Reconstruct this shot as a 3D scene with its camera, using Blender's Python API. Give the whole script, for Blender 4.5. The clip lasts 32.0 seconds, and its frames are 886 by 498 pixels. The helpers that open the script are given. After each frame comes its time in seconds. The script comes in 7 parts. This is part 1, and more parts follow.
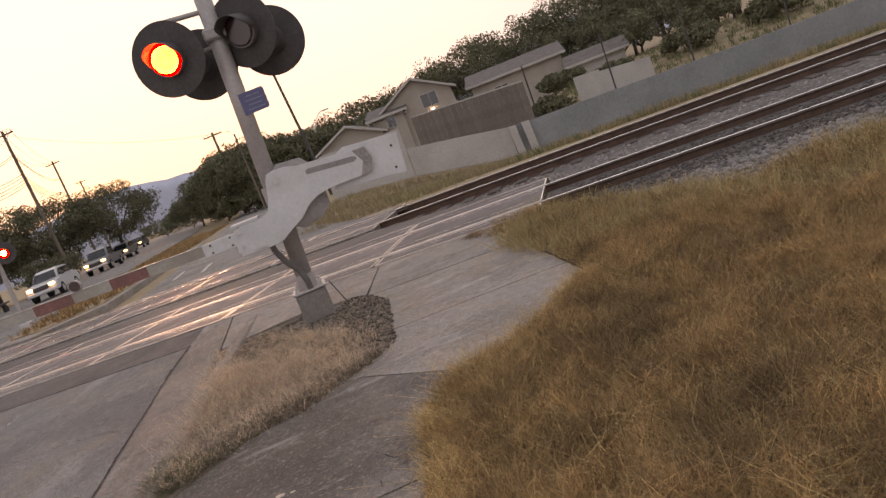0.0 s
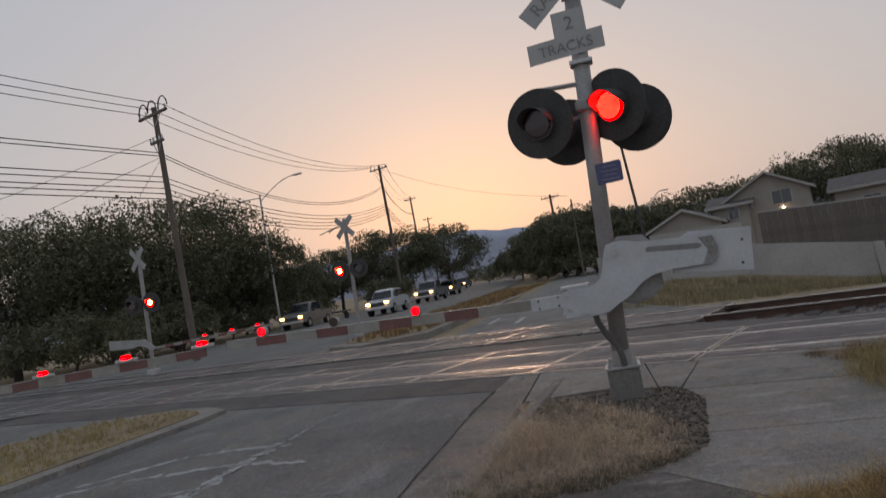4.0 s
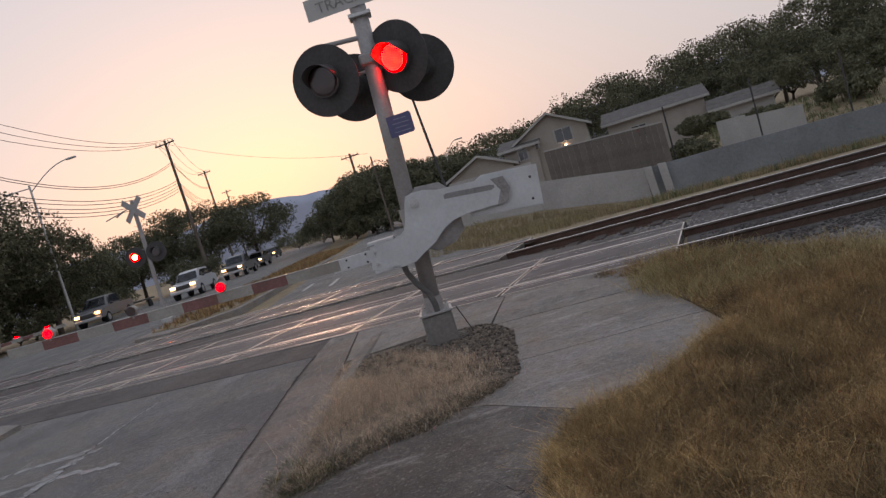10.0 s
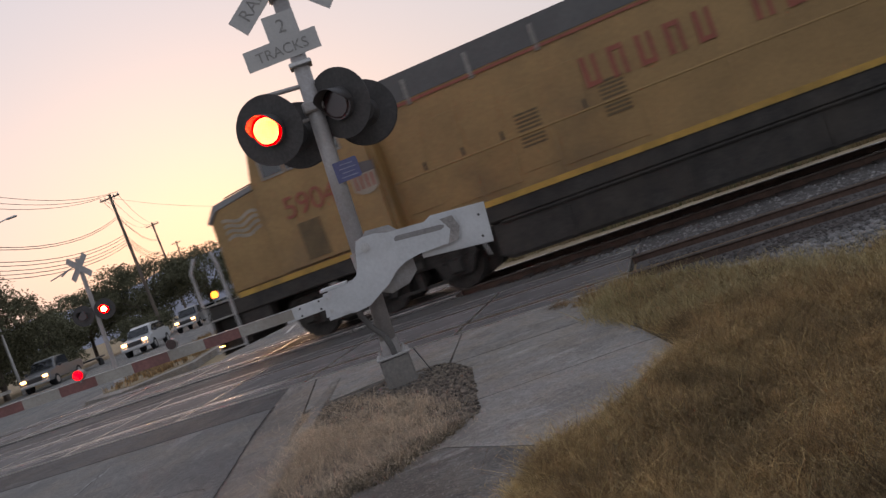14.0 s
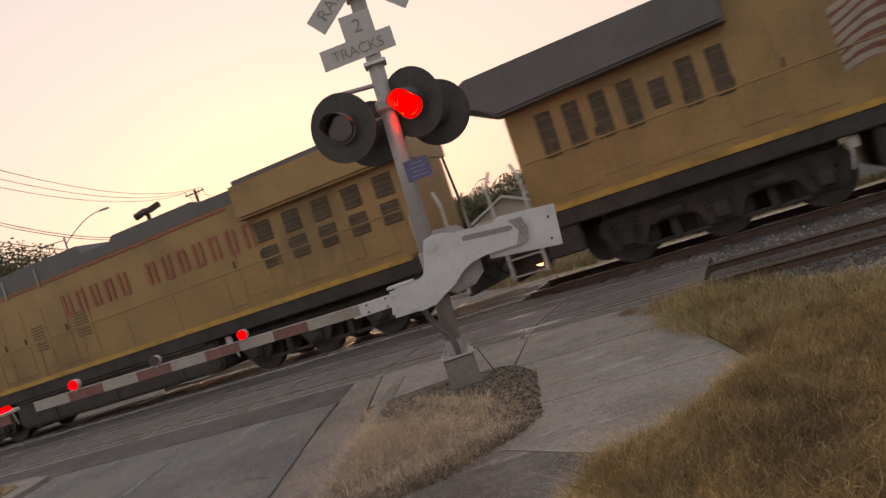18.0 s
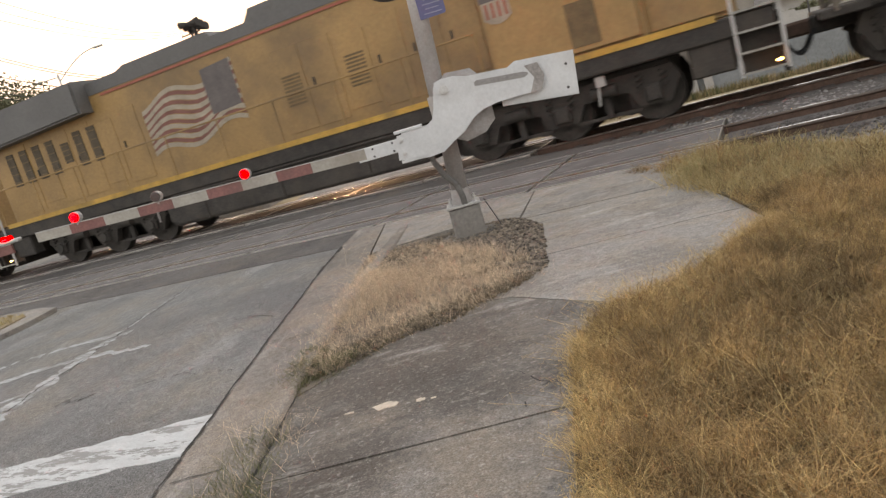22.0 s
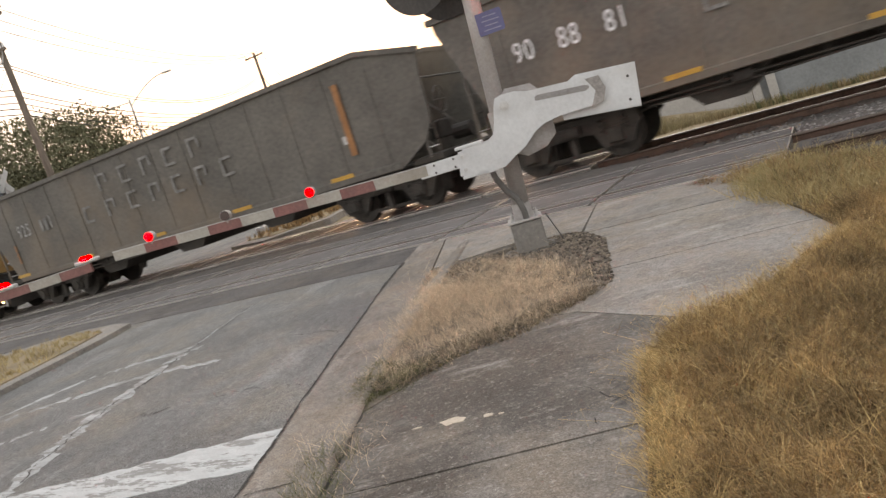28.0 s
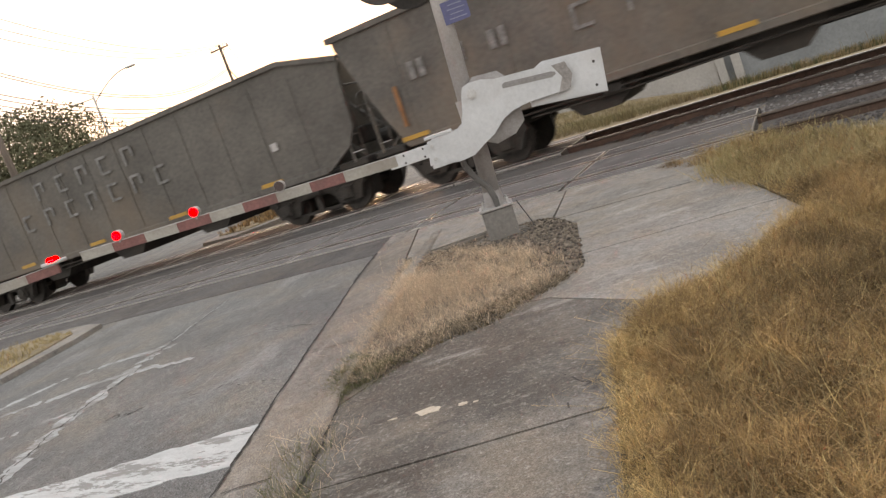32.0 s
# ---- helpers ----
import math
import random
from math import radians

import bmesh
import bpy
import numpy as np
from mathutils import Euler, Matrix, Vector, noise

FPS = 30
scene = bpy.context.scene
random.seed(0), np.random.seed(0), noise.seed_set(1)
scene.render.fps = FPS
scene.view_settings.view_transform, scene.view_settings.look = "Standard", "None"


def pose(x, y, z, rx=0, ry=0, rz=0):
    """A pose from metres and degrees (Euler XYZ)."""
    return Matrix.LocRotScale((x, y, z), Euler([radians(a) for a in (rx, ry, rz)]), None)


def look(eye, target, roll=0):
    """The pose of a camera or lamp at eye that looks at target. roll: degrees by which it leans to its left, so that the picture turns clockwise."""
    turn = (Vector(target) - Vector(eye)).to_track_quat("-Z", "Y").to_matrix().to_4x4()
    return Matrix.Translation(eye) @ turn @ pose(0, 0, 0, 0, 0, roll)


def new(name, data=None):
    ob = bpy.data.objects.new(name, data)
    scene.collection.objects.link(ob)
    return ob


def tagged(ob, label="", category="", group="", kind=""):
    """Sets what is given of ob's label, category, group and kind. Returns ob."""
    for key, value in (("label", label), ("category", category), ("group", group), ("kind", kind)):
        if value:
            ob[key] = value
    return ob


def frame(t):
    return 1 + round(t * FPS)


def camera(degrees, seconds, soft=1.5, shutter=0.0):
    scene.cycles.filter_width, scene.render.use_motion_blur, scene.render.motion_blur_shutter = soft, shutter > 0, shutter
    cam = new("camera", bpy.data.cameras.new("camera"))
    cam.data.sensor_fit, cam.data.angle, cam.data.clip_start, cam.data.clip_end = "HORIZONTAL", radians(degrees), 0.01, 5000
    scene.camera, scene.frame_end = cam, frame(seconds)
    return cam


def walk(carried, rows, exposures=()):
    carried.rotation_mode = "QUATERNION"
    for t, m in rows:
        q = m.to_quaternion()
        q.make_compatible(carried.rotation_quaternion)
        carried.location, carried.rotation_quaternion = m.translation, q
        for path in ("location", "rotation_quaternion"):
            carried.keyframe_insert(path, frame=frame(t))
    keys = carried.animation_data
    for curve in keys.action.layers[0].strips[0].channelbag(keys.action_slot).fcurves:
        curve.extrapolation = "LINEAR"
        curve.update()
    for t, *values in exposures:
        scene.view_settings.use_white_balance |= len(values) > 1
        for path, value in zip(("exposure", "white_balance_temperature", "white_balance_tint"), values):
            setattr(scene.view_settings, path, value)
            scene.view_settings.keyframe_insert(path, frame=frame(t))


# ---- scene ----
# x runs along the tracks, y away from the near rail, z up; the near rail is y = 0.
COOL, MILD, WARM = (7750, 33), (9700, 37), (9400, 30)          # white balance: kelvin, tint
START, SKYWARD = (9400, 40), (7650, 28)
EXPOSURES = [(0.0, 1.1, *START), (1.0, 1.1, *START), (2.0, 1.3, *START), (2.9, 0.2, *SKYWARD), (4.5, 0.1, *SKYWARD), (6.5, 0.38, *COOL), (11.0, 0.45, *COOL), (14.5, 0.55, *COOL), (16.5, 1.0, *MILD), (17.2, 0.88, *MILD), (18.0, 0.75, *MILD),
             (19.0, 0.8, *MILD), (20.5, 1.5, *WARM), (22.5, 1.82, *WARM), (25.0, 1.8, *WARM), (32.0, 1.8, *WARM)]
cam = camera(62.0, 32.0, soft=1.35, shutter=0.6)
PATH = [
    (0, (5.851, -9.569, 1.381), (5.383, -7.65, 1.069), -21.2),
    (0.5, (5.869, -9.552, 1.37), (5.389, -7.636, 1.055), -21.4),
    (1, (5.853, -9.544, 1.375), (5.361, -7.635, 1.037), -21.3),
    (1.5, (5.853, -9.519, 1.363), (5.353, -7.621, 0.982), -21.6),
    (2, (5.871, -9.558, 1.373), (5.377, -7.639, 1.104), -20.7),
    (2.5, (5.814, -9.547, 1.452), (5.271, -7.623, 1.476), -12.9),
    (3, (5.763, -9.637, 1.459), (4.962, -7.809, 1.589), -7.2),
    (3.5, (5.735, -9.613, 1.451), (4.662, -7.931, 1.589), -7.1),
    (4, (5.728, -9.648, 1.426), (4.572, -8.019, 1.523), -9.9),
    (4.5, (5.758, -9.602, 1.411), (4.711, -7.897, 1.428), -14.3),
    (6.5, (5.754, -9.578, 1.401), (5.014, -7.723, 1.29), -16.5),
    (7, (5.746, -9.598, 1.405), (5.036, -7.732, 1.285), -15.9),
    (7.5, (5.737, -9.595, 1.397), (5.057, -7.718, 1.278), -15.0),
    (8, (5.729, -9.585, 1.393), (5.068, -7.7, 1.279), -14.5),
    (8.5, (5.741, -9.583, 1.395), (5.075, -7.701, 1.275), -15.4),
    (9, (5.751, -9.585, 1.394), (5.059, -7.713, 1.266), -16.3),
    (9.5, (5.747, -9.584, 1.393), (5.025, -7.723, 1.263), -16.5),
    (10, (5.746, -9.586, 1.396), (5.006, -7.733, 1.27), -16.9),
    (10.5, (5.751, -9.602, 1.399), (5.014, -7.746, 1.284), -17.2),
    (11, (5.743, -9.605, 1.406), (5.035, -7.737, 1.318), -16.6),
    (11.5, (5.74, -9.616, 1.405), (5.052, -7.738, 1.347), -16.1),
    (12, (5.742, -9.625, 1.408), (5.062, -7.744, 1.364), -16.0),
    (12.5, (5.74, -9.595, 1.4), (5.078, -7.708, 1.366), -16.2),
    (13, (5.758, -9.617, 1.411), (5.113, -7.724, 1.375), -17.1),
    (13.5, (5.781, -9.582, 1.414), (5.146, -7.686, 1.365), -18.8),
    (14, (5.797, -9.585, 1.423), (5.192, -7.68, 1.354), -20.1),
    (14.5, (5.791, -9.55, 1.407), (5.223, -7.634, 1.317), -20.4),
    (16.5, (5.834, -9.473, 1.385), (5.232, -7.567, 1.32), -21.1),
    (17, (5.841, -9.478, 1.393), (5.165, -7.596, 1.347), -21.3),
    (17.5, (5.838, -9.525, 1.402), (5.089, -7.671, 1.391), -20.6),
    (18, (5.826, -9.541, 1.39), (5.048, -7.698, 1.391), -18.4),
    (18.5, (5.808, -9.542, 1.373), (5.029, -7.7, 1.335), -17.5),
    (19, (5.796, -9.55, 1.376), (5.01, -7.713, 1.285), -17.5),
    (19.5, (5.767, -9.58, 1.378), (4.957, -7.757, 1.224), -17.1),
    (20, (5.714, -9.556, 1.35), (4.839, -7.77, 1.138), -16.5),
    (20.5, (5.688, -9.52, 1.337), (4.771, -7.76, 1.088), -16.5),
    (21, (5.685, -9.482, 1.329), (4.798, -7.712, 1.045), -16.7),
    (21.5, (5.678, -9.448, 1.313), (4.818, -7.673, 0.981), -16.4),
    (22, (5.662, -9.432, 1.304), (4.796, -7.666, 0.939), -16.2),
    (22.5, (5.655, -9.442, 1.306), (4.765, -7.689, 0.938), -16.1),
    (23, (5.637, -9.447, 1.304), (4.722, -7.703, 0.952), -15.8),
    (23.5, (5.652, -9.46, 1.317), (4.727, -7.718, 0.984), -16.5),
    (24, (5.668, -9.459, 1.326), (4.751, -7.709, 1.016), -18.4),
    (24.5, (5.687, -9.457, 1.33), (4.774, -7.703, 1.032), -19.8),
    (25, (5.704, -9.47, 1.339), (4.779, -7.72, 1.047), -20.4),
    (25.5, (5.704, -9.474, 1.34), (4.74, -7.743, 1.065), -20.6),
    (27.5, (5.643, -9.475, 1.33), (4.612, -7.78, 1.072), -17.8),
    (28, (5.636, -9.464, 1.322), (4.642, -7.752, 1.04), -17.4),
    (28.5, (5.625, -9.46, 1.311), (4.651, -7.741, 0.998), -16.6),
    (29, (5.624, -9.465, 1.309), (4.657, -7.747, 0.973), -16.0),
    (29.5, (5.628, -9.465, 1.319), (4.66, -7.747, 0.99), -16.1),
    (30, (5.633, -9.474, 1.322), (4.667, -7.751, 1.007), -16.8),
    (30.5, (5.65, -9.461, 1.325), (4.704, -7.726, 1.017), -17.5),
    (31, (5.647, -9.462, 1.323), (4.718, -7.719, 1.01), -17.6),
    (31.5, (5.648, -9.462, 1.321), (4.708, -7.726, 0.998), -17.8),
    (32, (5.661, -9.457, 1.325), (4.719, -7.724, 0.993), -18.9),
]
walk(cam, [(t, look(eye, target, roll)) for t, eye, target, roll in PATH],
     exposures=EXPOSURES)

# ---- light ----
SUN_AZ = 33.5          # degrees from +y towards -x
world = bpy.data.worlds.new("dusk_sky")
scene.world = world
world.use_nodes = True
wn = world.node_tree
sky = wn.nodes.new("ShaderNodeTexSky")
sky.sky_type = "NISHITA"
sky.sun_disc = False
sky.sun_elevation = radians(0.8)
sky.sun_rotation = radians(-SUN_AZ)
sky.air_density, sky.dust_density, sky.ozone_density = 1.0, 5.0, 0.9
bg = wn.nodes["Background"]
bg.inputs["Strength"].default_value = 0.065
wn.links.new(sky.outputs[0], bg.inputs["Color"])
glare = wn.nodes.new("ShaderNodeTexSky")          # dusty air that carries the afterglow far along the horizon
glare.sky_type = "PREETHAM"
glare.turbidity = 4.0
glare.sun_direction = (-math.sin(radians(SUN_AZ)), math.cos(radians(SUN_AZ)), 0.035)
dusty = wn.nodes.new("ShaderNodeBackground")
dusty.inputs["Strength"].default_value = 0.31
wn.links.new(glare.outputs[0], dusty.inputs["Color"])
haze = wn.nodes.new("ShaderNodeBackground")          # thin high haze that the dusk lights evenly
haze.inputs["Color"].default_value = (0.55, 0.82, 1.05, 1)
haze.inputs["Strength"].default_value = 0.4
low, both = wn.nodes.new("ShaderNodeAddShader"), wn.nodes.new("ShaderNodeAddShader")
wn.links.new(bg.outputs[0], low.inputs[0])
wn.links.new(dusty.outputs[0], low.inputs[1])
wn.links.new(low.outputs[0], both.inputs[0])
wn.links.new(haze.outputs[0], both.inputs[1])
wn.links.new(both.outputs[0], wn.nodes["World Output"].inputs["Surface"])
sun_data = bpy.data.lights.new("low_sun", "SUN")
sun_data.energy, sun_data.angle, sun_data.color = 0.5, radians(12), (1.0, 0.72, 0.48)
sun = new("low_sun", sun_data)
sun.matrix_world = look((-330, 500, 26), (0, 0, 0))

# ---- materials ----
MATS = {}


def mat(name, color, rough=0.7, metal=0.0, var=0.18, scale=3.0, fine=40.0, bump=0.15, stain=None, stain_amt=0.35,
        per_object=0.0, per_island=0.0, spec=0.5, emit=0.0, stretch=(1, 1, 1)):
    """A worn surface: broad blotches, fine grain, relief and stains, in metres."""
    m = bpy.data.materials.new(name)
    m.use_nodes = True
    t = m.node_tree
    b = t.nodes["Principled BSDF"]
    b.inputs["Roughness"].default_value = rough
    b.inputs["Metallic"].default_value = metal
    b.inputs["Specular IOR Level"].default_value = spec
    tc = t.nodes.new("ShaderNodeTexCoord")
    mp = t.nodes.new("ShaderNodeMapping")
    mp.inputs["Scale"].default_value = stretch
    t.links.new(tc.outputs["Object"], mp.inputs["Vector"])

    def noise_node(sc, detail):
        n = t.nodes.new("ShaderNodeTexNoise")
        n.inputs["Scale"].default_value = sc
        n.inputs["Detail"].default_value = detail
        n.inputs["Roughness"].default_value = 0.62
        t.links.new(mp.outputs[0], n.inputs["Vector"])
        return n
    big, small = noise_node(scale, 4), noise_node(fine, 3)
    c = Vector(color[:3])
    dark, light = [max(0.0, v * (1 - var)) for v in c], [min(1.0, v * (1 + var)) for v in c]
    r1 = t.nodes.new("ShaderNodeValToRGB")
    r1.color_ramp.elements[0].position, r1.color_ramp.elements[1].position = 0.3, 0.7
    r1.color_ramp.elements[0].color, r1.color_ramp.elements[1].color = (*dark, 1), (*light, 1)
    t.links.new(big.outputs["Fac"], r1.inputs["Fac"])
    mix = t.nodes.new("ShaderNodeMixRGB")
    mix.blend_type = "OVERLAY"
    mix.inputs["Fac"].default_value = min(1.0, var * 2)
    t.links.new(r1.outputs["Color"], mix.inputs["Color1"])
    t.links.new(small.outputs["Fac"], mix.inputs["Color2"])
    out = mix.outputs["Color"]
    if stain is not None:
        st = noise_node(scale * 0.45, 6)
        r2 = t.nodes.new("ShaderNodeValToRGB")
        r2.color_ramp.elements[0].position, r2.color_ramp.elements[1].position = 0.48, 0.66
        t.links.new(st.outputs["Fac"], r2.inputs["Fac"])
        mul = t.nodes.new("ShaderNodeMath")
        mul.operation = "MULTIPLY"
        mul.inputs[1].default_value = stain_amt
        t.links.new(r2.outputs["Color"], mul.inputs[0])
        mx = t.nodes.new("ShaderNodeMixRGB")
        t.links.new(mul.outputs[0], mx.inputs["Fac"])
        t.links.new(out, mx.inputs["Color1"])
        mx.inputs["Color2"].default_value = (*stain, 1)
        out = mx.outputs["Color"]
    if per_object or per_island:
        if per_object:
            src = t.nodes.new("ShaderNodeObjectInfo").outputs["Random"]
        else:
            src = t.nodes.new("ShaderNodeNewGeometry").outputs["Random Per Island"]
        amt = per_object or per_island
        mr = t.nodes.new("ShaderNodeMapRange")
        mr.inputs["To Min"].default_value, mr.inputs["To Max"].default_value = 1 - amt, 1 + amt
        t.links.new(src, mr.inputs["Value"])
        hsv = t.nodes.new("ShaderNodeHueSaturation")
        t.links.new(mr.outputs[0], hsv.inputs["Value"])
        t.links.new(out, hsv.inputs["Color"])
        out = hsv.outputs["Color"]
    t.links.new(out, b.inputs["Base Color"])
    if emit:
        t.links.new(out, b.inputs["Emission Color"])
        b.inputs["Emission Strength"].default_value = emit
    if bump:
        bp = t.nodes.new("ShaderNodeBump")
        bp.inputs["Strength"].default_value = bump
        bp.inputs["Distance"].default_value = 0.01
        t.links.new(small.outputs["Fac"], bp.inputs["Height"])
        t.links.new(bp.outputs[0], b.inputs["Normal"])
    MATS[name] = m
    return m


def weathered(name, base, dark, pale, rough, turn=0.0, blotch=0.8, streak=2.0, grit=90.0, bump=0.4, scuff=0.5, spots=(), grain=0.42, stained=0.8):
    """Old paving: broad dark stains, pale scuffs drawn out along the way of travel, pitted grit."""
    m = bpy.data.materials.new(name)
    m.use_nodes = True
    t = m.node_tree
    b = t.nodes["Principled BSDF"]
    b.inputs["Roughness"].default_value = rough
    b.inputs["Specular IOR Level"].default_value = 0.3
    tc = t.nodes.new("ShaderNodeTexCoord")

    def noise_node(sc, detail, stretch=(1, 1, 1), rgh=0.65, seed=0.0):
        mp = t.nodes.new("ShaderNodeMapping")
        mp.vector_type = "TEXTURE"
        mp.inputs["Scale"].default_value = stretch
        mp.inputs["Rotation"].default_value = (0, 0, radians(turn))
        mp.inputs["Location"].default_value = (seed, seed * 0.7, 0)
        t.links.new(tc.outputs["Object"], mp.inputs["Vector"])
        n = t.nodes.new("ShaderNodeTexNoise")
        n.inputs["Scale"].default_value = sc
        n.inputs["Detail"].default_value = detail
        n.inputs["Roughness"].default_value = rgh
        t.links.new(mp.outputs[0], n.inputs["Vector"])
        return n.outputs["Fac"]

    def ramp(src, lo, hi):
        r = t.nodes.new("ShaderNodeMapRange")
        r.inputs["From Min"].default_value, r.inputs["From Max"].default_value = lo, hi
        t.links.new(src, r.inputs["Value"])
        return r.outputs[0]

    def mixed(fac, amt, c1, c2):
        k = t.nodes.new("ShaderNodeMath")
        k.operation = "MULTIPLY"
        k.inputs[1].default_value = amt
        t.links.new(fac, k.inputs[0])
        x = t.nodes.new("ShaderNodeMixRGB")
        t.links.new(k.outputs[0], x.inputs["Fac"])
        for sock, c in ((x.inputs["Color1"], c1), (x.inputs["Color2"], c2)):
            if isinstance(c, tuple):
                sock.default_value = (*c, 1)
            else:
                t.links.new(c, sock)
        return x.outputs["Color"]
    warm = tuple(v * k for v, k in zip(base, (1.18, 1.02, 0.85)))
    col = mixed(ramp(noise_node(blotch * 2.3, 5, seed=7.1), 0.42, 0.62), 0.6, base, warm)
    col = mixed(ramp(noise_node(blotch, 8, (1.25, 1, 1), 0.68), 0.46, 0.6), stained, col, dark)
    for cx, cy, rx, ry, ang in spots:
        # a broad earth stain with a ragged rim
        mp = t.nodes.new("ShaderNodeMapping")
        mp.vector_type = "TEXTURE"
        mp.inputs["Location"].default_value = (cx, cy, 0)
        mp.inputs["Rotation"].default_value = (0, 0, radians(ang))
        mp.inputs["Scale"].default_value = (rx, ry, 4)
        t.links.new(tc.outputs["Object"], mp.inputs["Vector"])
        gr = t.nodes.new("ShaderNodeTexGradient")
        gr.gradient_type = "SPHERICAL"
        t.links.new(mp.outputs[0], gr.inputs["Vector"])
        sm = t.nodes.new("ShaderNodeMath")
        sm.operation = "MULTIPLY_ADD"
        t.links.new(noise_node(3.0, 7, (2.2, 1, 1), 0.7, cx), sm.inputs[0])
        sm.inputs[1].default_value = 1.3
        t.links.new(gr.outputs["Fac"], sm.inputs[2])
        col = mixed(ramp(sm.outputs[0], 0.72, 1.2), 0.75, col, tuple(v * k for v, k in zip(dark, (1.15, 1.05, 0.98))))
    col = mixed(ramp(noise_node(streak, 7, (3.0, 1, 1), 0.7, 3.3), 0.56, 0.66), scuff, col, pale)
    col = mixed(ramp(noise_node(blotch * 5, 6, (1.4, 1, 1), 0.75, 11.0), 0.58, 0.66), 0.55, col, dark)
    col = mixed(ramp(noise_node(grit * 0.35, 3, seed=5.0), 0.56, 0.68), 0.4, col, pale)
    g = noise_node(grit, 3, rgh=0.6)
    mid = noise_node(grit * 0.13, 5, (1, 1, 1), 0.7, 2.0)
    for src, amt, lo, hi in ((mid, 0.2, 0.3, 0.7), (g, grain, 0.36, 0.64)):
        x = t.nodes.new("ShaderNodeMixRGB")
        x.blend_type = "OVERLAY"
        x.inputs["Fac"].default_value = amt
        t.links.new(col, x.inputs["Color1"])
        t.links.new(ramp(src, lo, hi), x.inputs["Color2"])
        col = x.outputs["Color"]
    t.links.new(col, b.inputs["Base Color"])
    bp = t.nodes.new("ShaderNodeBump")
    bp.inputs["Strength"].default_value = bump
    bp.inputs["Distance"].default_value = 0.01
    t.links.new(g, bp.inputs["Height"])
    t.links.new(bp.outputs[0], b.inputs["Normal"])
    MATS[name] = m
    return m


def worn_paint(name, paint, bare, keep=0.535):
    """Road paint flaked off in sharp-edged patches."""
    m = mat(name, paint, 0.7, var=0.15, scale=5, fine=60, bump=0.3, stain=bare, stain_amt=0.95, stretch=(0.8, 2.8, 1))
    for n in m.node_tree.nodes:
        if n.type == "VALTORGB" and abs(n.color_ramp.elements[0].position - 0.48) < 0.01:
            n.color_ramp.elements[0].position, n.color_ramp.elements[1].position = keep, keep + 0.03
        if n.type == "TEX_NOISE" and n.inputs["Detail"].default_value == 6:
            n.inputs["Scale"].default_value = 3.2
            n.inputs["Roughness"].default_value = 0.75
    return m


def glow(name, color, strength):
    m = bpy.data.materials.new(name)
    m.use_nodes = True
    b = m.node_tree.nodes["Principled BSDF"]
    b.inputs["Base Color"].default_value = (*[min(1, v) for v in color], 1)
    b.inputs["Emission Color"].default_value = (*color, 1)
    b.inputs["Emission Strength"].default_value = strength
    MATS[name] = m
    return m


def glass(name, color, rough=0.05):
    m = bpy.data.materials.new(name)
    m.use_nodes = True
    b = m.node_tree.nodes["Principled BSDF"]
    b.inputs["Base Color"].default_value = (*color, 1)
    b.inputs["Roughness"].default_value = rough
    b.inputs["Specular IOR Level"].default_value = 0.8
    b.inputs["Coat Weight"].default_value = 0.6
    MATS[name] = m
    return m


asphalt = weathered("asphalt", (0.2, 0.194, 0.183), (0.14, 0.135, 0.13), (0.36, 0.352, 0.338), 0.85, turn=-67, blotch=0.5, streak=2.2, grit=130, bump=0.9, scuff=0.3, grain=0.55)
asphalt_new = weathered("asphalt_patch", (0.115, 0.104, 0.098), (0.065, 0.058, 0.055), (0.21, 0.19, 0.175), 0.75, turn=0, blotch=0.6, streak=2.4, grit=120, bump=0.6)
concrete = weathered("concrete", (0.27, 0.245, 0.222), (0.12, 0.107, 0.096), (0.43, 0.395, 0.36), 0.85, turn=20, blotch=0.9, streak=3.0, grit=120, bump=0.5, grain=0.32, stained=0.4)
concrete_gutter = weathered("gutter_concrete", (0.232, 0.202, 0.177), (0.11, 0.095, 0.083), (0.36, 0.322, 0.288), 0.85, turn=-67, blotch=0.8, streak=3.0, grit=120, bump=0.5, grain=0.35, stained=0.5)
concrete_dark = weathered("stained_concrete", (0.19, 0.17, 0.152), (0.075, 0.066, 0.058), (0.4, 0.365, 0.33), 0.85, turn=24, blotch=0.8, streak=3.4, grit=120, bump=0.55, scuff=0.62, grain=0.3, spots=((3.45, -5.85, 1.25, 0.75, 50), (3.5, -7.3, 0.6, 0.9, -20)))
panel_conc = mat("crossing_panel_concrete", (0.145, 0.128, 0.12), 0.8, var=0.35, scale=2.2, fine=40, bump=0.3, stain=(0.08, 0.068, 0.062), stain_amt=0.7, per_object=0.2)
seam_mat = mat("worn_edge_steel", (0.76, 0.72, 0.67), 0.3, metal=0.8, var=0.25, scale=3, fine=30, bump=0.1, stain=(0.3, 0.26, 0.23), stain_amt=0.5)
paint_white = worn_paint("road_paint", (0.46, 0.468, 0.458), (0.222, 0.216, 0.202))
lane_paint = worn_paint("faded_lane_paint", (0.37, 0.375, 0.367), (0.222, 0.216, 0.202), 0.49)
crack_mat = mat("joint_dirt", (0.035, 0.03, 0.026), 0.9, var=0.4, scale=9, fine=60, bump=0.3)
ballast_dark = mat("oily_ballast", (0.07, 0.058, 0.052), 0.9, var=0.3, scale=8, fine=50, bump=0.6, per_island=0.4)
ballast = mat("ballast", (0.179, 0.164, 0.154), 0.9, var=0.3, scale=8, fine=50, bump=0.6, per_island=0.5)
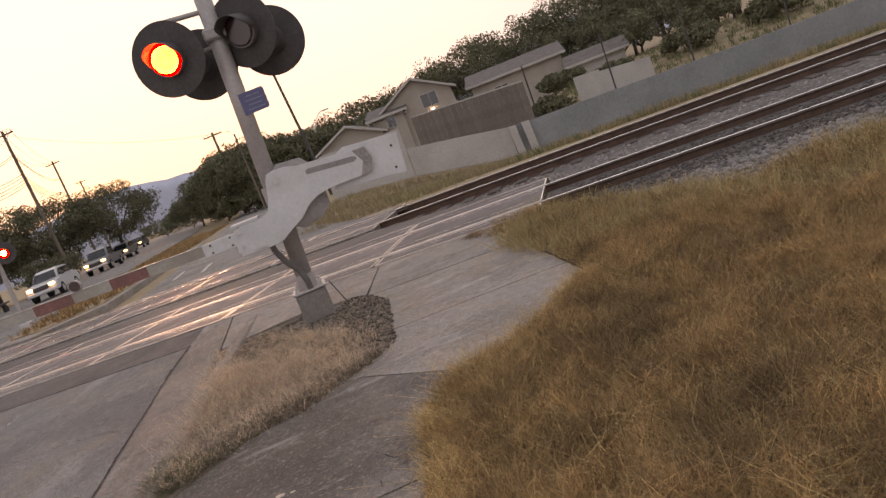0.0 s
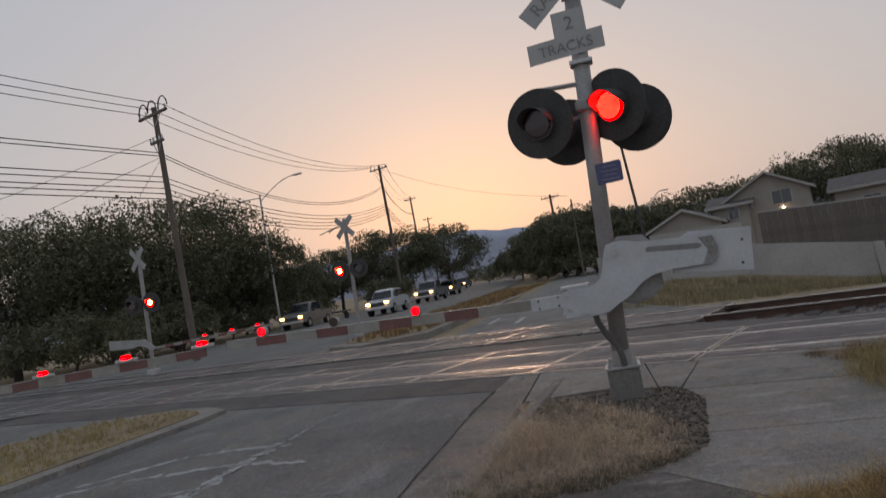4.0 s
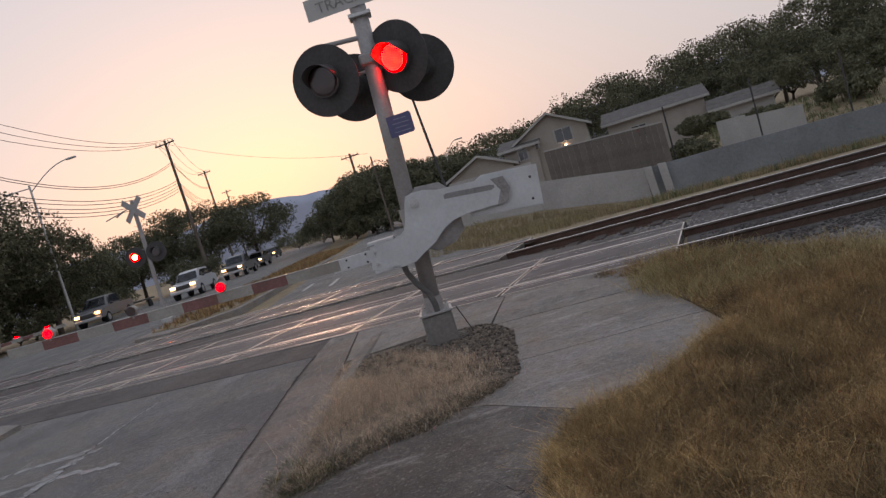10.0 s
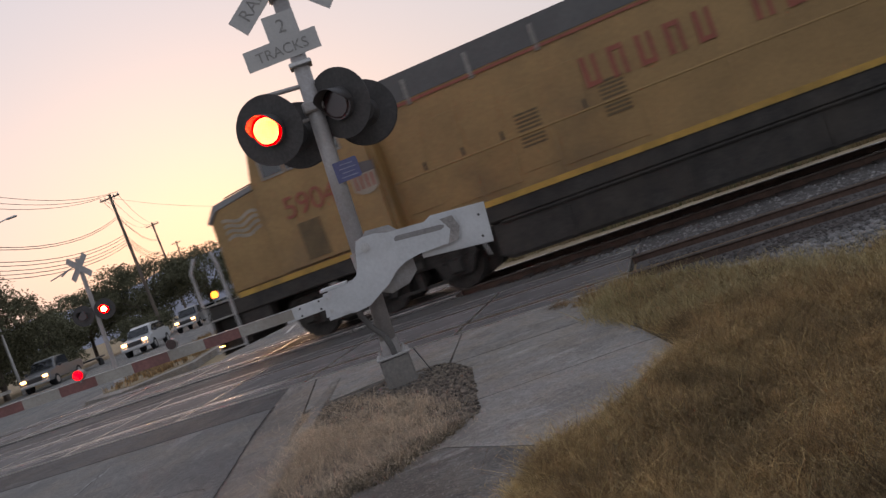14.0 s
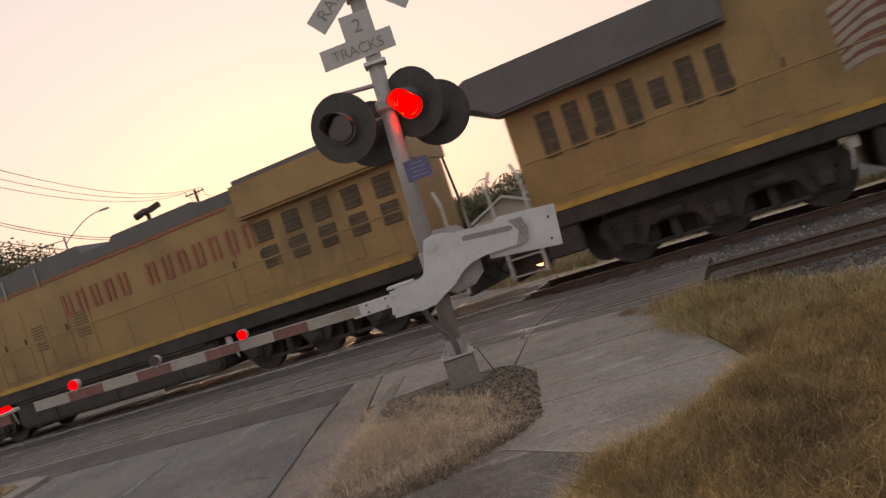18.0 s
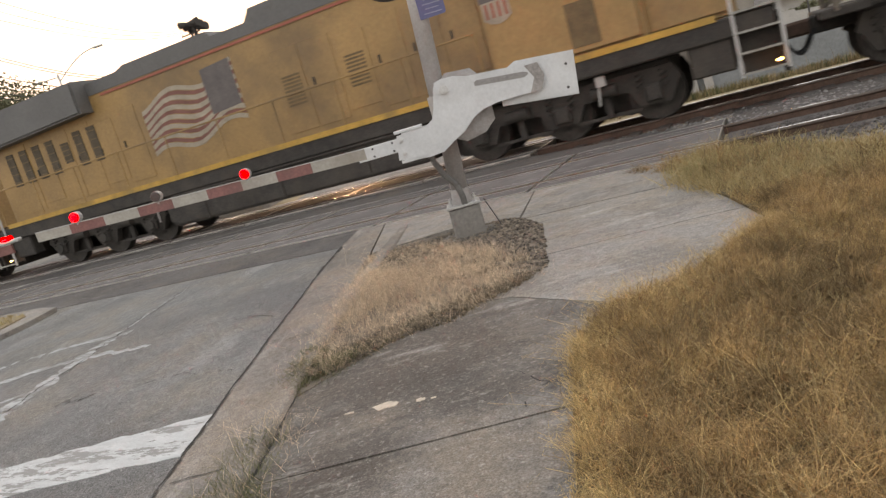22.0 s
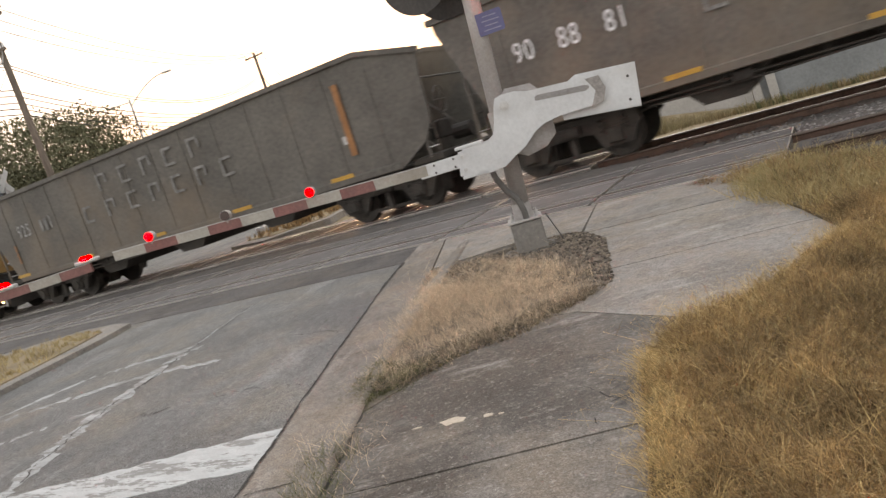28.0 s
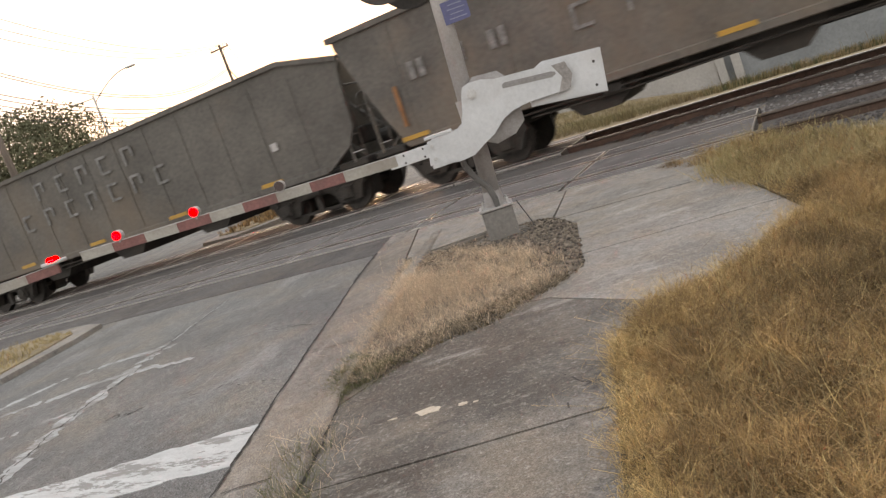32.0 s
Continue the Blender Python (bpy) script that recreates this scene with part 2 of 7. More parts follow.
soil = mat("dry_soil", (0.256, 0.186, 0.109), 0.95, var=0.3, scale=1.2, fine=30, bump=0.5, stain=(0.32, 0.256, 0.141), stain_amt=0.6)
gravel = mat("brown_gravel", (0.155, 0.12, 0.092), 0.95, var=0.4, scale=14, fine=60, bump=0.8, per_island=0.75)
rail_steel = mat("rail_steel", (0.92, 0.89, 0.87), 0.15, metal=1.0, var=0.06, scale=4, fine=80, bump=0.02, stretch=(0.2, 1, 1))
rail_worn = mat("worn_rail_head", (0.13, 0.1, 0.085), 0.65, metal=0.3, var=0.2, scale=4, fine=60, bump=0.1)
rail_rust = mat("rail_rust", (0.096, 0.0538, 0.0384), 0.85, var=0.3, scale=5, fine=50, bump=0.4)
tie_wood = mat("creosote_tie", (0.0768, 0.0576, 0.0486), 0.9, var=0.3, scale=4, fine=40, bump=0.5, per_object=0.25, stretch=(6, 1, 6))
grass_dry = mat("dry_grass", (0.35, 0.208, 0.092), 0.8, var=0.45, scale=3.0, fine=14, bump=0.0, stain=(0.125, 0.075, 0.036), stain_amt=0.75, per_island=0.65)
# thatch and earth, coloured darker so the gaps between blades look shaded
thatch_shade_earth = mat("grass_thatch_shade_earth", (0.11, 0.08, 0.042), 0.95, var=0.4, scale=6, fine=40, bump=0.6, stain=(0.06, 0.045, 0.025), stain_amt=0.6)
bank_green = mat("green_bank_grass", (0.14, 0.15, 0.07), 0.85, var=0.25, scale=0.4, fine=4, bump=0.0, stain=(0.24, 0.2, 0.1), stain_amt=0.6, per_island=0.4)
bank_mat = mat("bank_grass", (0.3, 0.225, 0.125), 0.85, var=0.25, scale=0.3, fine=4, bump=0.0, stain=(0.166, 0.179, 0.0768), stain_amt=0.8, per_island=0.4)
grass_green = mat("green_grass", (0.4, 0.3, 0.145), 0.8, var=0.25, scale=1.2, fine=20, bump=0.0, stain=(0.4, 0.27, 0.12), stain_amt=0.6, per_island=0.4)
patch_green = mat("fresh_grass", (0.17, 0.2, 0.07), 0.8, var=0.25, scale=1.2, fine=20, bump=0.0, stain=(0.3, 0.26, 0.11), stain_amt=0.6, per_island=0.4)
weed_mat = mat("straw_weeds", (0.68, 0.49, 0.335), 0.8, var=0.25, scale=3, fine=20, bump=0.0, stain=(0.38, 0.27, 0.18), stain_amt=0.6, per_island=0.45)
stalk_mat = mat("golden_stalks", (0.58, 0.38, 0.165), 0.75, var=0.3, scale=3, fine=20, bump=0.0, stain=(0.32, 0.22, 0.1), stain_amt=0.5, per_island=0.55)
litter_mat = mat("weed_litter", (0.2, 0.15, 0.105), 0.9, var=0.35, scale=5, fine=30, bump=0.0, stain=(0.075, 0.058, 0.042), stain_amt=0.7, per_island=0.7)
flag_blue = mat("faded_flag_blue", (0.11, 0.09, 0.085), 0.5, var=0.2, bump=0.02)
weed_green = mat("olive_weeds", (0.1, 0.1, 0.04), 0.8, var=0.25, scale=6, fine=20, bump=0.0, stain=(0.3, 0.24, 0.12), stain_amt=0.6, per_island=0.5)
leaf = mat("oak_leaves", (0.15, 0.145, 0.09), 0.85, var=0.25, scale=0.5, fine=3, bump=0.0, per_island=0.3, spec=0.12)
bark = mat("bark", (0.115, 0.0896, 0.0704), 0.9, var=0.3, scale=3, fine=25, bump=0.6)
conduit_grey = mat("conduit_grey", (0.13, 0.122, 0.115), 0.6, metal=0.2, var=0.2, scale=6, fine=40, bump=0.1)
slot_grey = mat("slot_grey", (0.27, 0.25, 0.24), 0.6, var=0.2, scale=6, bump=0.03)
mast_paint = mat("aluminium_paint", (0.38, 0.35, 0.335), 0.55, metal=0.25, var=0.14, scale=3.5, fine=40, bump=0.08, stain=(0.358, 0.307, 0.256), stain_amt=0.45)
gate_white = mat("gate_white_paint", (0.56, 0.56, 0.56), 0.5, var=0.1, scale=2.5, fine=30, bump=0.06, stain=(0.42, 0.38, 0.35), stain_amt=0.5)
black_metal = mat("black_metal", (0.0576, 0.0512, 0.0486), 0.6, var=0.3, scale=4, fine=30, bump=0.1)
lens_dark = glass("unlit_red_lens", (0.035, 0.008, 0.008), 0.25)
sign_white = mat("sign_sheeting", (0.46, 0.44, 0.42), 0.45, var=0.08, scale=3, fine=40, bump=0.03, stain=(0.64, 0.589, 0.538), stain_amt=0.4)
sign_black = mat("sign_letters", (0.24, 0.225, 0.21), 0.5, var=0.3, scale=8, bump=0.0)
sign_back = mat("crossbuck_back", (0.384, 0.365, 0.346), 0.6, var=0.15, scale=3, bump=0.02)
cloud_far = mat("far_cloud", (0.42, 0.44, 0.52), 1.0, var=0.08, scale=0.01, fine=0.05, bump=0.0, spec=0.0)
rust_spot = mat("pale_mortar", (0.512, 0.422, 0.333), 0.9, var=0.15, scale=8, fine=60, bump=0.3)
print_pale = mat("faded_print", (0.26, 0.27, 0.34), 0.5, var=0.15, bump=0.0)
plate_blue = mat("blue_plate", (0.096, 0.102, 0.218), 0.4, var=0.15, bump=0.02)
arm_white = mat("arm_white_sheeting", (0.35, 0.32, 0.28), 0.4, var=0.12, scale=5, fine=40, bump=0.03, stain=(0.24, 0.2, 0.165), stain_amt=0.7)
arm_red = mat("arm_red_sheeting", (0.215, 0.085, 0.075), 0.4, var=0.18, scale=5, fine=40, bump=0.03, stain=(0.17, 0.1, 0.085), stain_amt=0.5)
galv = mat("galvanised_steel", (0.538, 0.525, 0.512), 0.45, metal=0.7, var=0.15, scale=4, fine=40, bump=0.05)
rubber = mat("black_rubber", (0.015, 0.015, 0.016), 0.75, bump=0.1)
loco_yellow = mat("locomotive_yellow", (0.35, 0.2, 0.075), 0.5, var=0.15, scale=0.9, fine=14, bump=0.03, stain=(0.15, 0.092, 0.048), stain_amt=0.7)
sill_yellow = mat("dull_sill_yellow", (0.5, 0.27, 0.05), 0.5, var=0.2, scale=3, bump=0.02, stain=(0.2, 0.13, 0.05), stain_amt=0.6)
vent_dark = mat("vent_grime", (0.085, 0.06, 0.036), 0.7, var=0.3, scale=4, fine=30, bump=0.05)
louvre_brown = mat("dirty_louvres", (0.14, 0.088, 0.038), 0.6, var=0.25, scale=4, fine=30, bump=0.05)
loco_roof = mat("locomotive_roof_grey", (0.22, 0.215, 0.21), 0.5, var=0.15, scale=1.0, fine=14, bump=0.03, stain=(0.17, 0.165, 0.16), stain_amt=0.4)
loco_grey = mat("locomotive_grey", (0.115, 0.11, 0.105), 0.55, var=0.15, scale=1.0, fine=14, bump=0.03, stain=(0.115, 0.109, 0.102), stain_amt=0.5)
loco_red = mat("stripe_red", (0.33, 0.085, 0.05), 0.5, var=0.15, bump=0.02)
loco_black = mat("underframe_grime", (0.042, 0.036, 0.031), 0.8, var=0.35, scale=2.5, fine=25, bump=0.2, stain=(0.07, 0.055, 0.042), stain_amt=0.5)
hopper_black = mat("hopper_black_paint", (0.112, 0.099, 0.085), 0.62, var=0.3, scale=0.8, fine=12, bump=0.06, stain=(0.192, 0.134, 0.0896), stain_amt=0.55)
rail_white = mat("dirty_white_rail", (0.3, 0.28, 0.25), 0.5, var=0.3, scale=8, fine=40, bump=0.03, stain=(0.16, 0.13, 0.1), stain_amt=0.6)
print_worn = mat("worn_stencil_white", (0.34, 0.33, 0.315), 0.65, var=0.35, scale=6, fine=30, bump=0.02)
letter_white = mat("stencil_white", (0.72, 0.72, 0.72), 0.6, var=0.2, scale=4, bump=0.02)
reflector_old = mat("dull_orange_reflector", (0.3, 0.12, 0.04), 0.5, var=0.3, scale=4, bump=0.0)
reflector = mat("yellow_reflector", (0.5, 0.26, 0.045), 0.35, var=0.2, scale=4, bump=0.0)
window_dark = glass("dark_window", (0.02, 0.022, 0.025), 0.04)
window_light = glass("pale_window", (0.2, 0.19, 0.175), 0.08)
wheel_steel = mat("wheel_steel", (0.05, 0.043, 0.037), 0.6, metal=0.3, var=0.3, scale=5, bump=0.15)
stucco = mat("pale_stucco", (0.42, 0.392, 0.365), 0.9, var=0.12, scale=0.7, fine=12, bump=0.2, stain=(0.384, 0.346, 0.32), stain_amt=0.5)
grey_wall = mat("grey_block_wall", (0.23, 0.24, 0.245), 0.9, var=0.15, scale=0.6, fine=10, bump=0.25, stain=(0.16, 0.165, 0.165), stain_amt=0.5)
siding = mat("house_siding", (0.36, 0.315, 0.275), 0.8, var=0.1, scale=0.8, fine=10, bump=0.05)
roof_mat = mat("roof_shingle", (0.13, 0.112, 0.1), 0.9, var=0.25, scale=2, fine=8, bump=0.3)
fence_wood = mat("fence_boards", (0.17, 0.14, 0.12), 0.9, var=0.2, scale=2, fine=12, bump=0.2, per_object=0.1)
pole_wood = mat("utility_pole_wood", (0.166, 0.128, 0.102), 0.9, var=0.25, scale=2, fine=15, bump=0.3, stretch=(1, 1, 0.15))
wire_mat = mat("wire_black", (0.02, 0.02, 0.02), 0.6, bump=0.0)
car_white = mat("car_white_paint", (0.538, 0.538, 0.538), 0.3, var=0.05, scale=0.6, bump=0.0)
car_dark = mat("car_dark_paint", (0.064, 0.064, 0.0704), 0.3, var=0.1, scale=0.6, bump=0.0)
car_grey = mat("car_grey_paint", (0.256, 0.256, 0.256), 0.3, metal=0.4, var=0.06, scale=0.6, bump=0.0)
red_lit = glow("lit_red_led", (1.0, 0.0004, 0.0006), 22.0)
red_small = glow("lit_arm_lens", (1.0, 0.0005, 0.002), 0.9)
led_small = glow("lit_arm_diodes", (1.0, 0.012, 0.014), 4.5)
led_core = glow("lit_led_dots", (1.0, 0.085, 0.05), 5.0)
led_soft = glow("lit_led_dots_off_axis", (1.0, 0.12, 0.06), 6.0)
led_bright = glow("lit_led_dots_full_beam", (1.0, 0.46, 0.13), 12.0)
head_lit = glow("lit_headlight", (1.0, 0.52, 0.17), 8.0)
amber_lit = glow("lit_amber", (1.0, 0.3, 0.03), 3.5)
white_lit = glow("lit_white_lamp", (1.0, 0.8, 0.5), 8.0)
# inside of the hood, lighter than its black paint to strengthen the glow
hood_lining = mat("glow_hood_lining", (0.09, 0.08, 0.077), 0.6, var=0.2, bump=0.03)
hood_black = mat("faded_hood_black", (0.075, 0.068, 0.066), 0.5, var=0.2, bump=0.03)
flag_red = mat("faded_flag_red", (0.2, 0.07, 0.05), 0.5, var=0.25, bump=0.02)
flag_pale = mat("faded_flag_white", (0.34, 0.28, 0.21), 0.5, var=0.2, bump=0.02)


# ---- mesh helpers ----
def link_mesh(name, bm, material, parent=None, label="", smooth=False):
    me = bpy.data.meshes.new(name)
    bmesh.ops.recalc_face_normals(bm, faces=bm.faces)
    bm.to_mesh(me)
    bm.free()
    for m in (material if isinstance(material, (list, tuple)) else [material]):
        me.materials.append(m)
    if smooth:
        me.polygons.foreach_set("use_smooth", [True] * len(me.polygons))
    ob = new(name, me)
    if parent is not None:
        ob.parent = parent
    if label:
        tagged(ob, label=label)
    return ob


def part(name, bm, material, parent, label="", smooth=False):
    return link_mesh(name, bm, material, parent, label, smooth)


def thing(name, label, category, m=None, group="", kind=""):
    """An empty at the base of a thing made of parts."""
    ob = new(name)
    ob.empty_display_size = 0.2
    if m is not None:
        ob.matrix_world = m
    return tagged(ob, label=label, category=category, group=group, kind=kind)


def box(bm, c, s, rot=None, bevel=0.0):
    m = Matrix.Translation(c) @ (rot if rot is not None else Matrix.Identity(4)) @ Matrix.Diagonal((*s, 1))
    g = bmesh.ops.create_cube(bm, size=1.0, matrix=m)
    if bevel:
        es = list({e for v in g["verts"] for e in v.link_edges})
        bmesh.ops.bevel(bm, geom=es, offset=bevel, segments=1, affect="EDGES")
    return bm


def cyl(bm, p0, p1, r0, r1=None, n=12):
    p0, p1 = Vector(p0), Vector(p1)
    d = p1 - p0
    q = d.to_track_quat("Z", "Y").to_matrix().to_4x4()
    bmesh.ops.create_cone(bm, cap_ends=True, segments=n, radius1=r0, radius2=r0 if r1 is None else r1,
                          depth=d.length, matrix=Matrix.Translation((p0 + p1) / 2) @ q)
    return bm


def prism(bm, pts, y0, y1, bevel=0.0):
    """A polygon in x and z, from y0 to y1."""
    a = [bm.verts.new((x, y0, z)) for x, z in pts]
    b = [bm.verts.new((x, y1, z)) for x, z in pts]
    fs = [bm.faces.new(a), bm.faces.new(b[::-1])]
    n = len(pts)
    for i in range(n):
        fs.append(bm.faces.new((a[i], b[i], b[(i + 1) % n], a[(i + 1) % n])))
    if bevel:
        es = [e for e in fs[0].edges] + [e for e in fs[1].edges]
        bmesh.ops.bevel(bm, geom=es, offset=bevel, segments=2, affect="EDGES")
    return bm


def xprism(bm, pts, x0, x1):
    """A polygon in y and z, from x0 to x1."""
    a = [bm.verts.new((x0, y, z)) for y, z in pts]
    b = [bm.verts.new((x1, y, z)) for y, z in pts]
    bm.faces.new(a), bm.faces.new(b[::-1])
    n = len(pts)
    for i in range(n):
        bm.faces.new((a[i], b[i], b[(i + 1) % n], a[(i + 1) % n]))
    return bm


def slab(bm, pts, z, thick):
    """A flat slab with its top at z."""
    a = [bm.verts.new((x, y, z)) for x, y in pts]
    b = [bm.verts.new((x, y, z - thick)) for x, y in pts]
    bm.faces.new(a), bm.faces.new(b[::-1])
    n = len(pts)
    for i in range(n):
        bm.faces.new((a[i], b[i], b[(i + 1) % n], a[(i + 1) % n]))
    return bm


def ramped(bm, rise):
    """Lifts the edge that meets the crossing panels, so that the paving runs up to them."""
    for v in bm.verts:
        if v.co.y > -0.65:
            v.co.z += rise
    return bm


def structure(name, bm, material, label, smooth=False):
    return tagged(link_mesh(name, bm, material, None, "", smooth), label=label, kind="structure")


def ribbon(bm, pts, w, z, thick=0.004, jitter=0.0, rng=None):
    """A thin worn strip along a line on the ground."""
    for (x0, y0), (x1, y1) in zip(pts, pts[1:]):
        d = Vector((x1 - x0, y1 - y0, 0))
        n = Vector((-d.y, d.x, 0)).normalized() * w / 2
        k = max(1, int(d.length / 0.25))
        for i in range(k):
            a, b = i / k, (i + 1) / k
            ja, jb = (rng.uniform(-jitter, jitter) for _ in range(2)) if rng else (0, 0)
            pa, pb = Vector((x0, y0, z)) + d * a + n * ja, Vector((x0, y0, z)) + d * b + n * jb
            ps = [pa - n, pb - n, pb + n, pa + n]
            bm.faces.new([bm.verts.new(p) for p in ps])
    return bm


def crack(bm, pts, w, z, rng, wander=0.02, step=0.07, gap=0.0):
    """An uneven line that wanders and changes its width, with breaks."""
    off = 0.0
    for (x0, y0), (x1, y1) in zip(pts, pts[1:]):
        d = Vector((x1 - x0, y1 - y0, 0))
        n = Vector((-d.y, d.x, 0)).normalized()
        k = max(2, int(d.length / step))
        prev = None
        for i in range(k + 1):
            off = off * 0.8 + rng.uniform(-wander, wander)
            hw = w * rng.uniform(0.25, 0.85)
            c = Vector((x0, y0, z)) + d * (i / k) + n * (off if 0 < i < k else 0.0)
            row = (bm.verts.new(c - n * hw), bm.verts.new(c + n * hw))
            if prev and rng.random() > gap:
                bm.faces.new((prev[0], row[0], row[1], prev[1]))
            prev = row
    return bm


def edge_distance(x, y, poly):
    """Metres from points to the nearest edge of a polygon."""
    best = np.full(len(x), 1e9)
    for (ax, ay), (bx, by) in zip(poly, poly[1:] + poly[:1]):
        vx, vy = bx - ax, by - ay
        f = np.clip(((x - ax) * vx + (y - ay) * vy) / (vx * vx + vy * vy + 1e-9), 0, 1)
        best = np.minimum(best, np.hypot(x - ax - f * vx, y - ay - f * vy))
    return best


def ground_z(x, y):
    def sm(a, b, v):
        v = min(1, max(0, (v - a) / (b - a)))
        return v * v * (3 - 2 * v)
    z = -0.13
    z -= 1.45 * sm(-5, 7, x) * sm(7.5, 21, y)
    z += 0.25 * sm(8, 40, y) * sm(4, -10, x)
    z += 2.4 * sm(26, 44, y) * sm(1, 6, x)
    z += 2.2 * sm(60, 170, y)
    return z


def stuff_mesh(name, verts, faces_n, loops, material, label, category):
    me = bpy.data.meshes.new(name)
    me.vertices.add(len(verts))
    me.vertices.foreach_set("co", np.asarray(verts, dtype=np.float32).ravel())
    me.loops.add(len(loops))
    me.loops.foreach_set("vertex_index", np.asarray(loops, dtype=np.int32))
    starts = np.concatenate(([0], np.cumsum(faces_n)[:-1])).astype(np.int32)
    me.polygons.add(len(faces_n))
    me.polygons.foreach_set("loop_start", starts)
    me.polygons.foreach_set("loop_total", np.asarray(faces_n, dtype=np.int32))
    me.update(calc_edges=True)
    me.validate()
    me.materials.append(material)
    return tagged(new(name, me), label=label, category=category, kind="stuff")


def inside(px, py, poly):
    r = np.zeros(len(px), dtype=bool)
    j = len(poly) - 1
    for i in range(len(poly)):
        xi, yi = poly[i]
        xj, yj = poly[j]
        if yi != yj:
            r ^= ((yi > py) != (yj > py)) & (px < (xj - xi) * (py - yi) / (yj - yi) + xi)
        j = i
    return r


def blades(name, poly, count, height, width, z, material, label, seed, lean=0.45, category="grass", clump=0.6, zf=None, taper=0.0, comb=0.0, spill=0.0, lumps=0.0, curl=0.0, tuft=12, splay=0.0):
    """Grass blades over a polygon, in tufts whose blades may lean outward."""
    g = np.random.default_rng(seed)
    p = np.array(poly)
    lo, hi = p.min(0), p.max(0)
    xs, ys, outs, tall = [], [], [], []
    while sum(len(a) for a in xs) < count:
        n = count * 2
        tx, ty = g.uniform(lo[0], hi[0], n // tuft), g.uniform(lo[1], hi[1], n // tuft)
        ox, oy = g.normal(0, clump * height * 0.45, len(tx) * tuft), g.normal(0, clump * height * 0.45, len(ty) * tuft)
        x, y = np.repeat(tx, tuft) + ox, np.repeat(ty, tuft) + oy
        ok = inside(x, y, poly)
        xs.append(x[ok]), ys.append(y[ok]), outs.append(np.arctan2(oy, ox)[ok]), tall.append(np.repeat(g.uniform(1 - splay * 0.5, 1 + splay * 0.4, len(tx)), tuft)[ok])
    x, y, out, tall = (np.concatenate(v)[:count] for v in (xs, ys, outs, tall))
    n = len(x)
    x, y = x + g.normal(0, spill, n), y + g.normal(0, spill, n)
    patch = 0.75 + 0.5 * (np.sin(x * 2.1 + 1.3) * np.cos(y * 1.7) * 0.5 + 0.5)
    patch = patch * (1 + lumps * (np.sin(x * 13 + 2 * np.sin(y * 5)) * np.cos(y * 11 + 2 * np.sin(x * 4.3))))
    h = height * tall * g.uniform(0.35, 1.2, n) * patch * np.where(g.random(n) < 0.012, 1.8, 1.0)
    if taper:
        h *= np.clip(edge_distance(x, y, poly) / taper, 0.3, 1.0)
    a = g.uniform(0, 2 * np.pi, n)
    if splay:
        a = np.where(g.random(n) < splay, out + g.normal(0, 0.7, n), a)
    if comb:
        a = a * (1 - comb) + comb * 3.1 * (np.sin(x * 5.3 + y * 2.1) + np.cos(y * 6.1 - x * 3.7))
    l = np.abs(g.normal(0, lean, n)) * h
    dx, dy = np.cos(a) * l, np.sin(a) * l
    wa = g.uniform(0, 2 * np.pi, n)
    wx, wy = np.cos(wa) * width / 2, np.sin(wa) * width / 2
    z0 = np.full(n, z) if zf is None else np.array([zf(px, py) for px, py in zip(x, y)])
    v = np.zeros((n, 5, 3))
    cx, cy = g.normal(0, curl, n) * h, g.normal(0, curl, n) * h
    v[:, 0] = np.stack((x - wx, y - wy, z0 - 0.01), 1)
    v[:, 1] = np.stack((x + wx, y + wy, z0 - 0.01), 1)
    v[:, 2] = np.stack((x + dx * 0.4 + cx + wx * 0.8, y + dy * 0.4 + cy + wy * 0.8, z0 + h * 0.6), 1)
    v[:, 3] = np.stack((x + dx * 0.4 + cx - wx * 0.8, y + dy * 0.4 + cy - wy * 0.8, z0 + h * 0.6), 1)
    droop = np.clip(1.25 - 0.35 * l / (h + 1e-6), 0.55, 1.0)
    v[:, 4] = np.stack((x + dx, y + dy, z0 + h * droop), 1)
    base = np.arange(n)[:, None] * 5
    loops = (base + np.array([0, 1, 2, 3, 3, 2, 4])).ravel()
    faces_n = np.tile([4, 3], n)
    return stuff_mesh(name, v.reshape(-1, 3), faces_n, loops, material, label, category)


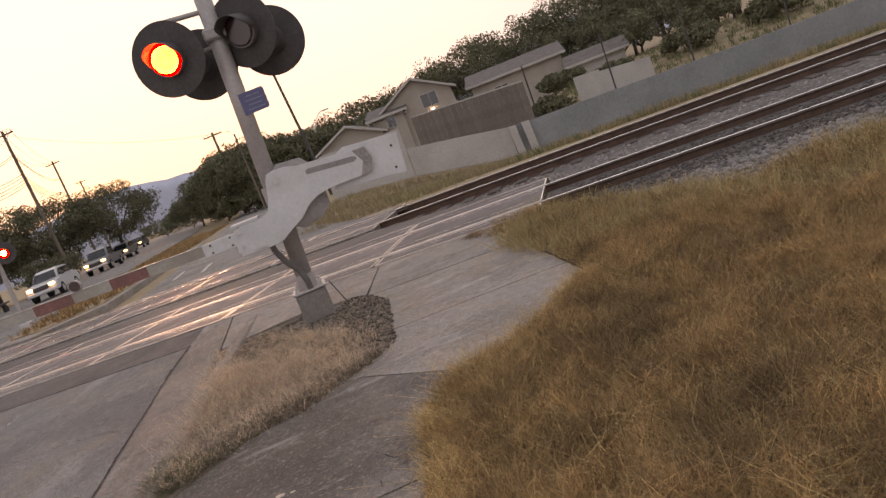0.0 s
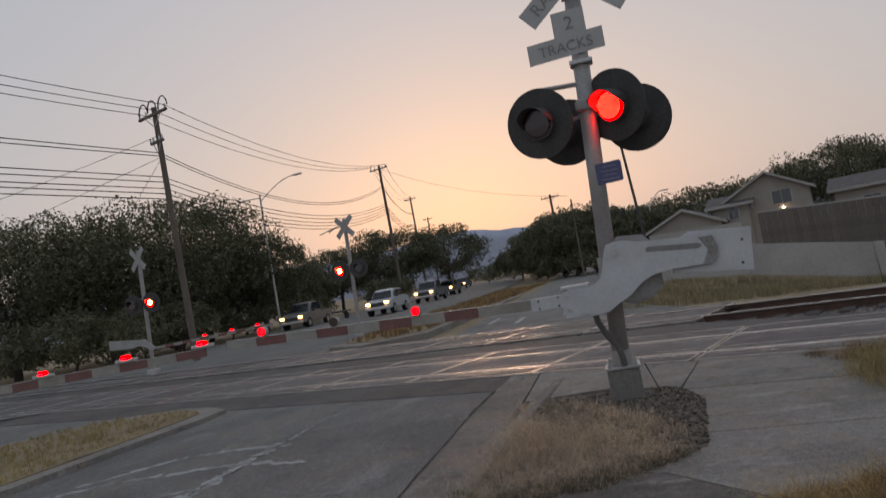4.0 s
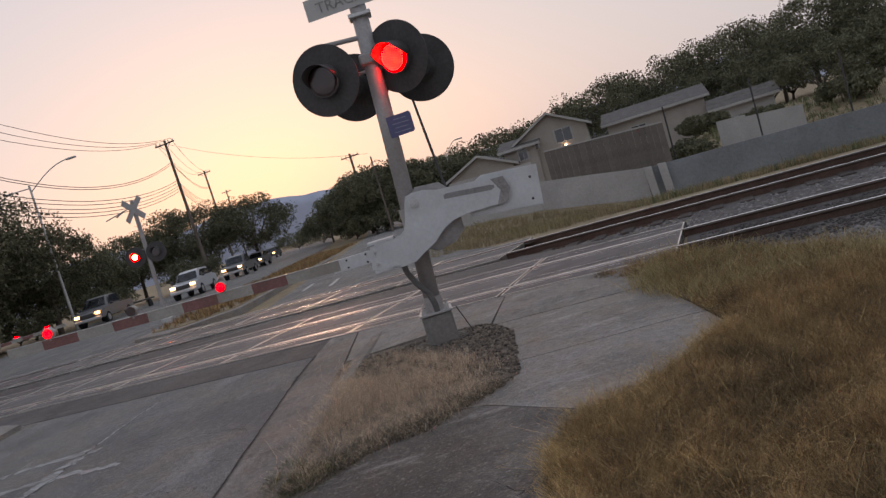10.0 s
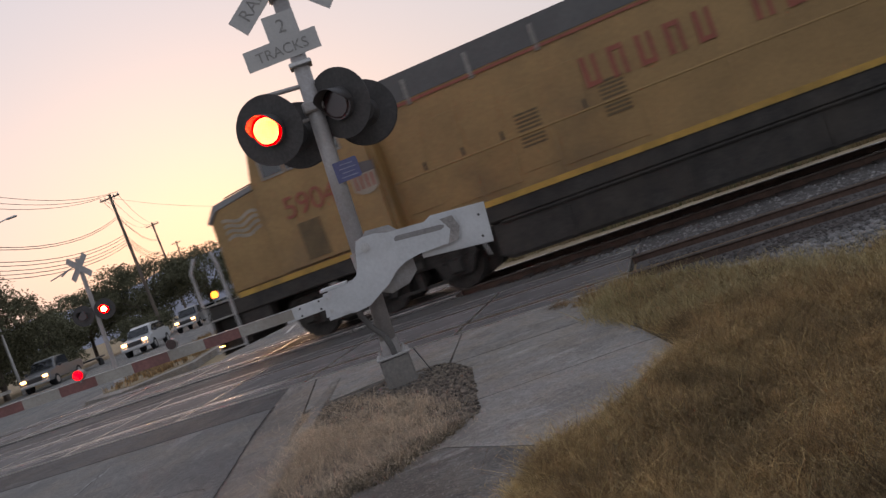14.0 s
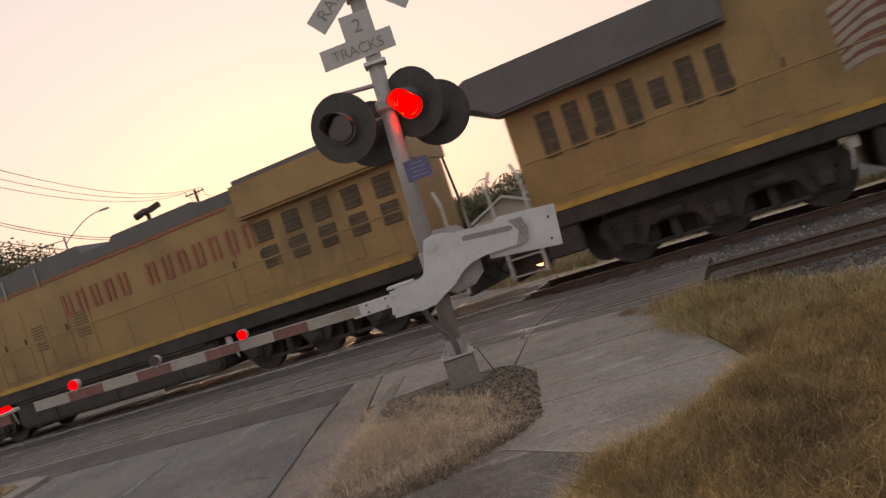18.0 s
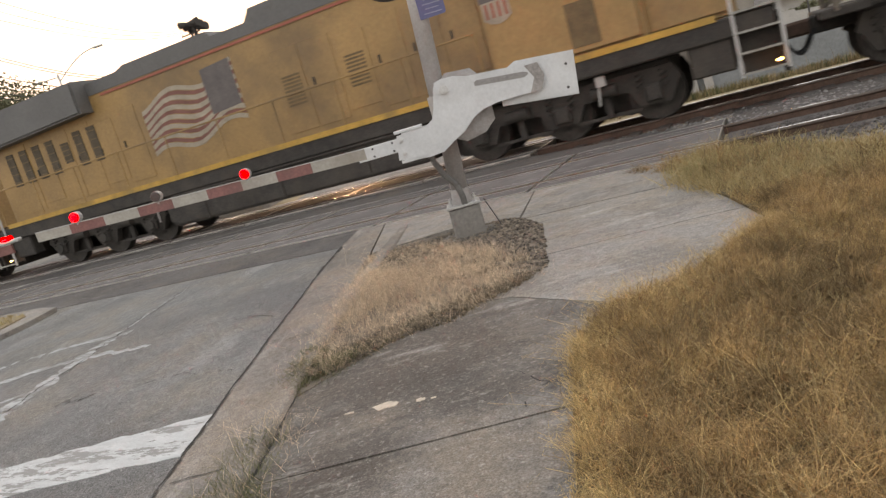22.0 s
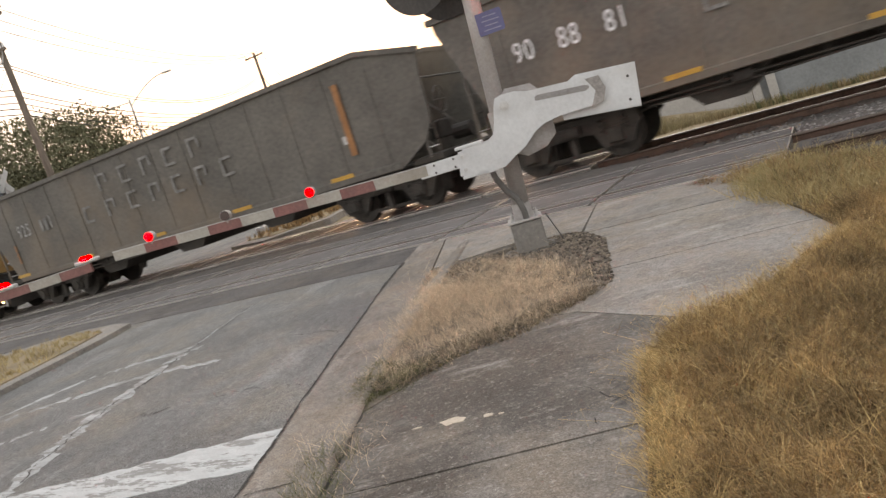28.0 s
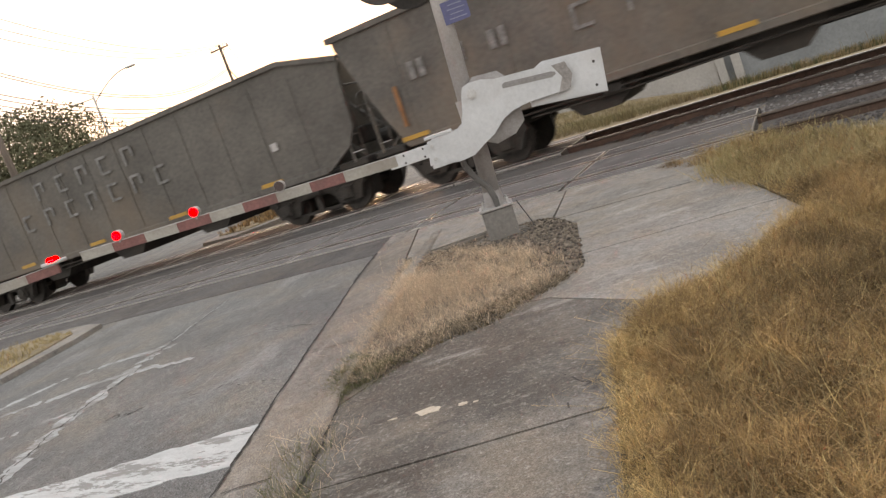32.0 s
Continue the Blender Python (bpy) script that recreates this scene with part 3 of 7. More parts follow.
def fuzz(name, poly, count, height, length, width, z, material, label, seed, taper=0.3):
    """The fluffy seed heads of dead weeds: short hairs in a low heap over a polygon."""
    g = np.random.default_rng(seed)
    p = np.array(poly)
    lo, hi = p.min(0), p.max(0)
    tx, ty = g.uniform(lo[0], hi[0], count // 6), g.uniform(lo[1], hi[1], count // 6)
    ok = inside(tx, ty, poly)
    tx, ty = tx[ok], ty[ok]
    top = height * np.clip(edge_distance(tx, ty, poly) / taper, 0.35, 1.0) * g.uniform(0.1, 1.25, len(tx)) * (0.7 + 0.5 * np.sin(tx * 9 + 1) * np.cos(ty * 8))
    reps = 14
    x, y = np.repeat(tx, reps) + g.normal(0, 0.028, len(tx) * reps), np.repeat(ty, reps) + g.normal(0, 0.028, len(tx) * reps)
    zz = z + np.repeat(top, reps) + g.normal(0, 0.02, len(x))
    zz = np.maximum(zz, z + 0.005)
    n = len(x)
    d = g.normal(0, 1, (n, 3)) + np.array([0, 0, 0.5])
    d = d / np.linalg.norm(d, axis=1)[:, None] * length * g.uniform(0.4, 1.3, (n, 1))
    s = np.cross(d, g.normal(0, 1, (n, 3)))
    s = s / (np.linalg.norm(s, axis=1)[:, None] + 1e-9) * width / 2
    c = np.stack((x, y, zz), 1)
    v = np.stack((c - s, c + s, c + d), 1)
    return stuff_mesh(name, v.reshape(-1, 3), np.full(n, 3), np.arange(n * 3), material, label, "weeds")


# ---- ground, road, tracks ----
def build_ground():
    xs = sorted(set([-900, -500, -300, -200, -140, -100, -80, -60, -50] + [-40 + i * 2 for i in range(41)] + [50, 60, 80, 110, 160, 250, 500, 900]))
    ys = sorted(set([-300, -150, -80, -40, -25, -15, -10, -6, -3, 0, 3] + [6 + i for i in range(26)] + [34, 38, 44, 52, 60, 70, 80, 95, 110, 130, 150, 175, 210, 300, 500, 900]))
    bm = bmesh.new()
    vs = [[bm.verts.new((x, y, ground_z(x, y))) for x in xs] for y in ys]
    for j in range(len(ys) - 1):
        for i in range(len(xs) - 1):
            bm.faces.new((vs[j][i], vs[j][i + 1], vs[j + 1][i + 1], vs[j + 1][i]))
    structure("ground", bm, soil, "dry brown earth with thin yellow grass", smooth=True)


UX, UY = -0.386, 0.923          # the road's direction


def road_point(along, off):
    """A place on the far road: metres beyond the tracks along it, and metres to its left."""
    x0, y0 = 0.0, 5.0
    return (x0 + UX * along - UY * off, y0 + UY * along + UX * off)


def build_roads():
    structure("road_near", slab(bmesh.new(), [(12.0, -29.4), (2.74, -7.19), (1.86, -5.16), (0.92, -2.92), (0.33, -1.43), (-24, -1.9), (-12, -30)], -0.075, 0.2), asphalt,
              "worn grey asphalt street leading to the crossing")
    structure("road_near_strip", ramped(slab(bmesh.new(), [(0.33, -1.43), (0.12, -0.57), (-30, -0.57), (-30, -1.9), (-24, -1.9)], -0.068, 0.2), 0.052), asphalt_new,
              "dark asphalt strip beside the crossing panels")
    structure("road_between_tracks", slab(bmesh.new(), [(5.0, 2.3), (1.6, 3.6), (-30, 3.6), (-30, 2.3)], -0.012, 0.2), asphalt_new,
              "dark asphalt between the two tracks")
    bm = bmesh.new()
    seg = [0, 4, 8, 14, 22, 32, 45, 60, 80, 110]
    right = [1.9, 0.6, -0.2, -0.4, -0.4, -0.4, -0.4, -0.4, -0.4, -0.4]
    for name, offs, label in (("road_far_right", (None, 5.2), "grey asphalt lanes curving away beyond the crossing"),
                              ("road_far_left", (10.0, 26.0), "grey asphalt lanes where cars wait beyond the crossing")):
        bm = bmesh.new()
        rows = []
        for i, a in enumerate(seg):
            o0 = -right[i] if offs[0] is None else offs[0] - (3.5 if i == 0 else 0)
            o1 = offs[1] + (3.5 if i == 0 and offs[0] is None else 0)
            bend = 0.0009 * max(0, a - 30) ** 2
            p, q = road_point(a, o0 + bend), road_point(a, o1 + bend)
            z = max(ground_z(*p), ground_z(*q)) + 0.07 if i else -0.01
            rows.append((bm.verts.new((*p, z)), bm.verts.new((*q, z))))
        for r, s in zip(rows, rows[1:]):
            bm.faces.new((r[0], r[1], s[1], s[0]))
        structure(name, bm, asphalt, label)
    # worn markings on the near lanes
    rng = random.Random(4)
    bm = bmesh.new()
    front, back = [(2.35, -6.27), (1.32, -6.68), (0.5, -6.96), (-2.2, -7.95)], [(2.55, -6.78), (1.41, -7.16), (-2.0, -8.55)]

    def ragged(pts):
        out = []
        for (x0, y0), (x1, y1) in zip(pts, pts[1:]):
            k = max(2, int(math.hypot(x1 - x0, y1 - y0) / 0.09))
            for q in range(k):
                out.append((x0 + (x1 - x0) * q / k + rng.uniform(-0.012, 0.012), y0 + (y1 - y0) * q / k + rng.uniform(-0.022, 0.022)))
        return out + [pts[-1]]
    slab(bm, ragged(front) + ragged(back)[::-1], -0.071, 0.004)
    structure("stop_line", bm, paint_white, "worn white stop line across the lane")
    bm = bmesh.new()
    crack(bm, [(-1.82, -2.04), (-1.23, -3.72)], 0.035, -0.0725, rng, 0.015, 0.05, 0.25)
    crack(bm, [(-1.23, -3.72), (-0.69, -5.0), (-0.31, -5.98), (0.24, -6.8), (1.2, -9)], 0.14, -0.0725, rng, 0.03, 0.06, 0.1)
    crack(bm, [(-0.95, -3.9), (-1.6, -4.1), (-2.27, -4.41), (-2.6, -5.6)], 0.11, -0.0722, rng, 0.025, 0.06, 0.2)
    crack(bm, [(0.01, -4.57), (-0.9, -4.6), (-2.18, -5.35), (-2.9, -6.3)], 0.11, -0.0719, rng, 0.025, 0.06, 0.2)
    crack(bm, [(-0.5, -5.4), (-1.5, -6.3), (-2.2, -7.2)], 0.09, -0.0716, rng, 0.03, 0.06, 0.3)
    structure("lane_marking", bm, lane_paint, "faded white lane lines, partly worn away")
    bm = bmesh.new()
    crack(bm, [(-1.85, -2.0), (-1.2, -3.72), (-0.66, -5.0), (-0.28, -5.98), (0.27, -6.8)], 0.012, -0.0705, rng, 0.025, 0.05, 0.15)
    crack(bm, [(-0.6, -4.3), (0.0, -4.2), (0.7, -4.12), (1.3, -4.3)], 0.006, -0.0705, rng, 0.03, 0.05, 0.1)
    crack(bm, [(0.3, -5.86), (0.35, -5.75), (0.4, -5.84), (0.46, -5.72), (0.5, -5.8), (0.56, -5.68)], 0.012, -0.0705, rng, 0.012, 0.03, 0.35)
    crack(bm, [(-0.9, -3.2), (-0.1, -3.0), (0.6, -3.1)], 0.008, -0.0705, rng, 0.03, 0.05, 0.2)
    crack(bm, [(1.0, -5.6), (1.4, -5.5), (1.9, -5.6)], 0.008, -0.0705, rng, 0.03, 0.05, 0.3)
    structure("road_crack", bm, crack_mat, "dark cracks in the asphalt")
    bm = bmesh.new()
    edge = [(0.2, -0.7), (0.33, -1.43), (0.92, -2.92), (1.86, -5.16), (2.74, -7.19), (5.0, -12.7)]
    crack(bm, edge[1:], 0.016, -0.054, rng, 0.004, 0.03)
    crack(bm, edge[1:3], 0.035, -0.0536, rng, 0.01, 0.04, 0.3)
    structure("kerb_joint", bm, crack_mat, "open dark joint with dirt between street and gutter")
    # far dashes
    bm = bmesh.new()
    for a, o in ((7.3, 4.5), (5.9, 3.45), (13.5, 4.4), (12.0, 3.3), (19.5, 4.3)):
        ribbon(bm, [road_point(a, o), road_point(a + 2.3, o)], 0.13, -0.035)
    structure("far_lane_marking", bm, paint_white, "white dashes on the far lanes")


def build_medians():
    # near grass median with a rounded nose
    outer = [(-4.9, -1.75), (-4.55, -2.5), (-4.05, -4.2), (-3.4, -6.2), (-2.0, -9.5), (2, -19), (-3, -19), (-7.2, -9), (-8.6, -4.5), (-8.2, -2.2), (-6.6, -1.45), (-5.6, -1.5)]
    cx, cy = -5.6, -5.0
    structure("kerb_median", slab(bmesh.new(), outer, -0.005, 0.14), concrete, "worn concrete kerb around a grass median")
    inner = [(x + (0.32 if x < cx else -0.32), y + (0.4 if y < -15 else -0.3 if y > -3 else 0)) for x, y in outer]
    structure("median_soil", slab(bmesh.new(), inner, 0.012, 0.1), soil, "dry earth of the median")
    blades("median_grass", inner, 40000, 0.08, 0.006, 0.01, grass_green, "short yellow-green grass on the median", 3)
    bm = bmesh.new()
    slab(bm, [road_point(6.5, 6.3), road_point(5.0, 8.0), road_point(6.5, 9.6), road_point(45, 10.4), road_point(45, 5.5)], 0.08, 0.4)
    structure("kerb_median_far", bm, concrete, "concrete kerb of the far median")
    inner = [road_point(7.2, 6.6), road_point(6, 8.0), road_point(7.2, 9.3), road_point(45, 10.0), road_point(45, 5.9)]
    structure("median_far_soil", slab(bmesh.new(), inner, 0.1, 0.2), soil, "dry earth of the far median")
    blades("median_far_grass", inner, 16000, 0.2, 0.02, 0.09, grass_dry, "dry tan grass on the far median", 5)


def build_sidewalk():
    gut = [(0.12, -0.57), (0.33, -1.43), (0.92, -2.92), (1.86, -5.16), (2.74, -7.19), (6.6, -16.6), (7.9, -16.3), (3.75, -7.2), (3.4, -6.9), (3.0, -6.15), (2.5, -5.39), (1.99, -4.11), (1.41, -2.67), (0.55, -0.57)]
    structure("gutter_apron", ramped(slab(bmesh.new(), gut, -0.06, 0.15), 0.044), concrete_gutter, "worn concrete gutter apron beside the street")
    # slabs of the footway, with open joints between them
    slabs = [
        ([(0.58, -0.58), (2.28, -0.58), (2.2, -1.75), (1.28, -2.3)], concrete),
        ([(2.292, -0.58), (2.78, -0.58), (3.02, -2.1), (2.2, -1.75)], concrete),
        ([(2.792, -0.58), (4.7, -0.56), (5.2, -1.8), (4.78, -1.85), (3.05, -2.1)], concrete),
        ([(3.05, -2.13), (4.78, -1.88), (5.2, -1.84), (6.0, -3.35), (5.09, -3.52), (3.80, -3.86), (3.3, -3.86), (3.2, -2.6)], concrete),
        ([(3.5, -3.86), (3.81, -3.878), (5.09, -3.538), (6.4, -3.318), (6.4, -5.895), (4.78, -5.405), (3.84, -4.885), (3.2, -4.9), (3.5, -4.2)], concrete),
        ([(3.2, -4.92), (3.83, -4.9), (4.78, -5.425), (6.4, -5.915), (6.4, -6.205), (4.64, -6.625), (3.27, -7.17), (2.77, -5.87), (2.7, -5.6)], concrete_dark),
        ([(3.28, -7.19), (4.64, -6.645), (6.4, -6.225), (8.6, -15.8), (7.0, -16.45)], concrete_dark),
    ]
    walk_ob = thing("pavement", "weathered concrete footway slabs with open joints", "pavement", kind="structure")
    for pts, m in slabs:
        bm = bmesh.new()
        ramped(slab(bm, pts, -0.055, 0.12), 0.04)
        part("paving_slab", bm, m, walk_ob)
    structure("footway_bed", slab(bmesh.new(), [(0.5, -0.57), (4.7, -0.55), (5.9, -3.4), (6.3, -6.0), (8.5, -15.7), (7.2, -16.4), (3.4, -7.0), (2.7, -6), (1.3, -2.4)], -0.09, 0.1), crack_mat, "dark soil in the joints of the footway")
    patch = [(1.33, -2.4), (1.7, -2.22), (2.34, -2.0), (2.75, -1.9), (3.05, -2.05), (3.44, -2.6), (3.93, -4.26), (3.66, -4.45), (3.5, -5.08), (3.25, -5.35), (3.08, -5.7), (2.9, -6.25), (2.78, -6.15), (2.5, -5.39), (1.99, -4.11), (1.42, -2.75)]
    structure("planting_bed", slab(bmesh.new(), patch, -0.0505, 0.1), gravel, "brown gravelly bed round the signal mast")
    # low lip of the kerb between gutter and bed
    bm = bmesh.new()
    line = [(1.07, -0.99), (1.92, -3.66), (2.68, -5.89), (3.14, -7.03), (6.9, -16.4)]
    prev = None
    rng = random.Random(8)
    for (x0, y0), (x1, y1) in zip(line, line[1:]):
        d = Vector((x1 - x0, y1 - y0, 0))
        n = Vector((d.y, -d.x, 0)).normalized()
        if n.x < 0:
            n = -n
        k = int(d.length / 0.25)
        for q in range(k):
            c = Vector((x0, y0, 0)) + d * (q / k)
            h = rng.uniform(-0.006, 0.006)
            row = [bm.verts.new(c + n * o + Vector((0, 0, zz))) for o, zz in ((-0.13, -0.058), (-0.03, -0.03 + h), (0.05, -0.022 + h), (0.075, -0.03 + h), (0.085, -0.07))]
            if prev:
                for a in range(4):
                    bm.faces.new((prev[a], row[a], row[a + 1], prev[a + 1]))
            prev = row
    structure("kerb_lip", bm, concrete_gutter, "low worn concrete lip along the gutter", smooth=True)
    bm = bmesh.new()
    crack(bm, [(2.75, -5.8), (3.25, -7.05), (3.31, -7.25), (7.0, -16.4)], 0.016, -0.0535, rng, 0.008, 0.05, 0.1)
    for pts in ([(1.1, -2.35), (1.45, -2.2)], [(0.75, -2.5), (1.2, -2.32)], [(1.85, -5.16), (2.4, -4.95)], [(2.75, -7.1), (3.1, -6.95)]):
        crack(bm, pts, 0.007, -0.0545, rng, 0.01, 0.05)
    crack(bm, [(3.05, -2.1), (4.0, -2.0), (4.78, -1.87), (5.1, -1.83)], 0.006, -0.0545, rng, 0.012, 0.06, 0.2)
    crack(bm, [(4.3, -6.2), (4.5, -6.35), (4.45, -6.6)], 0.006, -0.0545, rng, 0.02, 0.05, 0.3)
    structure("footway_crack", bm, crack_mat, "thin dark cracks and dirt lines in the footway")
    for cx, cy, rx, ry in ((3.64, -6.45, 0.07, 0.045), (3.83, -6.42, 0.03, 0.02), (3.45, -6.5, 0.03, 0.012), (3.9, -6.41, 0.014, 0.008)):
        bm = bmesh.new()
        pts = []
        for q in range(16):
            a = q * math.pi / 8
            f = rng.uniform(0.7, 1.2)
            u, w = math.cos(a) * rx * f, math.sin(a) * ry * f
            pts.append((cx + u * 0.93 - w * 0.36, cy + u * 0.36 + w * 0.93))
        slab(bm, pts, -0.052, 0.004)
        tagged(link_mesh("mortar_spot", bm, rust_spot), label="pale dried mortar spot on the footway slab", category="stain", kind="structure")


def pebbles(name, poly, count, r0, r1, zf, material, label, seed, category="stones"):
    g = np.random.default_rng(seed)
    ico = bmesh.new()
    bmesh.ops.create_icosphere(ico, subdivisions=1, radius=1)
    base = np.array([v.co[:] for v in ico.verts])
    tri = np.array([[v.index for v in f.verts] for f in ico.faces])
    ico.free()
    p = np.array(poly)
    lo, hi = p.min(0), p.max(0)
    x, y = g.uniform(lo[0], hi[0], count * 4), g.uniform(lo[1], hi[1], count * 4)
    ok = inside(x, y, poly)
    x, y = x[ok][:count], y[ok][:count]
    n = len(x)
    r = g.uniform(r0, r1, n)
    sc = g.uniform(0.6, 1.3, (n, 1, 3)) * np.array([1, 1, 0.75])
    jit = g.uniform(0.75, 1.2, (n, len(base), 1))
    z = np.array([zf(a, b) for a, b in zip(x, y)])
    v = base[None] * sc * jit * r[:, None, None]
    ang = g.uniform(0, 6.28, n)
    c, s = np.cos(ang)[:, None], np.sin(ang)[:, None]
    vx, vy = v[:, :, 0] * c - v[:, :, 1] * s, v[:, :, 0] * s + v[:, :, 1] * c
    v = np.stack((vx + x[:, None], vy + y[:, None], v[:, :, 2] + (z + r * 0.25)[:, None]), 2)
    loops = (tri[None] + (np.arange(n) * len(base))[:, None, None]).ravel()
    return stuff_mesh(name, v.reshape(-1, 3), np.full(n * len(tri), 3), loops, material, label, category)


RAILS = (("near", 0.0, 0.0), ("near", 1.5, 0.0), ("far", 4.3, 0.04), ("far", 5.8, 0.045))
PANEL = 2.31


def build_tracks():
    for which, y, z in RAILS:
        ob = thing("rail_track", "steel rail with a shiny head and rusty web", "rail", kind="structure", group="rails of the crossing")
        bm = bmesh.new()
        xprism(bm, [(y - 0.024, z - 0.0024), (y - 0.031, z - 0.005), (y - 0.034, z - 0.012), (y - 0.034, z - 0.03), (y + 0.034, z - 0.03), (y + 0.034, z - 0.012), (y + 0.031, z - 0.005), (y + 0.024, z - 0.0024)], -160, 160)
        part("rail_head", bm, rail_worn, ob, "worn brown rail head")
        bm = bmesh.new()
        xprism(bm, [(y - 0.023, z - 0.018)] + [(y + 0.023 * a / 6, z + 0.001 - 0.0032 * (a / 6) ** 2) for a in range(-6, 7)] + [(y + 0.023, z - 0.018)], -160, 160)
        part("running_band", bm, rail_steel, ob, "polished crowned running surface")
        bm = bmesh.new()
        xprism(bm, [(y - 0.034, z - 0.03), (y - 0.01, z - 0.05), (y - 0.01, z - 0.14), (y - 0.075, z - 0.155), (y - 0.075, z - 0.17), (y + 0.075, z - 0.17), (y + 0.075, z - 0.155), (y + 0.01, z - 0.14), (y + 0.01, z - 0.05), (y + 0.034, z - 0.03)], -160, 160)
        part("rail_web", bm, rail_rust, ob, "brown rusty web and base")
    # crossing panels
    for y0, z, xe, name in ((0.0, 0.0, 5.0, "crossing_near"), (4.3, 0.03, 1.5, "crossing_far")):
        ob = thing(name, "precast concrete crossing panels with steel edges", "level crossing", kind="structure")
        strips = ((y0 - 0.56, y0 - 0.085), (y0 + 0.12, y0 + 1.38), (y0 + 1.58, y0 + 2.3))
        pm, em = {}, {}
        for k, (ya, yb) in enumerate(strips):
            bm = bmesh.new()
            box(bm, (-PANEL / 2 + 0.0, (ya + yb) / 2, -0.1), (PANEL - 0.05, yb - ya, 0.2), bevel=0.012)
            pm[k] = bm
            for i in range(13):
                if i == 0:
                    first = part("panel", bm, panel_conc, ob)
                    first.location = (xe, 0, z - 0.006)
                    bm2 = bmesh.new()
                    for ex in (-0.034, -PANEL + 0.034):
                        box(bm2, (ex, (ya + yb) / 2, -0.05), (0.018, yb - ya, 0.1))
                    edge = part("edge_angle", bm2, seam_mat, ob, "worn pale steel edge")
                    edge.location = (xe, 0, z - 0.002)
                    bm3 = bmesh.new()
                    for yy in (ya + 0.008, yb - 0.008):
                        box(bm3, (-PANEL / 2, yy, -0.03), (PANEL - 0.06, 0.016, 0.06))
                    trim = part("edge_trim", bm3, seam_mat, ob, "worn pale steel edge")
                    trim.location = (xe, 0, z - 0.003)
                else:
                    for o in (first, edge, trim):
                        c = o.copy()
                        scene.collection.objects.link(c)
                        c.location.x = xe - i * PANEL
    bm = bmesh.new()
    rng = random.Random(12)
    for y, z, x1 in ((-0.3, 0.0, 4.9), (0.34, 0.0, 4.9), (1.12, 0.0, 4.9), (1.9, 0.0, 4.8), (2.42, -0.008, 4.6), (3.5, -0.008, 1.6), (4.04, 0.03, 1.4), (4.62, 0.03, 1.4), (5.45, 0.03, 1.4), (6.3, 0.03, 1.2)):
        crack(bm, [(x1, y), (-14, y), (-24, y)], 0.011, z + 0.0015, rng, 0.004, 0.25, 0.12)
    structure("crossing_scuff", bm, seam_mat, "thin pale scuffed lines along the crossing")
    # ballast bed, ties and stones on the open track
    bed = bmesh.new()
    xprism(bed, [(-3.6, -0.3), (-3.4, -0.122), (-1.05, -0.1275), (7.0, -0.1), (8.6, -0.5), (8.6, -0.8), (-3.6, -0.8)], 5.02, 120)
    structure("ballast_bed", bed, mat("ballast_fines", (0.1, 0.085, 0.078), 0.95, var=0.3, scale=3, fine=30, bump=0.7), "dark dirty ballast under the tracks")
    bed = bmesh.new()
    xprism(bed, [(2.3, -0.16), (7.0, -0.12), (8.6, -0.5), (8.6, -0.8), (2.3, -0.8)], 1.52, 5.02)
    structure("ballast_bed_far", bed, MATS["ballast_fines"], "dark dirty ballast beside the far panels")
    bed = bmesh.new()
    xprism(bed, [(-2.6, -0.4), (-1.0, -0.16), (7.0, -0.12), (8.6, -0.5), (8.6, -0.8), (-2.6, -0.8)], -160, -28.6)
    structure("ballast_bed_west", bed, MATS["ballast_fines"], "dark ballast under the tracks beyond the street")
    tm = None
    for yc, xs, z in ((0.75, 5.3, -0.155), (5.05, 1.8, -0.115)):
        ob = thing("tie_row", "dark creosoted wooden railway ties", "railway ties", kind="structure")
        for i in range(44):
            if tm is None:
                bm = bmesh.new()
                box(bm, (0, 0, 0), (0.23, 2.6, 0.12), bevel=0.012)
                tie = part("tie", bm, tie_wood, ob)
                tm = tie.data
            else:
                tie = new("tie", tm)
                tie.parent = ob
            tie.location = (xs + i * 0.52 + random.uniform(-0.03, 0.03), yc + random.uniform(-0.05, 0.05), z - 0.03)
            tie.rotation_euler.z = random.uniform(-0.02, 0.02)
    pebbles("ballast_stones", [(5.1, 1.9), (14.5, 1.9), (16, 4.1), (1.7, 4.1), (1.7, 2.6), (5.1, 2.5)], 9000, 0.018, 0.045, lambda x, y: -0.14, ballast, "grey crushed ballast stones between the tracks", 11)
    pebbles("ballast_shoulder", [(6.0, -1.15), (6.3, -1.9), (7.0, -3.0), (8.2, -2.6), (10, -2.8), (15, -3.1), (15, -1.1), (8, -0.95)], 8000, 0.02, 0.05, lambda x, y: -0.12, ballast, "grey crushed ballast stones on the shoulder", 12)
    pebbles("oily_stones", [(5.1, -0.12), (14.5, -0.12), (14.5, -1.2), (6.2, -1.2), (5.1, -0.6)], 3500, 0.012, 0.03, lambda x, y: -0.13, ballast_dark, "dark oily stones beside the near rail", 14)
    pebbles("ballast_in_track", [(5.2, 0.2), (14, 0.2), (14, 1.3), (5.2, 1.3)], 5000, 0.014, 0.036, lambda x, y: -0.135, ballast_dark, "small oily stones between the rails", 13)


# ---- crossing signals ----
MAST = pose(2.5, -2.4, -0.07, 0, 0, 22.7)
SPINS = []          # lamp units that flash: (object, phase)


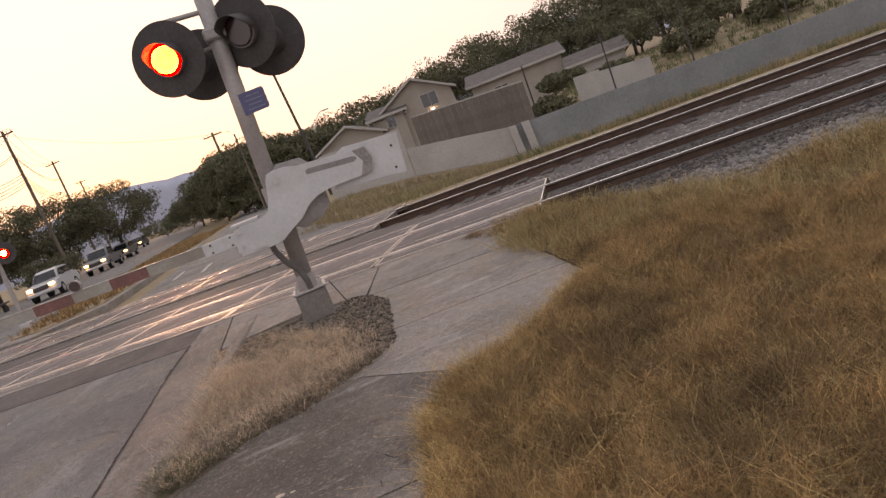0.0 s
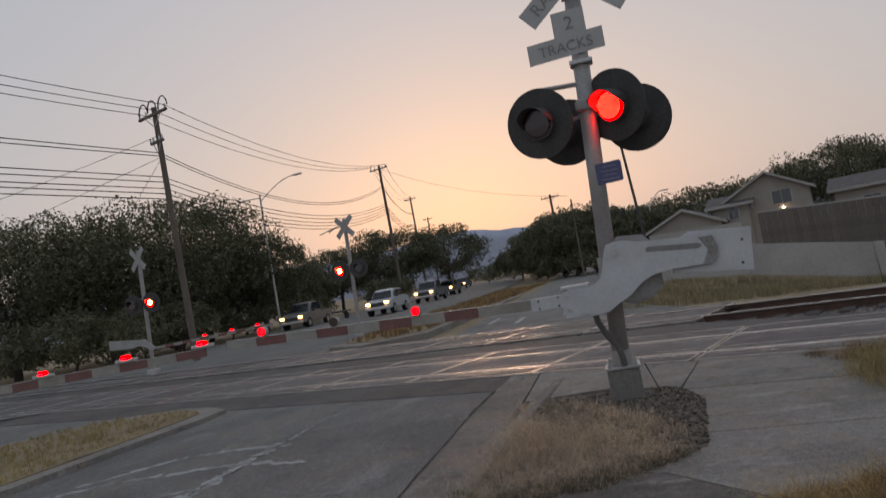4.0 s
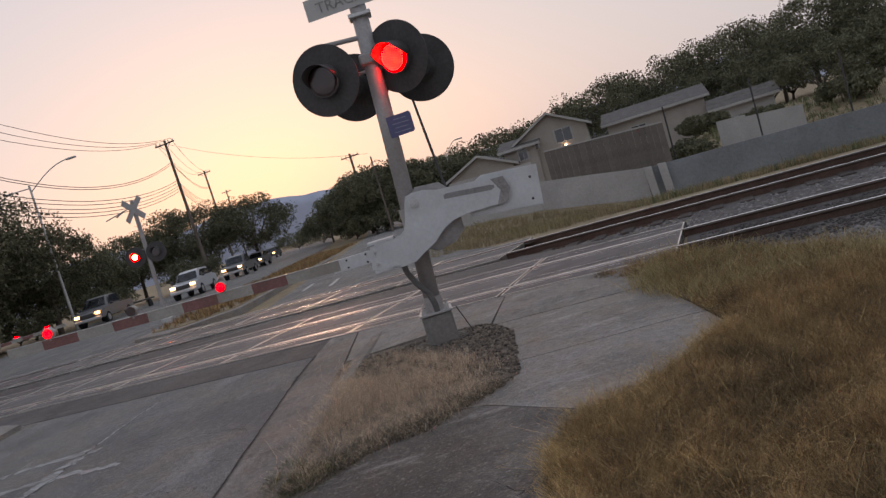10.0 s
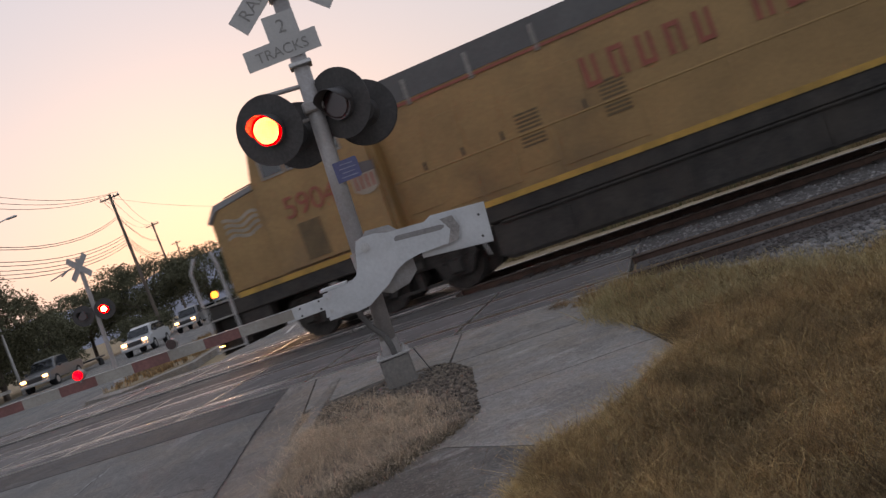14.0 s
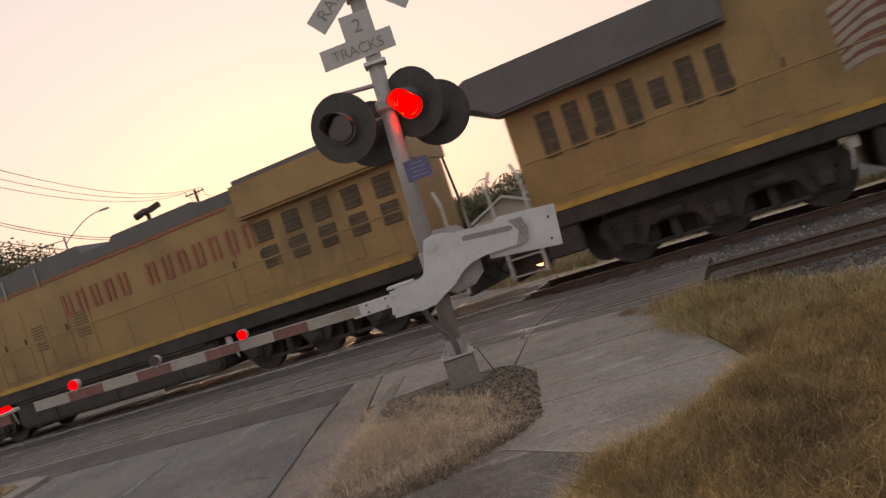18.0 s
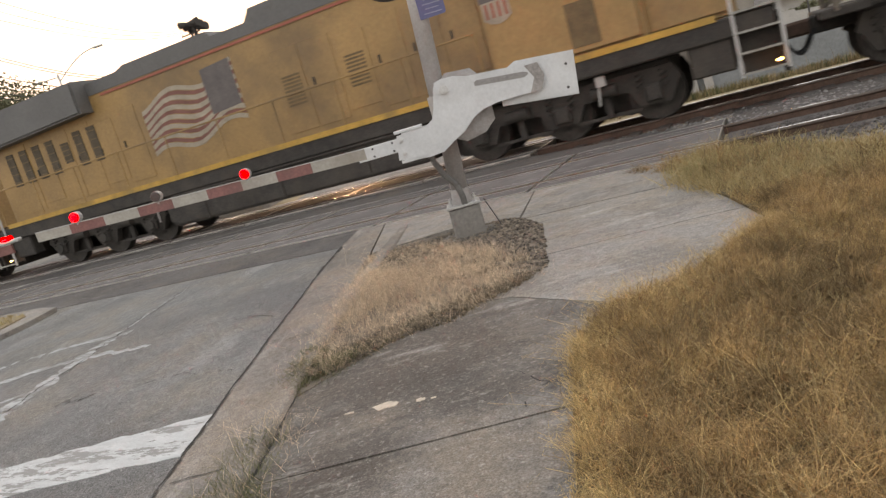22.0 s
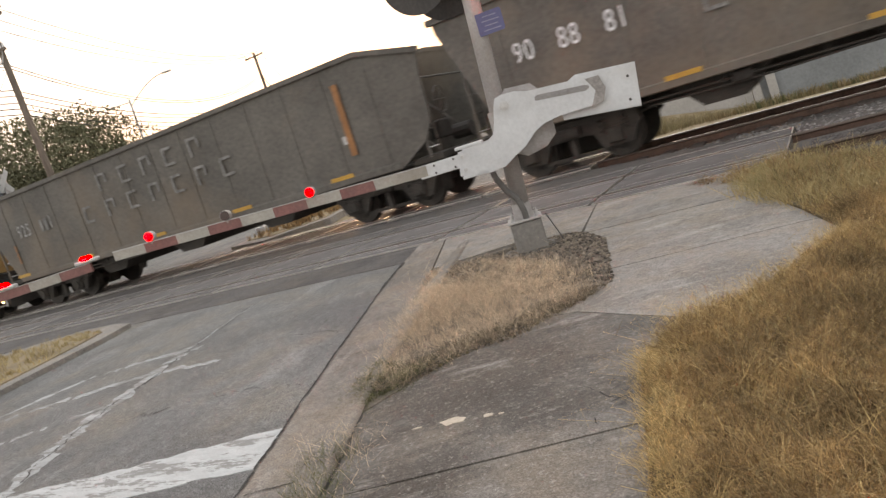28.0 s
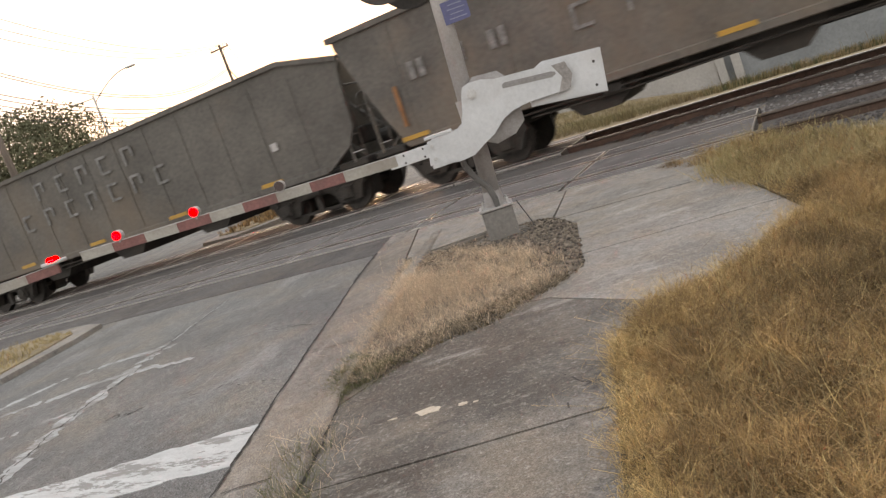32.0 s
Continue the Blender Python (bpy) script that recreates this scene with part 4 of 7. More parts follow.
def text_mesh(name, words, size, material, parent, m, depth=0.002):
    cu = bpy.data.curves.new(name, "FONT")
    cu.body, cu.size, cu.extrude, cu.align_x, cu.align_y = words, size, depth, "CENTER", "CENTER"
    tmp = new(name, cu)
    bpy.context.view_layer.update()
    me = bpy.data.meshes.new_from_object(tmp)
    bpy.data.objects.remove(tmp)
    me.materials.append(material)
    ob = new(name, me)
    ob.parent = parent
    ob.matrix_local = m
    return ob


FACING = Matrix.Rotation(radians(90), 4, "X")          # letters stand up and face -y


def lamp_head(parent, x, y, z, facing, phase, detail=True, aim=0.0, tip=0.0, core=None):
    """A flashing lamp: round black background, hood, and a lens unit with a lit and a dark face."""
    R = 0.37
    bm = bmesh.new()
    cyl(bm, (0, 0, 0), (0, 0.012, 0), R, n=44)
    cyl(bm, (0, 0.012, 0), (0, 0.03, 0), R - 0.012, n=44)
    head = part("lamp_head", bm, black_metal, parent, "round matt black background disc")
    head.matrix_local = Matrix.Translation((x, y, z)) @ Matrix.Rotation(radians((0 if facing < 0 else 180) + aim), 4, "Z") @ Matrix.Rotation(radians(tip), 4, "X")
    bm = bmesh.new()
    cyl(bm, (0, 0.03, 0), (0, 0.2, 0), 0.17, 0.13, n=24)
    part("housing", bm, black_metal, head)
    # hood: an open tube, cut away below
    bm = bmesh.new()
    n, r = 32, 0.17
    prev = None
    for i in range(n + 1):
        a = 2 * math.pi * i / n
        ln = 0.25 if math.sin(a) > 0.5 else 0.25 - 0.18 * min(1, (0.5 - math.sin(a)) / 0.7)
        row = [bm.verts.new((math.cos(a) * q, -d, math.sin(a) * q)) for q, d in ((r, 0.0), (r, ln), (r - 0.005, ln), (r - 0.005, 0.0))]
        if prev:
            for k in range(3):
                bm.faces.new((prev[k], prev[k + 1], row[k + 1], row[k]))
        prev = row
    part("hood", bm, hood_black, head, smooth=True)
    # added inner skin in the lighter colour that picks up the lens glow
    bm = bmesh.new()
    prev = None
    for i in range(n + 1):
        a = 2 * math.pi * i / n
        ln = 0.24 if math.sin(a) > 0.5 else 0.24 - 0.18 * min(1, (0.5 - math.sin(a)) / 0.7)
        row = [bm.verts.new((math.cos(a) * q, -d, math.sin(a) * q)) for q, d in ((r - 0.0056, 0.068), (r - 0.0056, max(0.07, ln)))]
        if prev:
            bm.faces.new((prev[0], prev[1], row[1], row[0]))
        prev = row
    part("hood_lining", bm, hood_lining, head, "inside of the hood, coloured lighter than its black to show the lamp's glow", smooth=True)
    # lens unit on its own pivot
    unit = new("lens_unit")
    unit.parent = head
    unit.location = (0, -0.055, 0)
    bm = bmesh.new()
    cyl(bm, (0, -0.012, 0), (0, -0.03, 0), 0.152, 0.135, n=32)
    part("lit_lens", bm, red_lit, unit, "glowing red lens")
    if not detail:
        bm = bmesh.new()
        cyl(bm, (0, -0.03, 0), (0, -0.04, 0), 0.105, n=16)
        part("led_dots", bm, led_bright, unit, "bright amber-white diodes")
    bm = bmesh.new()
    rings = ((0, 1), (0.027, 6), (0.054, 13), (0.081, 19), (0.107, 25), (0.128, 30)) if detail else ()
    for rr, k in rings:
        for j in range(k):
            a = 2 * math.pi * j / k
            box(bm, (math.cos(a) * rr, -0.032, math.sin(a) * rr), (0.011, 0.008, 0.011))
    if detail:
        part("led_dots", bm, core or led_core, unit, "bright amber-white diodes")
    bm = bmesh.new()
    cyl(bm, (0, 0.012, 0), (0, 0.03, 0), 0.152, 0.135, n=32)
    cyl(bm, (0, -0.012, 0), (0, 0.012, 0), 0.164, n=32)
    part("dark_lens", bm, lens_dark, unit, "unlit dark red lens")
    SPINS.append((unit, phase))
    return head


def crossbuck(parent, x, y, z, half, lettered, turn=0.0):
    for k, words in ((1, "RAILROAD"), (-1, "CROSSING")):
        bm = bmesh.new()
        box(bm, (0, 0, 0), (half * 2, 0.006, 0.23), bevel=0.002)
        b = part("crossbuck_board", bm, sign_white if lettered else sign_back, parent, "weathered white crossbuck board" if lettered else "dull grey crossbuck board")
        b.matrix_local = Matrix.Translation((x, y - (0.008 if k > 0 else 0.0), z)) @ Matrix.Rotation(radians(turn), 4, "Z") @ Matrix.Rotation(radians(-40 * k), 4, "Y")
        if lettered:
            for side in (-1, 1):
                h = words[:4] if side < 0 else words[4:]
                text_mesh("letters", h, 0.19, sign_black, b, Matrix.Translation((side * half * 0.55, -0.0045, 0)) @ FACING)


def signal_mast():
    mast = thing("crossing_signal", "leaning aluminium-painted level crossing signal mast with red flashing lamps", "railway signal", MAST)
    axis = lambda z: 0.06 + 0.046 * z
    bm = bmesh.new()
    cyl(bm, (axis(0.3), 0, 0.3), (axis(4.75), 0, 4.75), 0.09, 0.086, n=24)
    part("mast", bm, mast_paint, mast, "grey aluminium-painted steel tube", smooth=True)
    bm = bmesh.new()
    box(bm, (0.08, 0, 0.17), (0.33, 0.33, 0.34), bevel=0.02)
    base = part("mast_base", bm, mat("base_casting", (0.24, 0.22, 0.2), 0.8, metal=0.2, var=0.2, scale=4, fine=30, bump=0.2, stain=(0.13, 0.1, 0.08)), mast, "grey cast base with flange")
    bm = bmesh.new()
    box(bm, (0.08, 0, 0.35), (0.36, 0.36, 0.025), bevel=0.006)
    part("flange", bm, galv, base)
    for dx, dy in ((-0.13, -0.13), (0.13, -0.13), (0.13, 0.13), (-0.13, 0.13)):
        bm = bmesh.new()
        cyl(bm, (0.08 + dx, dy, 0.36), (0.08 + dx, dy, 0.42), 0.014, n=8)
        cyl(bm, (0.08 + dx, dy, 0.36), (0.08 + dx, dy, 0.385), 0.026, n=6)
        part("bolt", bm, galv, base)
    bm = bmesh.new()
    cyl(bm, (axis(0.4), 0, 0.36), (axis(0.55), 0, 0.52), 0.11, 0.095, n=20)
    part("collar", bm, mast_paint, mast)
    bm = bmesh.new()
    cyl(bm, (axis(0.2), 0, -0.01), (axis(0.2), 0, 0.03), 0.3, n=20)
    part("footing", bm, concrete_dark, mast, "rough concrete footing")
    # lamps on a cross arm
    bm = bmesh.new()
    cyl(bm, (-0.3, -0.02, 3.37), (0.5, -0.02, 3.33), 0.026, n=12)
    part("cross_arm", bm, mast_paint, mast)
    for x in (-0.28, 0.47):
        bm = bmesh.new()
        cyl(bm, (x, -0.02, 3.36), (x, -0.06, 3.08), 0.02, n=10)
        cyl(bm, (x, -0.02, 3.22), (x + 0.12, 0.4, 3.05), 0.02, n=10)
        part("lamp_bracket", bm, black_metal, mast)
        bm = bmesh.new()
        cyl(bm, (x * 0.8 + 0.05, -0.02, 2.98), (axis(2.98), 0, 3.0), 0.018, n=8)
        part("stay", bm, mast_paint, mast)
    bm = bmesh.new()
    box(bm, (axis(3.1), 0, 3.1), (0.24, 0.24, 0.12), bevel=0.02)
    part("junction_box", bm, mast_paint, mast)
    lamp_head(mast, -0.31, -0.12, 3.0, -1, 0, aim=-18, tip=6, core=led_bright)
    lamp_head(mast, 0.47, -0.12, 3.03, -1, 1, aim=-34, tip=6, core=led_soft)
    lamp_head(mast, -0.05, 0.42, 2.94, 1, 0, aim=-8)
    lamp_head(mast, 0.71, 0.42, 2.945, 1, 1, aim=-8)
    # signs
    crossbuck(mast, axis(4.5), -0.1, 4.52, 0.68, True)
    bm = bmesh.new()
    prism(bm, [(-0.3, 3.62), (0.5, 3.66), (0.5, 3.88), (0.34, 3.875), (0.34, 4.13), (0.0, 4.12), (0.0, 3.855), (-0.3, 3.84)], -0.1, -0.094)
    plate = part("track_count_sign", bm, sign_white, mast, "white sign reading 2 TRACKS")
    text_mesh("letters", "TRACKS", 0.155, sign_black, plate, Matrix.Translation((0.1, -0.103, 3.74)) @ Matrix.Rotation(radians(-2.5), 4, "Y") @ FACING)
    text_mesh("letters", "2", 0.2, sign_black, plate, Matrix.Translation((0.17, -0.103, 3.98)) @ FACING)
    for zc, dy in ((3.56, 0.2), (4.3, 0.2)):
        bm = bmesh.new()
        box(bm, (axis(zc), -0.02, zc), (0.24, dy, 0.05), bevel=0.01)
        part("sign_clamp", bm, galv, mast)
    bm = bmesh.new()
    prism(bm, [(0.17, 2.24), (0.42, 2.25), (0.435, 2.27), (0.435, 2.45), (0.42, 2.47), (0.17, 2.46)], -0.095, -0.09)
    idp = part("notice_plate", bm, plate_blue, mast, "small blue notice plate with unreadable lines")
    for k in range(4):
        bm = bmesh.new()
        box(bm, (0.31, -0.0965, 2.42 - k * 0.045), (0.18 if k % 2 else 0.14, 0.002, 0.009))
        part("line_of_print", bm, print_pale, idp)
    # gate machine and its counterweight arms
    bm = bmesh.new()
    prism(bm, [(0.16, 1.05), (0.3, 0.98), (0.5, 1.02), (0.62, 1.12), (0.62, 1.52), (0.5, 1.66), (0.25, 1.68), (0.12, 1.55)], -0.3, 0.22, bevel=0.02)
    part("gate_machine", bm, mat("machine_grey", (0.34, 0.32, 0.31), 0.55, metal=0.2, var=0.18, scale=4, fine=30, bump=0.08, stain=(0.2, 0.17, 0.15)), mast, "grey gate mechanism housing")
    bm = bmesh.new()
    cyl(bm, (axis(1.3), 0, 1.15), (axis(1.3), 0, 1.5), 0.105, n=20)
    part("machine_clamp", bm, mast_paint, mast)

    def side_arm(y):
        bm = bmesh.new()
        prism(bm, [(-0.40, 0.99), (-0.1, 0.94), (0.05, 0.955), (0.16, 1.02), (0.3, 1.09), (0.42, 1.2), (0.53, 1.25), (0.68, 1.27), (1.09, 1.27), (1.12, 1.3), (1.15, 1.4), (1.12, 1.515), (1.08, 1.53),
                   (0.78, 1.565), (0.45, 1.585), (0.32, 1.625), (0.2, 1.63), (0.13, 1.61), (0.1, 1.54), (0.06, 1.38), (0.02, 1.28), (-0.06, 1.235), (-0.36, 1.225)], y, y + 0.014, bevel=0.003)
        a = part("counterweight_arm", bm, gate_white, mast, "white painted curved gate arm bracket")
        bm = bmesh.new()
        prism(bm, [(0.5, 1.475), (0.98, 1.425), (1.02, 1.445), (1.02, 1.465), (0.98, 1.48), (0.53, 1.525), (0.5, 1.51)], y - 0.002, y + 0.001)
        part("slot", bm, slot_grey, a, "long dull slot")
        for bx, bz, br in ((0.2, 1.52, 0.035), (-0.33, 1.04, 0.014), (-0.33, 1.17, 0.014)):
            bm = bmesh.new()
            cyl(bm, (bx, y, bz), (bx, y - 0.03, bz), br, n=6)
            cyl(bm, (bx, y, bz), (bx, y - 0.008, bz), br * 1.35, n=20)
            part("bolt", bm, galv, a)
    side_arm(-0.46)
    side_arm(0.3)
    bm = bmesh.new()
    prism(bm, [(1.0, 1.26), (1.12, 1.28), (1.17, 1.4), (1.13, 1.53), (1.0, 1.53), (1.07, 1.4)], -0.463, -0.44)
    part("clamp_plate", bm, mat("oily_clamp", (0.27, 0.245, 0.23), 0.55, metal=0.2, var=0.3), mast, "oily dark clamp plate")
    bm = bmesh.new()
    prism(bm, [(0.72, 1.215), (1.46, 1.13), (1.5, 1.55), (0.93, 1.6), (0.72, 1.5)], -0.4, -0.33, bevel=0.01)
    cw = part("counterweight", bm, gate_white, mast, "white painted steel counterweight")
    for bx, bz in ((1.4, 1.44), (1.37, 1.22)):
        bm = bmesh.new()
        cyl(bm, (bx, -0.4, bz), (bx, -0.403, bz), 0.014, n=10)
        part("hole", bm, black_metal, cw)
    for zc in (1.255, 0.965):
        bm = bmesh.new()
        box(bm, (-0.24, -0.3, zc), (0.28, 0.32, 0.03), bevel=0.004)
        part("arm_bracket", bm, gate_white, mast)
    # cable conduit
    bm = bmesh.new()
    pts = [(-0.1, -0.12, 1.0), (-0.09, -0.13, 0.86), (-0.02, -0.14, 0.7), (0.07, -0.15, 0.58), (0.1, -0.15, 0.45), (0.1, -0.14, 0.34)]
    for a, b in zip(pts, pts[1:]):
        cyl(bm, a, b, 0.032, n=10)
    part("conduit", bm, conduit_grey, mast, "grey flexible cable conduit")
    bm = bmesh.new()
    for a, b in (((0.3, -0.1, 0.36), (0.42, -0.12, 0.02)),):
        cyl(bm, a, b, 0.006, n=6)
    part("ground_wire", bm, black_metal, mast)
    return mast


def gate_arm(parent, x0, x1, y, z0, z1, lights, first_white=True, step=0.37, name="gate_arm", lead=0.0, oval=()):
    """A striped gate arm from x0 to x1 with red lamps."""
    sgn = 1 if x1 > x0 else -1
    n = int(round((abs(x1 - x0) - lead) / step))
    cut = [0.0] + [(lead + (abs(x1 - x0) - lead) * (i + 1) / n) / abs(x1 - x0) for i in range(n)]
    arm = None
    for i in range(n):
        a, b = x0 + (x1 - x0) * cut[i], x0 + (x1 - x0) * cut[i + 1]
        za, zb = z0 + (z1 - z0) * cut[i], z0 + (z1 - z0) * cut[i + 1]
        h = 0.052 - 0.006 * i / n
        bm = bmesh.new()
        prism(bm, [(a, za - h), (b - 0.002 * sgn, zb - h), (b - 0.002 * sgn, zb + h), (a, za + h)], y - 0.016, y + 0.016)
        white = (i % 2 == 0) == first_white
        if arm is None:
            arm = part(name, bm, arm_white if white else arm_red, parent, "red and white striped gate arm")
        else:
            part("stripe", bm, arm_white if white else arm_red, arm)
    bm = bmesh.new()
    prism(bm, [(x0, z0 + 0.0525), (x1, z1 + 0.0475), (x1, z1 + 0.053), (x0, z0 + 0.058)], y - 0.022, y + 0.022)
    part("edge_channel", bm, galv, arm)
    for lx, phase in lights:
        f = (lx - x0) / (x1 - x0)
        lz = z0 + (z1 - z0) * f
        bm = bmesh.new()
        cyl(bm, (lx, y - 0.035, lz + 0.105), (lx, y + 0.035, lz + 0.105), 0.053, n=24)
        cyl(bm, (lx, y, lz + 0.03), (lx, y, lz + 0.08), 0.02, n=8)
        lamp = part("lamp_case", bm, mast_paint, arm, "small round lamp on the arm")
        if phase is None:
            bm = bmesh.new()
            cyl(bm, (lx, y - 0.036, lz + 0.105), (lx, y - 0.045, lz + 0.105), 0.048, n=24)
            part("lit_lens", bm, red_small, lamp)
            bm = bmesh.new()
            for rr, k in ((0, 1), (0.013, 6), (0.025, 10), (0.036, 14)):
                for j in range(k):
                    a = 2 * math.pi * j / k
                    box(bm, (lx + math.cos(a) * rr, y - 0.046, lz + 0.105 + math.sin(a) * rr), (0.009, 0.006, 0.009))
            part("led_dots", bm, led_small, lamp)
        else:
            unit = new("lens_unit")
            unit.parent = arm
            unit.location = (lx, y, lz + 0.105)
            bm = bmesh.new()
            cyl(bm, (0, -0.037, 0), (0, -0.045, 0), 0.048, n=24)
            part("lit_lens", bm, red_small, unit)
            bm = bmesh.new()
            for rr, k in ((0, 1), (0.013, 6), (0.025, 10), (0.036, 14)):
                for j in range(k):
                    a = 2 * math.pi * j / k
                    box(bm, (math.cos(a) * rr, -0.047, math.sin(a) * rr), (0.008, 0.006, 0.008))
            part("led_dots", bm, led_small, unit)
            bm = bmesh.new()
            cyl(bm, (0, 0.037, 0), (0, 0.045, 0), 0.048, n=24)
            part("dark_lens", bm, lens_dark, unit)
            SPINS.append((unit, phase))
    for lx in oval:
        f = (lx - x0) / (x1 - x0)
        lz = z0 + (z1 - z0) * f
        bm = bmesh.new()
        box(bm, (lx, y, lz + 0.075), (0.26, 0.09, 0.04), bevel=0.01)
        lamp = part("lamp_base", bm, galv, arm)
        bm = bmesh.new()
        box(bm, (lx, y - 0.01, lz + 0.105), (0.13, 0.07, 0.055), bevel=0.02)
        part("lit_lens", bm, red_lit, lamp, "small bright red arm lamp")
        bm = bmesh.new()
        box(bm, (lx, y - 0.047, lz + 0.105), (0.08, 0.006, 0.025))
        part("led_dots", bm, led_small, lamp)
    return arm


def build_near_signal():
    mast = signal_mast()
    bm = bmesh.new()
    box(bm, (-0.56, -0.44, 1.135), (0.44, 0.03, 0.13), bevel=0.004)
    a = part("arm_adaptor", bm, gate_white, mast, "bolted white arm adaptor")
    for bx, bz in ((-0.42, 1.175), (-0.42, 1.095), (-0.62, 1.17), (-0.62, 1.095)):
        bm = bmesh.new()
        cyl(bm, (bx, -0.455, bz), (bx, -0.466, bz), 0.011, n=6)
        part("bolt", bm, black_metal, a)
    gate_arm(mast, -0.7, -4.12, -0.44, 1.14, 1.245, ((-1.9, 1), (-2.82, 0), (-3.67, None)), first_white=True, step=0.358, lead=0.19)
    # the opposite entry gate, whose arm meets this one over the lane
    other = thing("crossing_signal", "silver crossing mast whose striped arm closes the other lane", "railway signal", MAST)
    gate_arm(other, -9.3, -4.42, -0.4, 1.12, 1.21, (), first_white=False, oval=(-4.42 - 0.03, -5.45, -6.6))
    bm = bmesh.new()
    cyl(bm, (-9.9, 0, 0.0), (-9.9, 0, 4.7), 0.08, n=16)
    part("mast", bm, mast_paint, other)
    bm = bmesh.new()
    box(bm, (-9.75, -0.2, 1.2), (1.0, 0.5, 0.4), bevel=0.05)
    part("gate_machine", bm, mast_paint, other)
    bm = bmesh.new()
    box(bm, (-9.9, 0, 0.15), (0.4, 0.4, 0.3), bevel=0.02)
    part("mast_base", bm, galv, other)


def far_signal(m, label, phase, arm_len):
    ob = thing("crossing_signal", label, "railway signal", m)
    bm = bmesh.new()
    cyl(bm, (0, 0, 0), (0.1, 0, 4.75), 0.075, n=14)
    part("mast", bm, mast_paint, ob)
    bm = bmesh.new()
    box(bm, (0, 0, 0.16), (0.36, 0.36, 0.32), bevel=0.02)
    part("mast_base", bm, galv, ob)
    crossbuck(ob, 0.1, -0.1, 4.42, 0.58, False, turn=-25)
    bm = bmesh.new()
    cyl(bm, (-0.4, 0, 2.95), (0.45, 0, 2.95), 0.025, n=10)
    part("cross_arm", bm, mast_paint, ob)
    lamp_head(ob, -0.35, -0.12, 2.75, -1, phase, detail=False)
    lamp_head(ob, 0.42, -0.12, 2.75, -1, 1 - phase, detail=False)
    if arm_len:
        bm = bmesh.new()
        prism(bm, [(-1.4, 1.25), (-0.5, 1.2), (-0.1, 1.25), (0.4, 1.0), (0.5, 1.1), (0.1, 1.45), (-0.5, 1.5), (-1.4, 1.6)], -0.4, -0.36)
        part("counterweight_arm", bm, sign_back, ob, "pale counterweight bracket")
    else:
        bm = bmesh.new()
        cyl(bm, (0.08, 0, 4.55), (-1.0, 0.0, 4.3), 0.022, n=8)
        cyl(bm, (-0.3, 0, 4.47), (-0.6, 0.0, 4.32), 0.03, n=8)
        part("bell_bracket", bm, mast_paint, ob, "thin side bracket near the top")
    if arm_len:
        gate_arm(ob, 0.5, arm_len, -0.35, 1.08, 1.2, (), oval=(2.5, 3.6, 4.6))
    return ob


# ---- trees ----
def tree(name, x, y, h, r, seed, leaves=3500, trunk_h=0.35, label="dark evergreen oak with a broad uneven crown", squash=0.8, z=None, size=0.28):
    rng = random.Random(seed)
    g = np.random.default_rng(seed)
    z0 = ground_z(x, y) if z is None else z
    ob = thing(name, label, "tree", pose(x, y, z0 - 0.05))
    bm = bmesh.new()
    th = h * trunk_h
    cyl(bm, (0, 0, 0), (0.1, 0.05, th), 0.035 * h * 0.75, 0.02 * h, n=10)
    tips = []
    for i in range(7):
        a = i * 2.4 + rng.uniform(-0.4, 0.4)
        rr = r * rng.uniform(0.4, 0.75)
        p = Vector((math.cos(a) * rr, math.sin(a) * rr, h * rng.uniform(0.5, 0.85)))
        cyl(bm, (0.1, 0.05, th * rng.uniform(0.75, 1.0)), p, 0.014 * h, 0.004 * h, n=6)
        tips.append(p)
    part("trunk", bm, bark, ob, "rough dark trunk and limbs")
    # crown: leaves gathered in clumps with gaps between them
    nc = max(46, int(leaves / 120))
    cl = []
    for i in range(nc):
        u = g.normal(0, 1, 3)
        u /= np.linalg.norm(u)
        rad = g.uniform(0.45, 1.0) ** 0.6
        c = np.array([u[0] * r * rad, u[1] * r * rad, h * 0.6 + u[2] * h * 0.4 * squash * rad])
        if c[2] < h * 0.22:
            c[2] = h * g.uniform(0.22, 0.4)
        cl.append((c, r * g.uniform(0.1, 0.26)))
    k = leaves // nc
    V = []
    for c, cr in cl:
        d = g.normal(0, 1, (k, 3))
        d /= np.linalg.norm(d, axis=1)[:, None]
        rad = cr * g.uniform(0.5, 1.08, (k, 1)) ** 0.5
        p = c + d * rad * np.array([1, 1, 0.75])
        a, b = g.normal(0, 1, (k, 3)), g.normal(0, 1, (k, 3))
        a = a / np.linalg.norm(a, axis=1)[:, None] * size * g.uniform(0.5, 1.2, (k, 1))
        b = b / np.linalg.norm(b, axis=1)[:, None] * size * g.uniform(0.3, 0.7, (k, 1))
        V.append(np.stack((p - a, p + b, p + a, p - b), 1))
    v = np.concatenate(V).reshape(-1, 3)
    n = len(v) // 4
    me = bpy.data.meshes.new("crown")
    me.vertices.add(len(v))
    me.vertices.foreach_set("co", v.astype(np.float32).ravel())
    me.loops.add(n * 4)
    me.loops.foreach_set("vertex_index", np.arange(n * 4, dtype=np.int32))
    me.polygons.add(n)
    me.polygons.foreach_set("loop_start", np.arange(0, n * 4, 4, dtype=np.int32))
    me.polygons.foreach_set("loop_total", np.full(n, 4, dtype=np.int32))
    me.update(calc_edges=True)
    me.materials.append(leaf)
    cr = new("crown", me)
    cr.parent = ob
    tagged(cr, label="dark green leaves in loose clumps")
    return ob


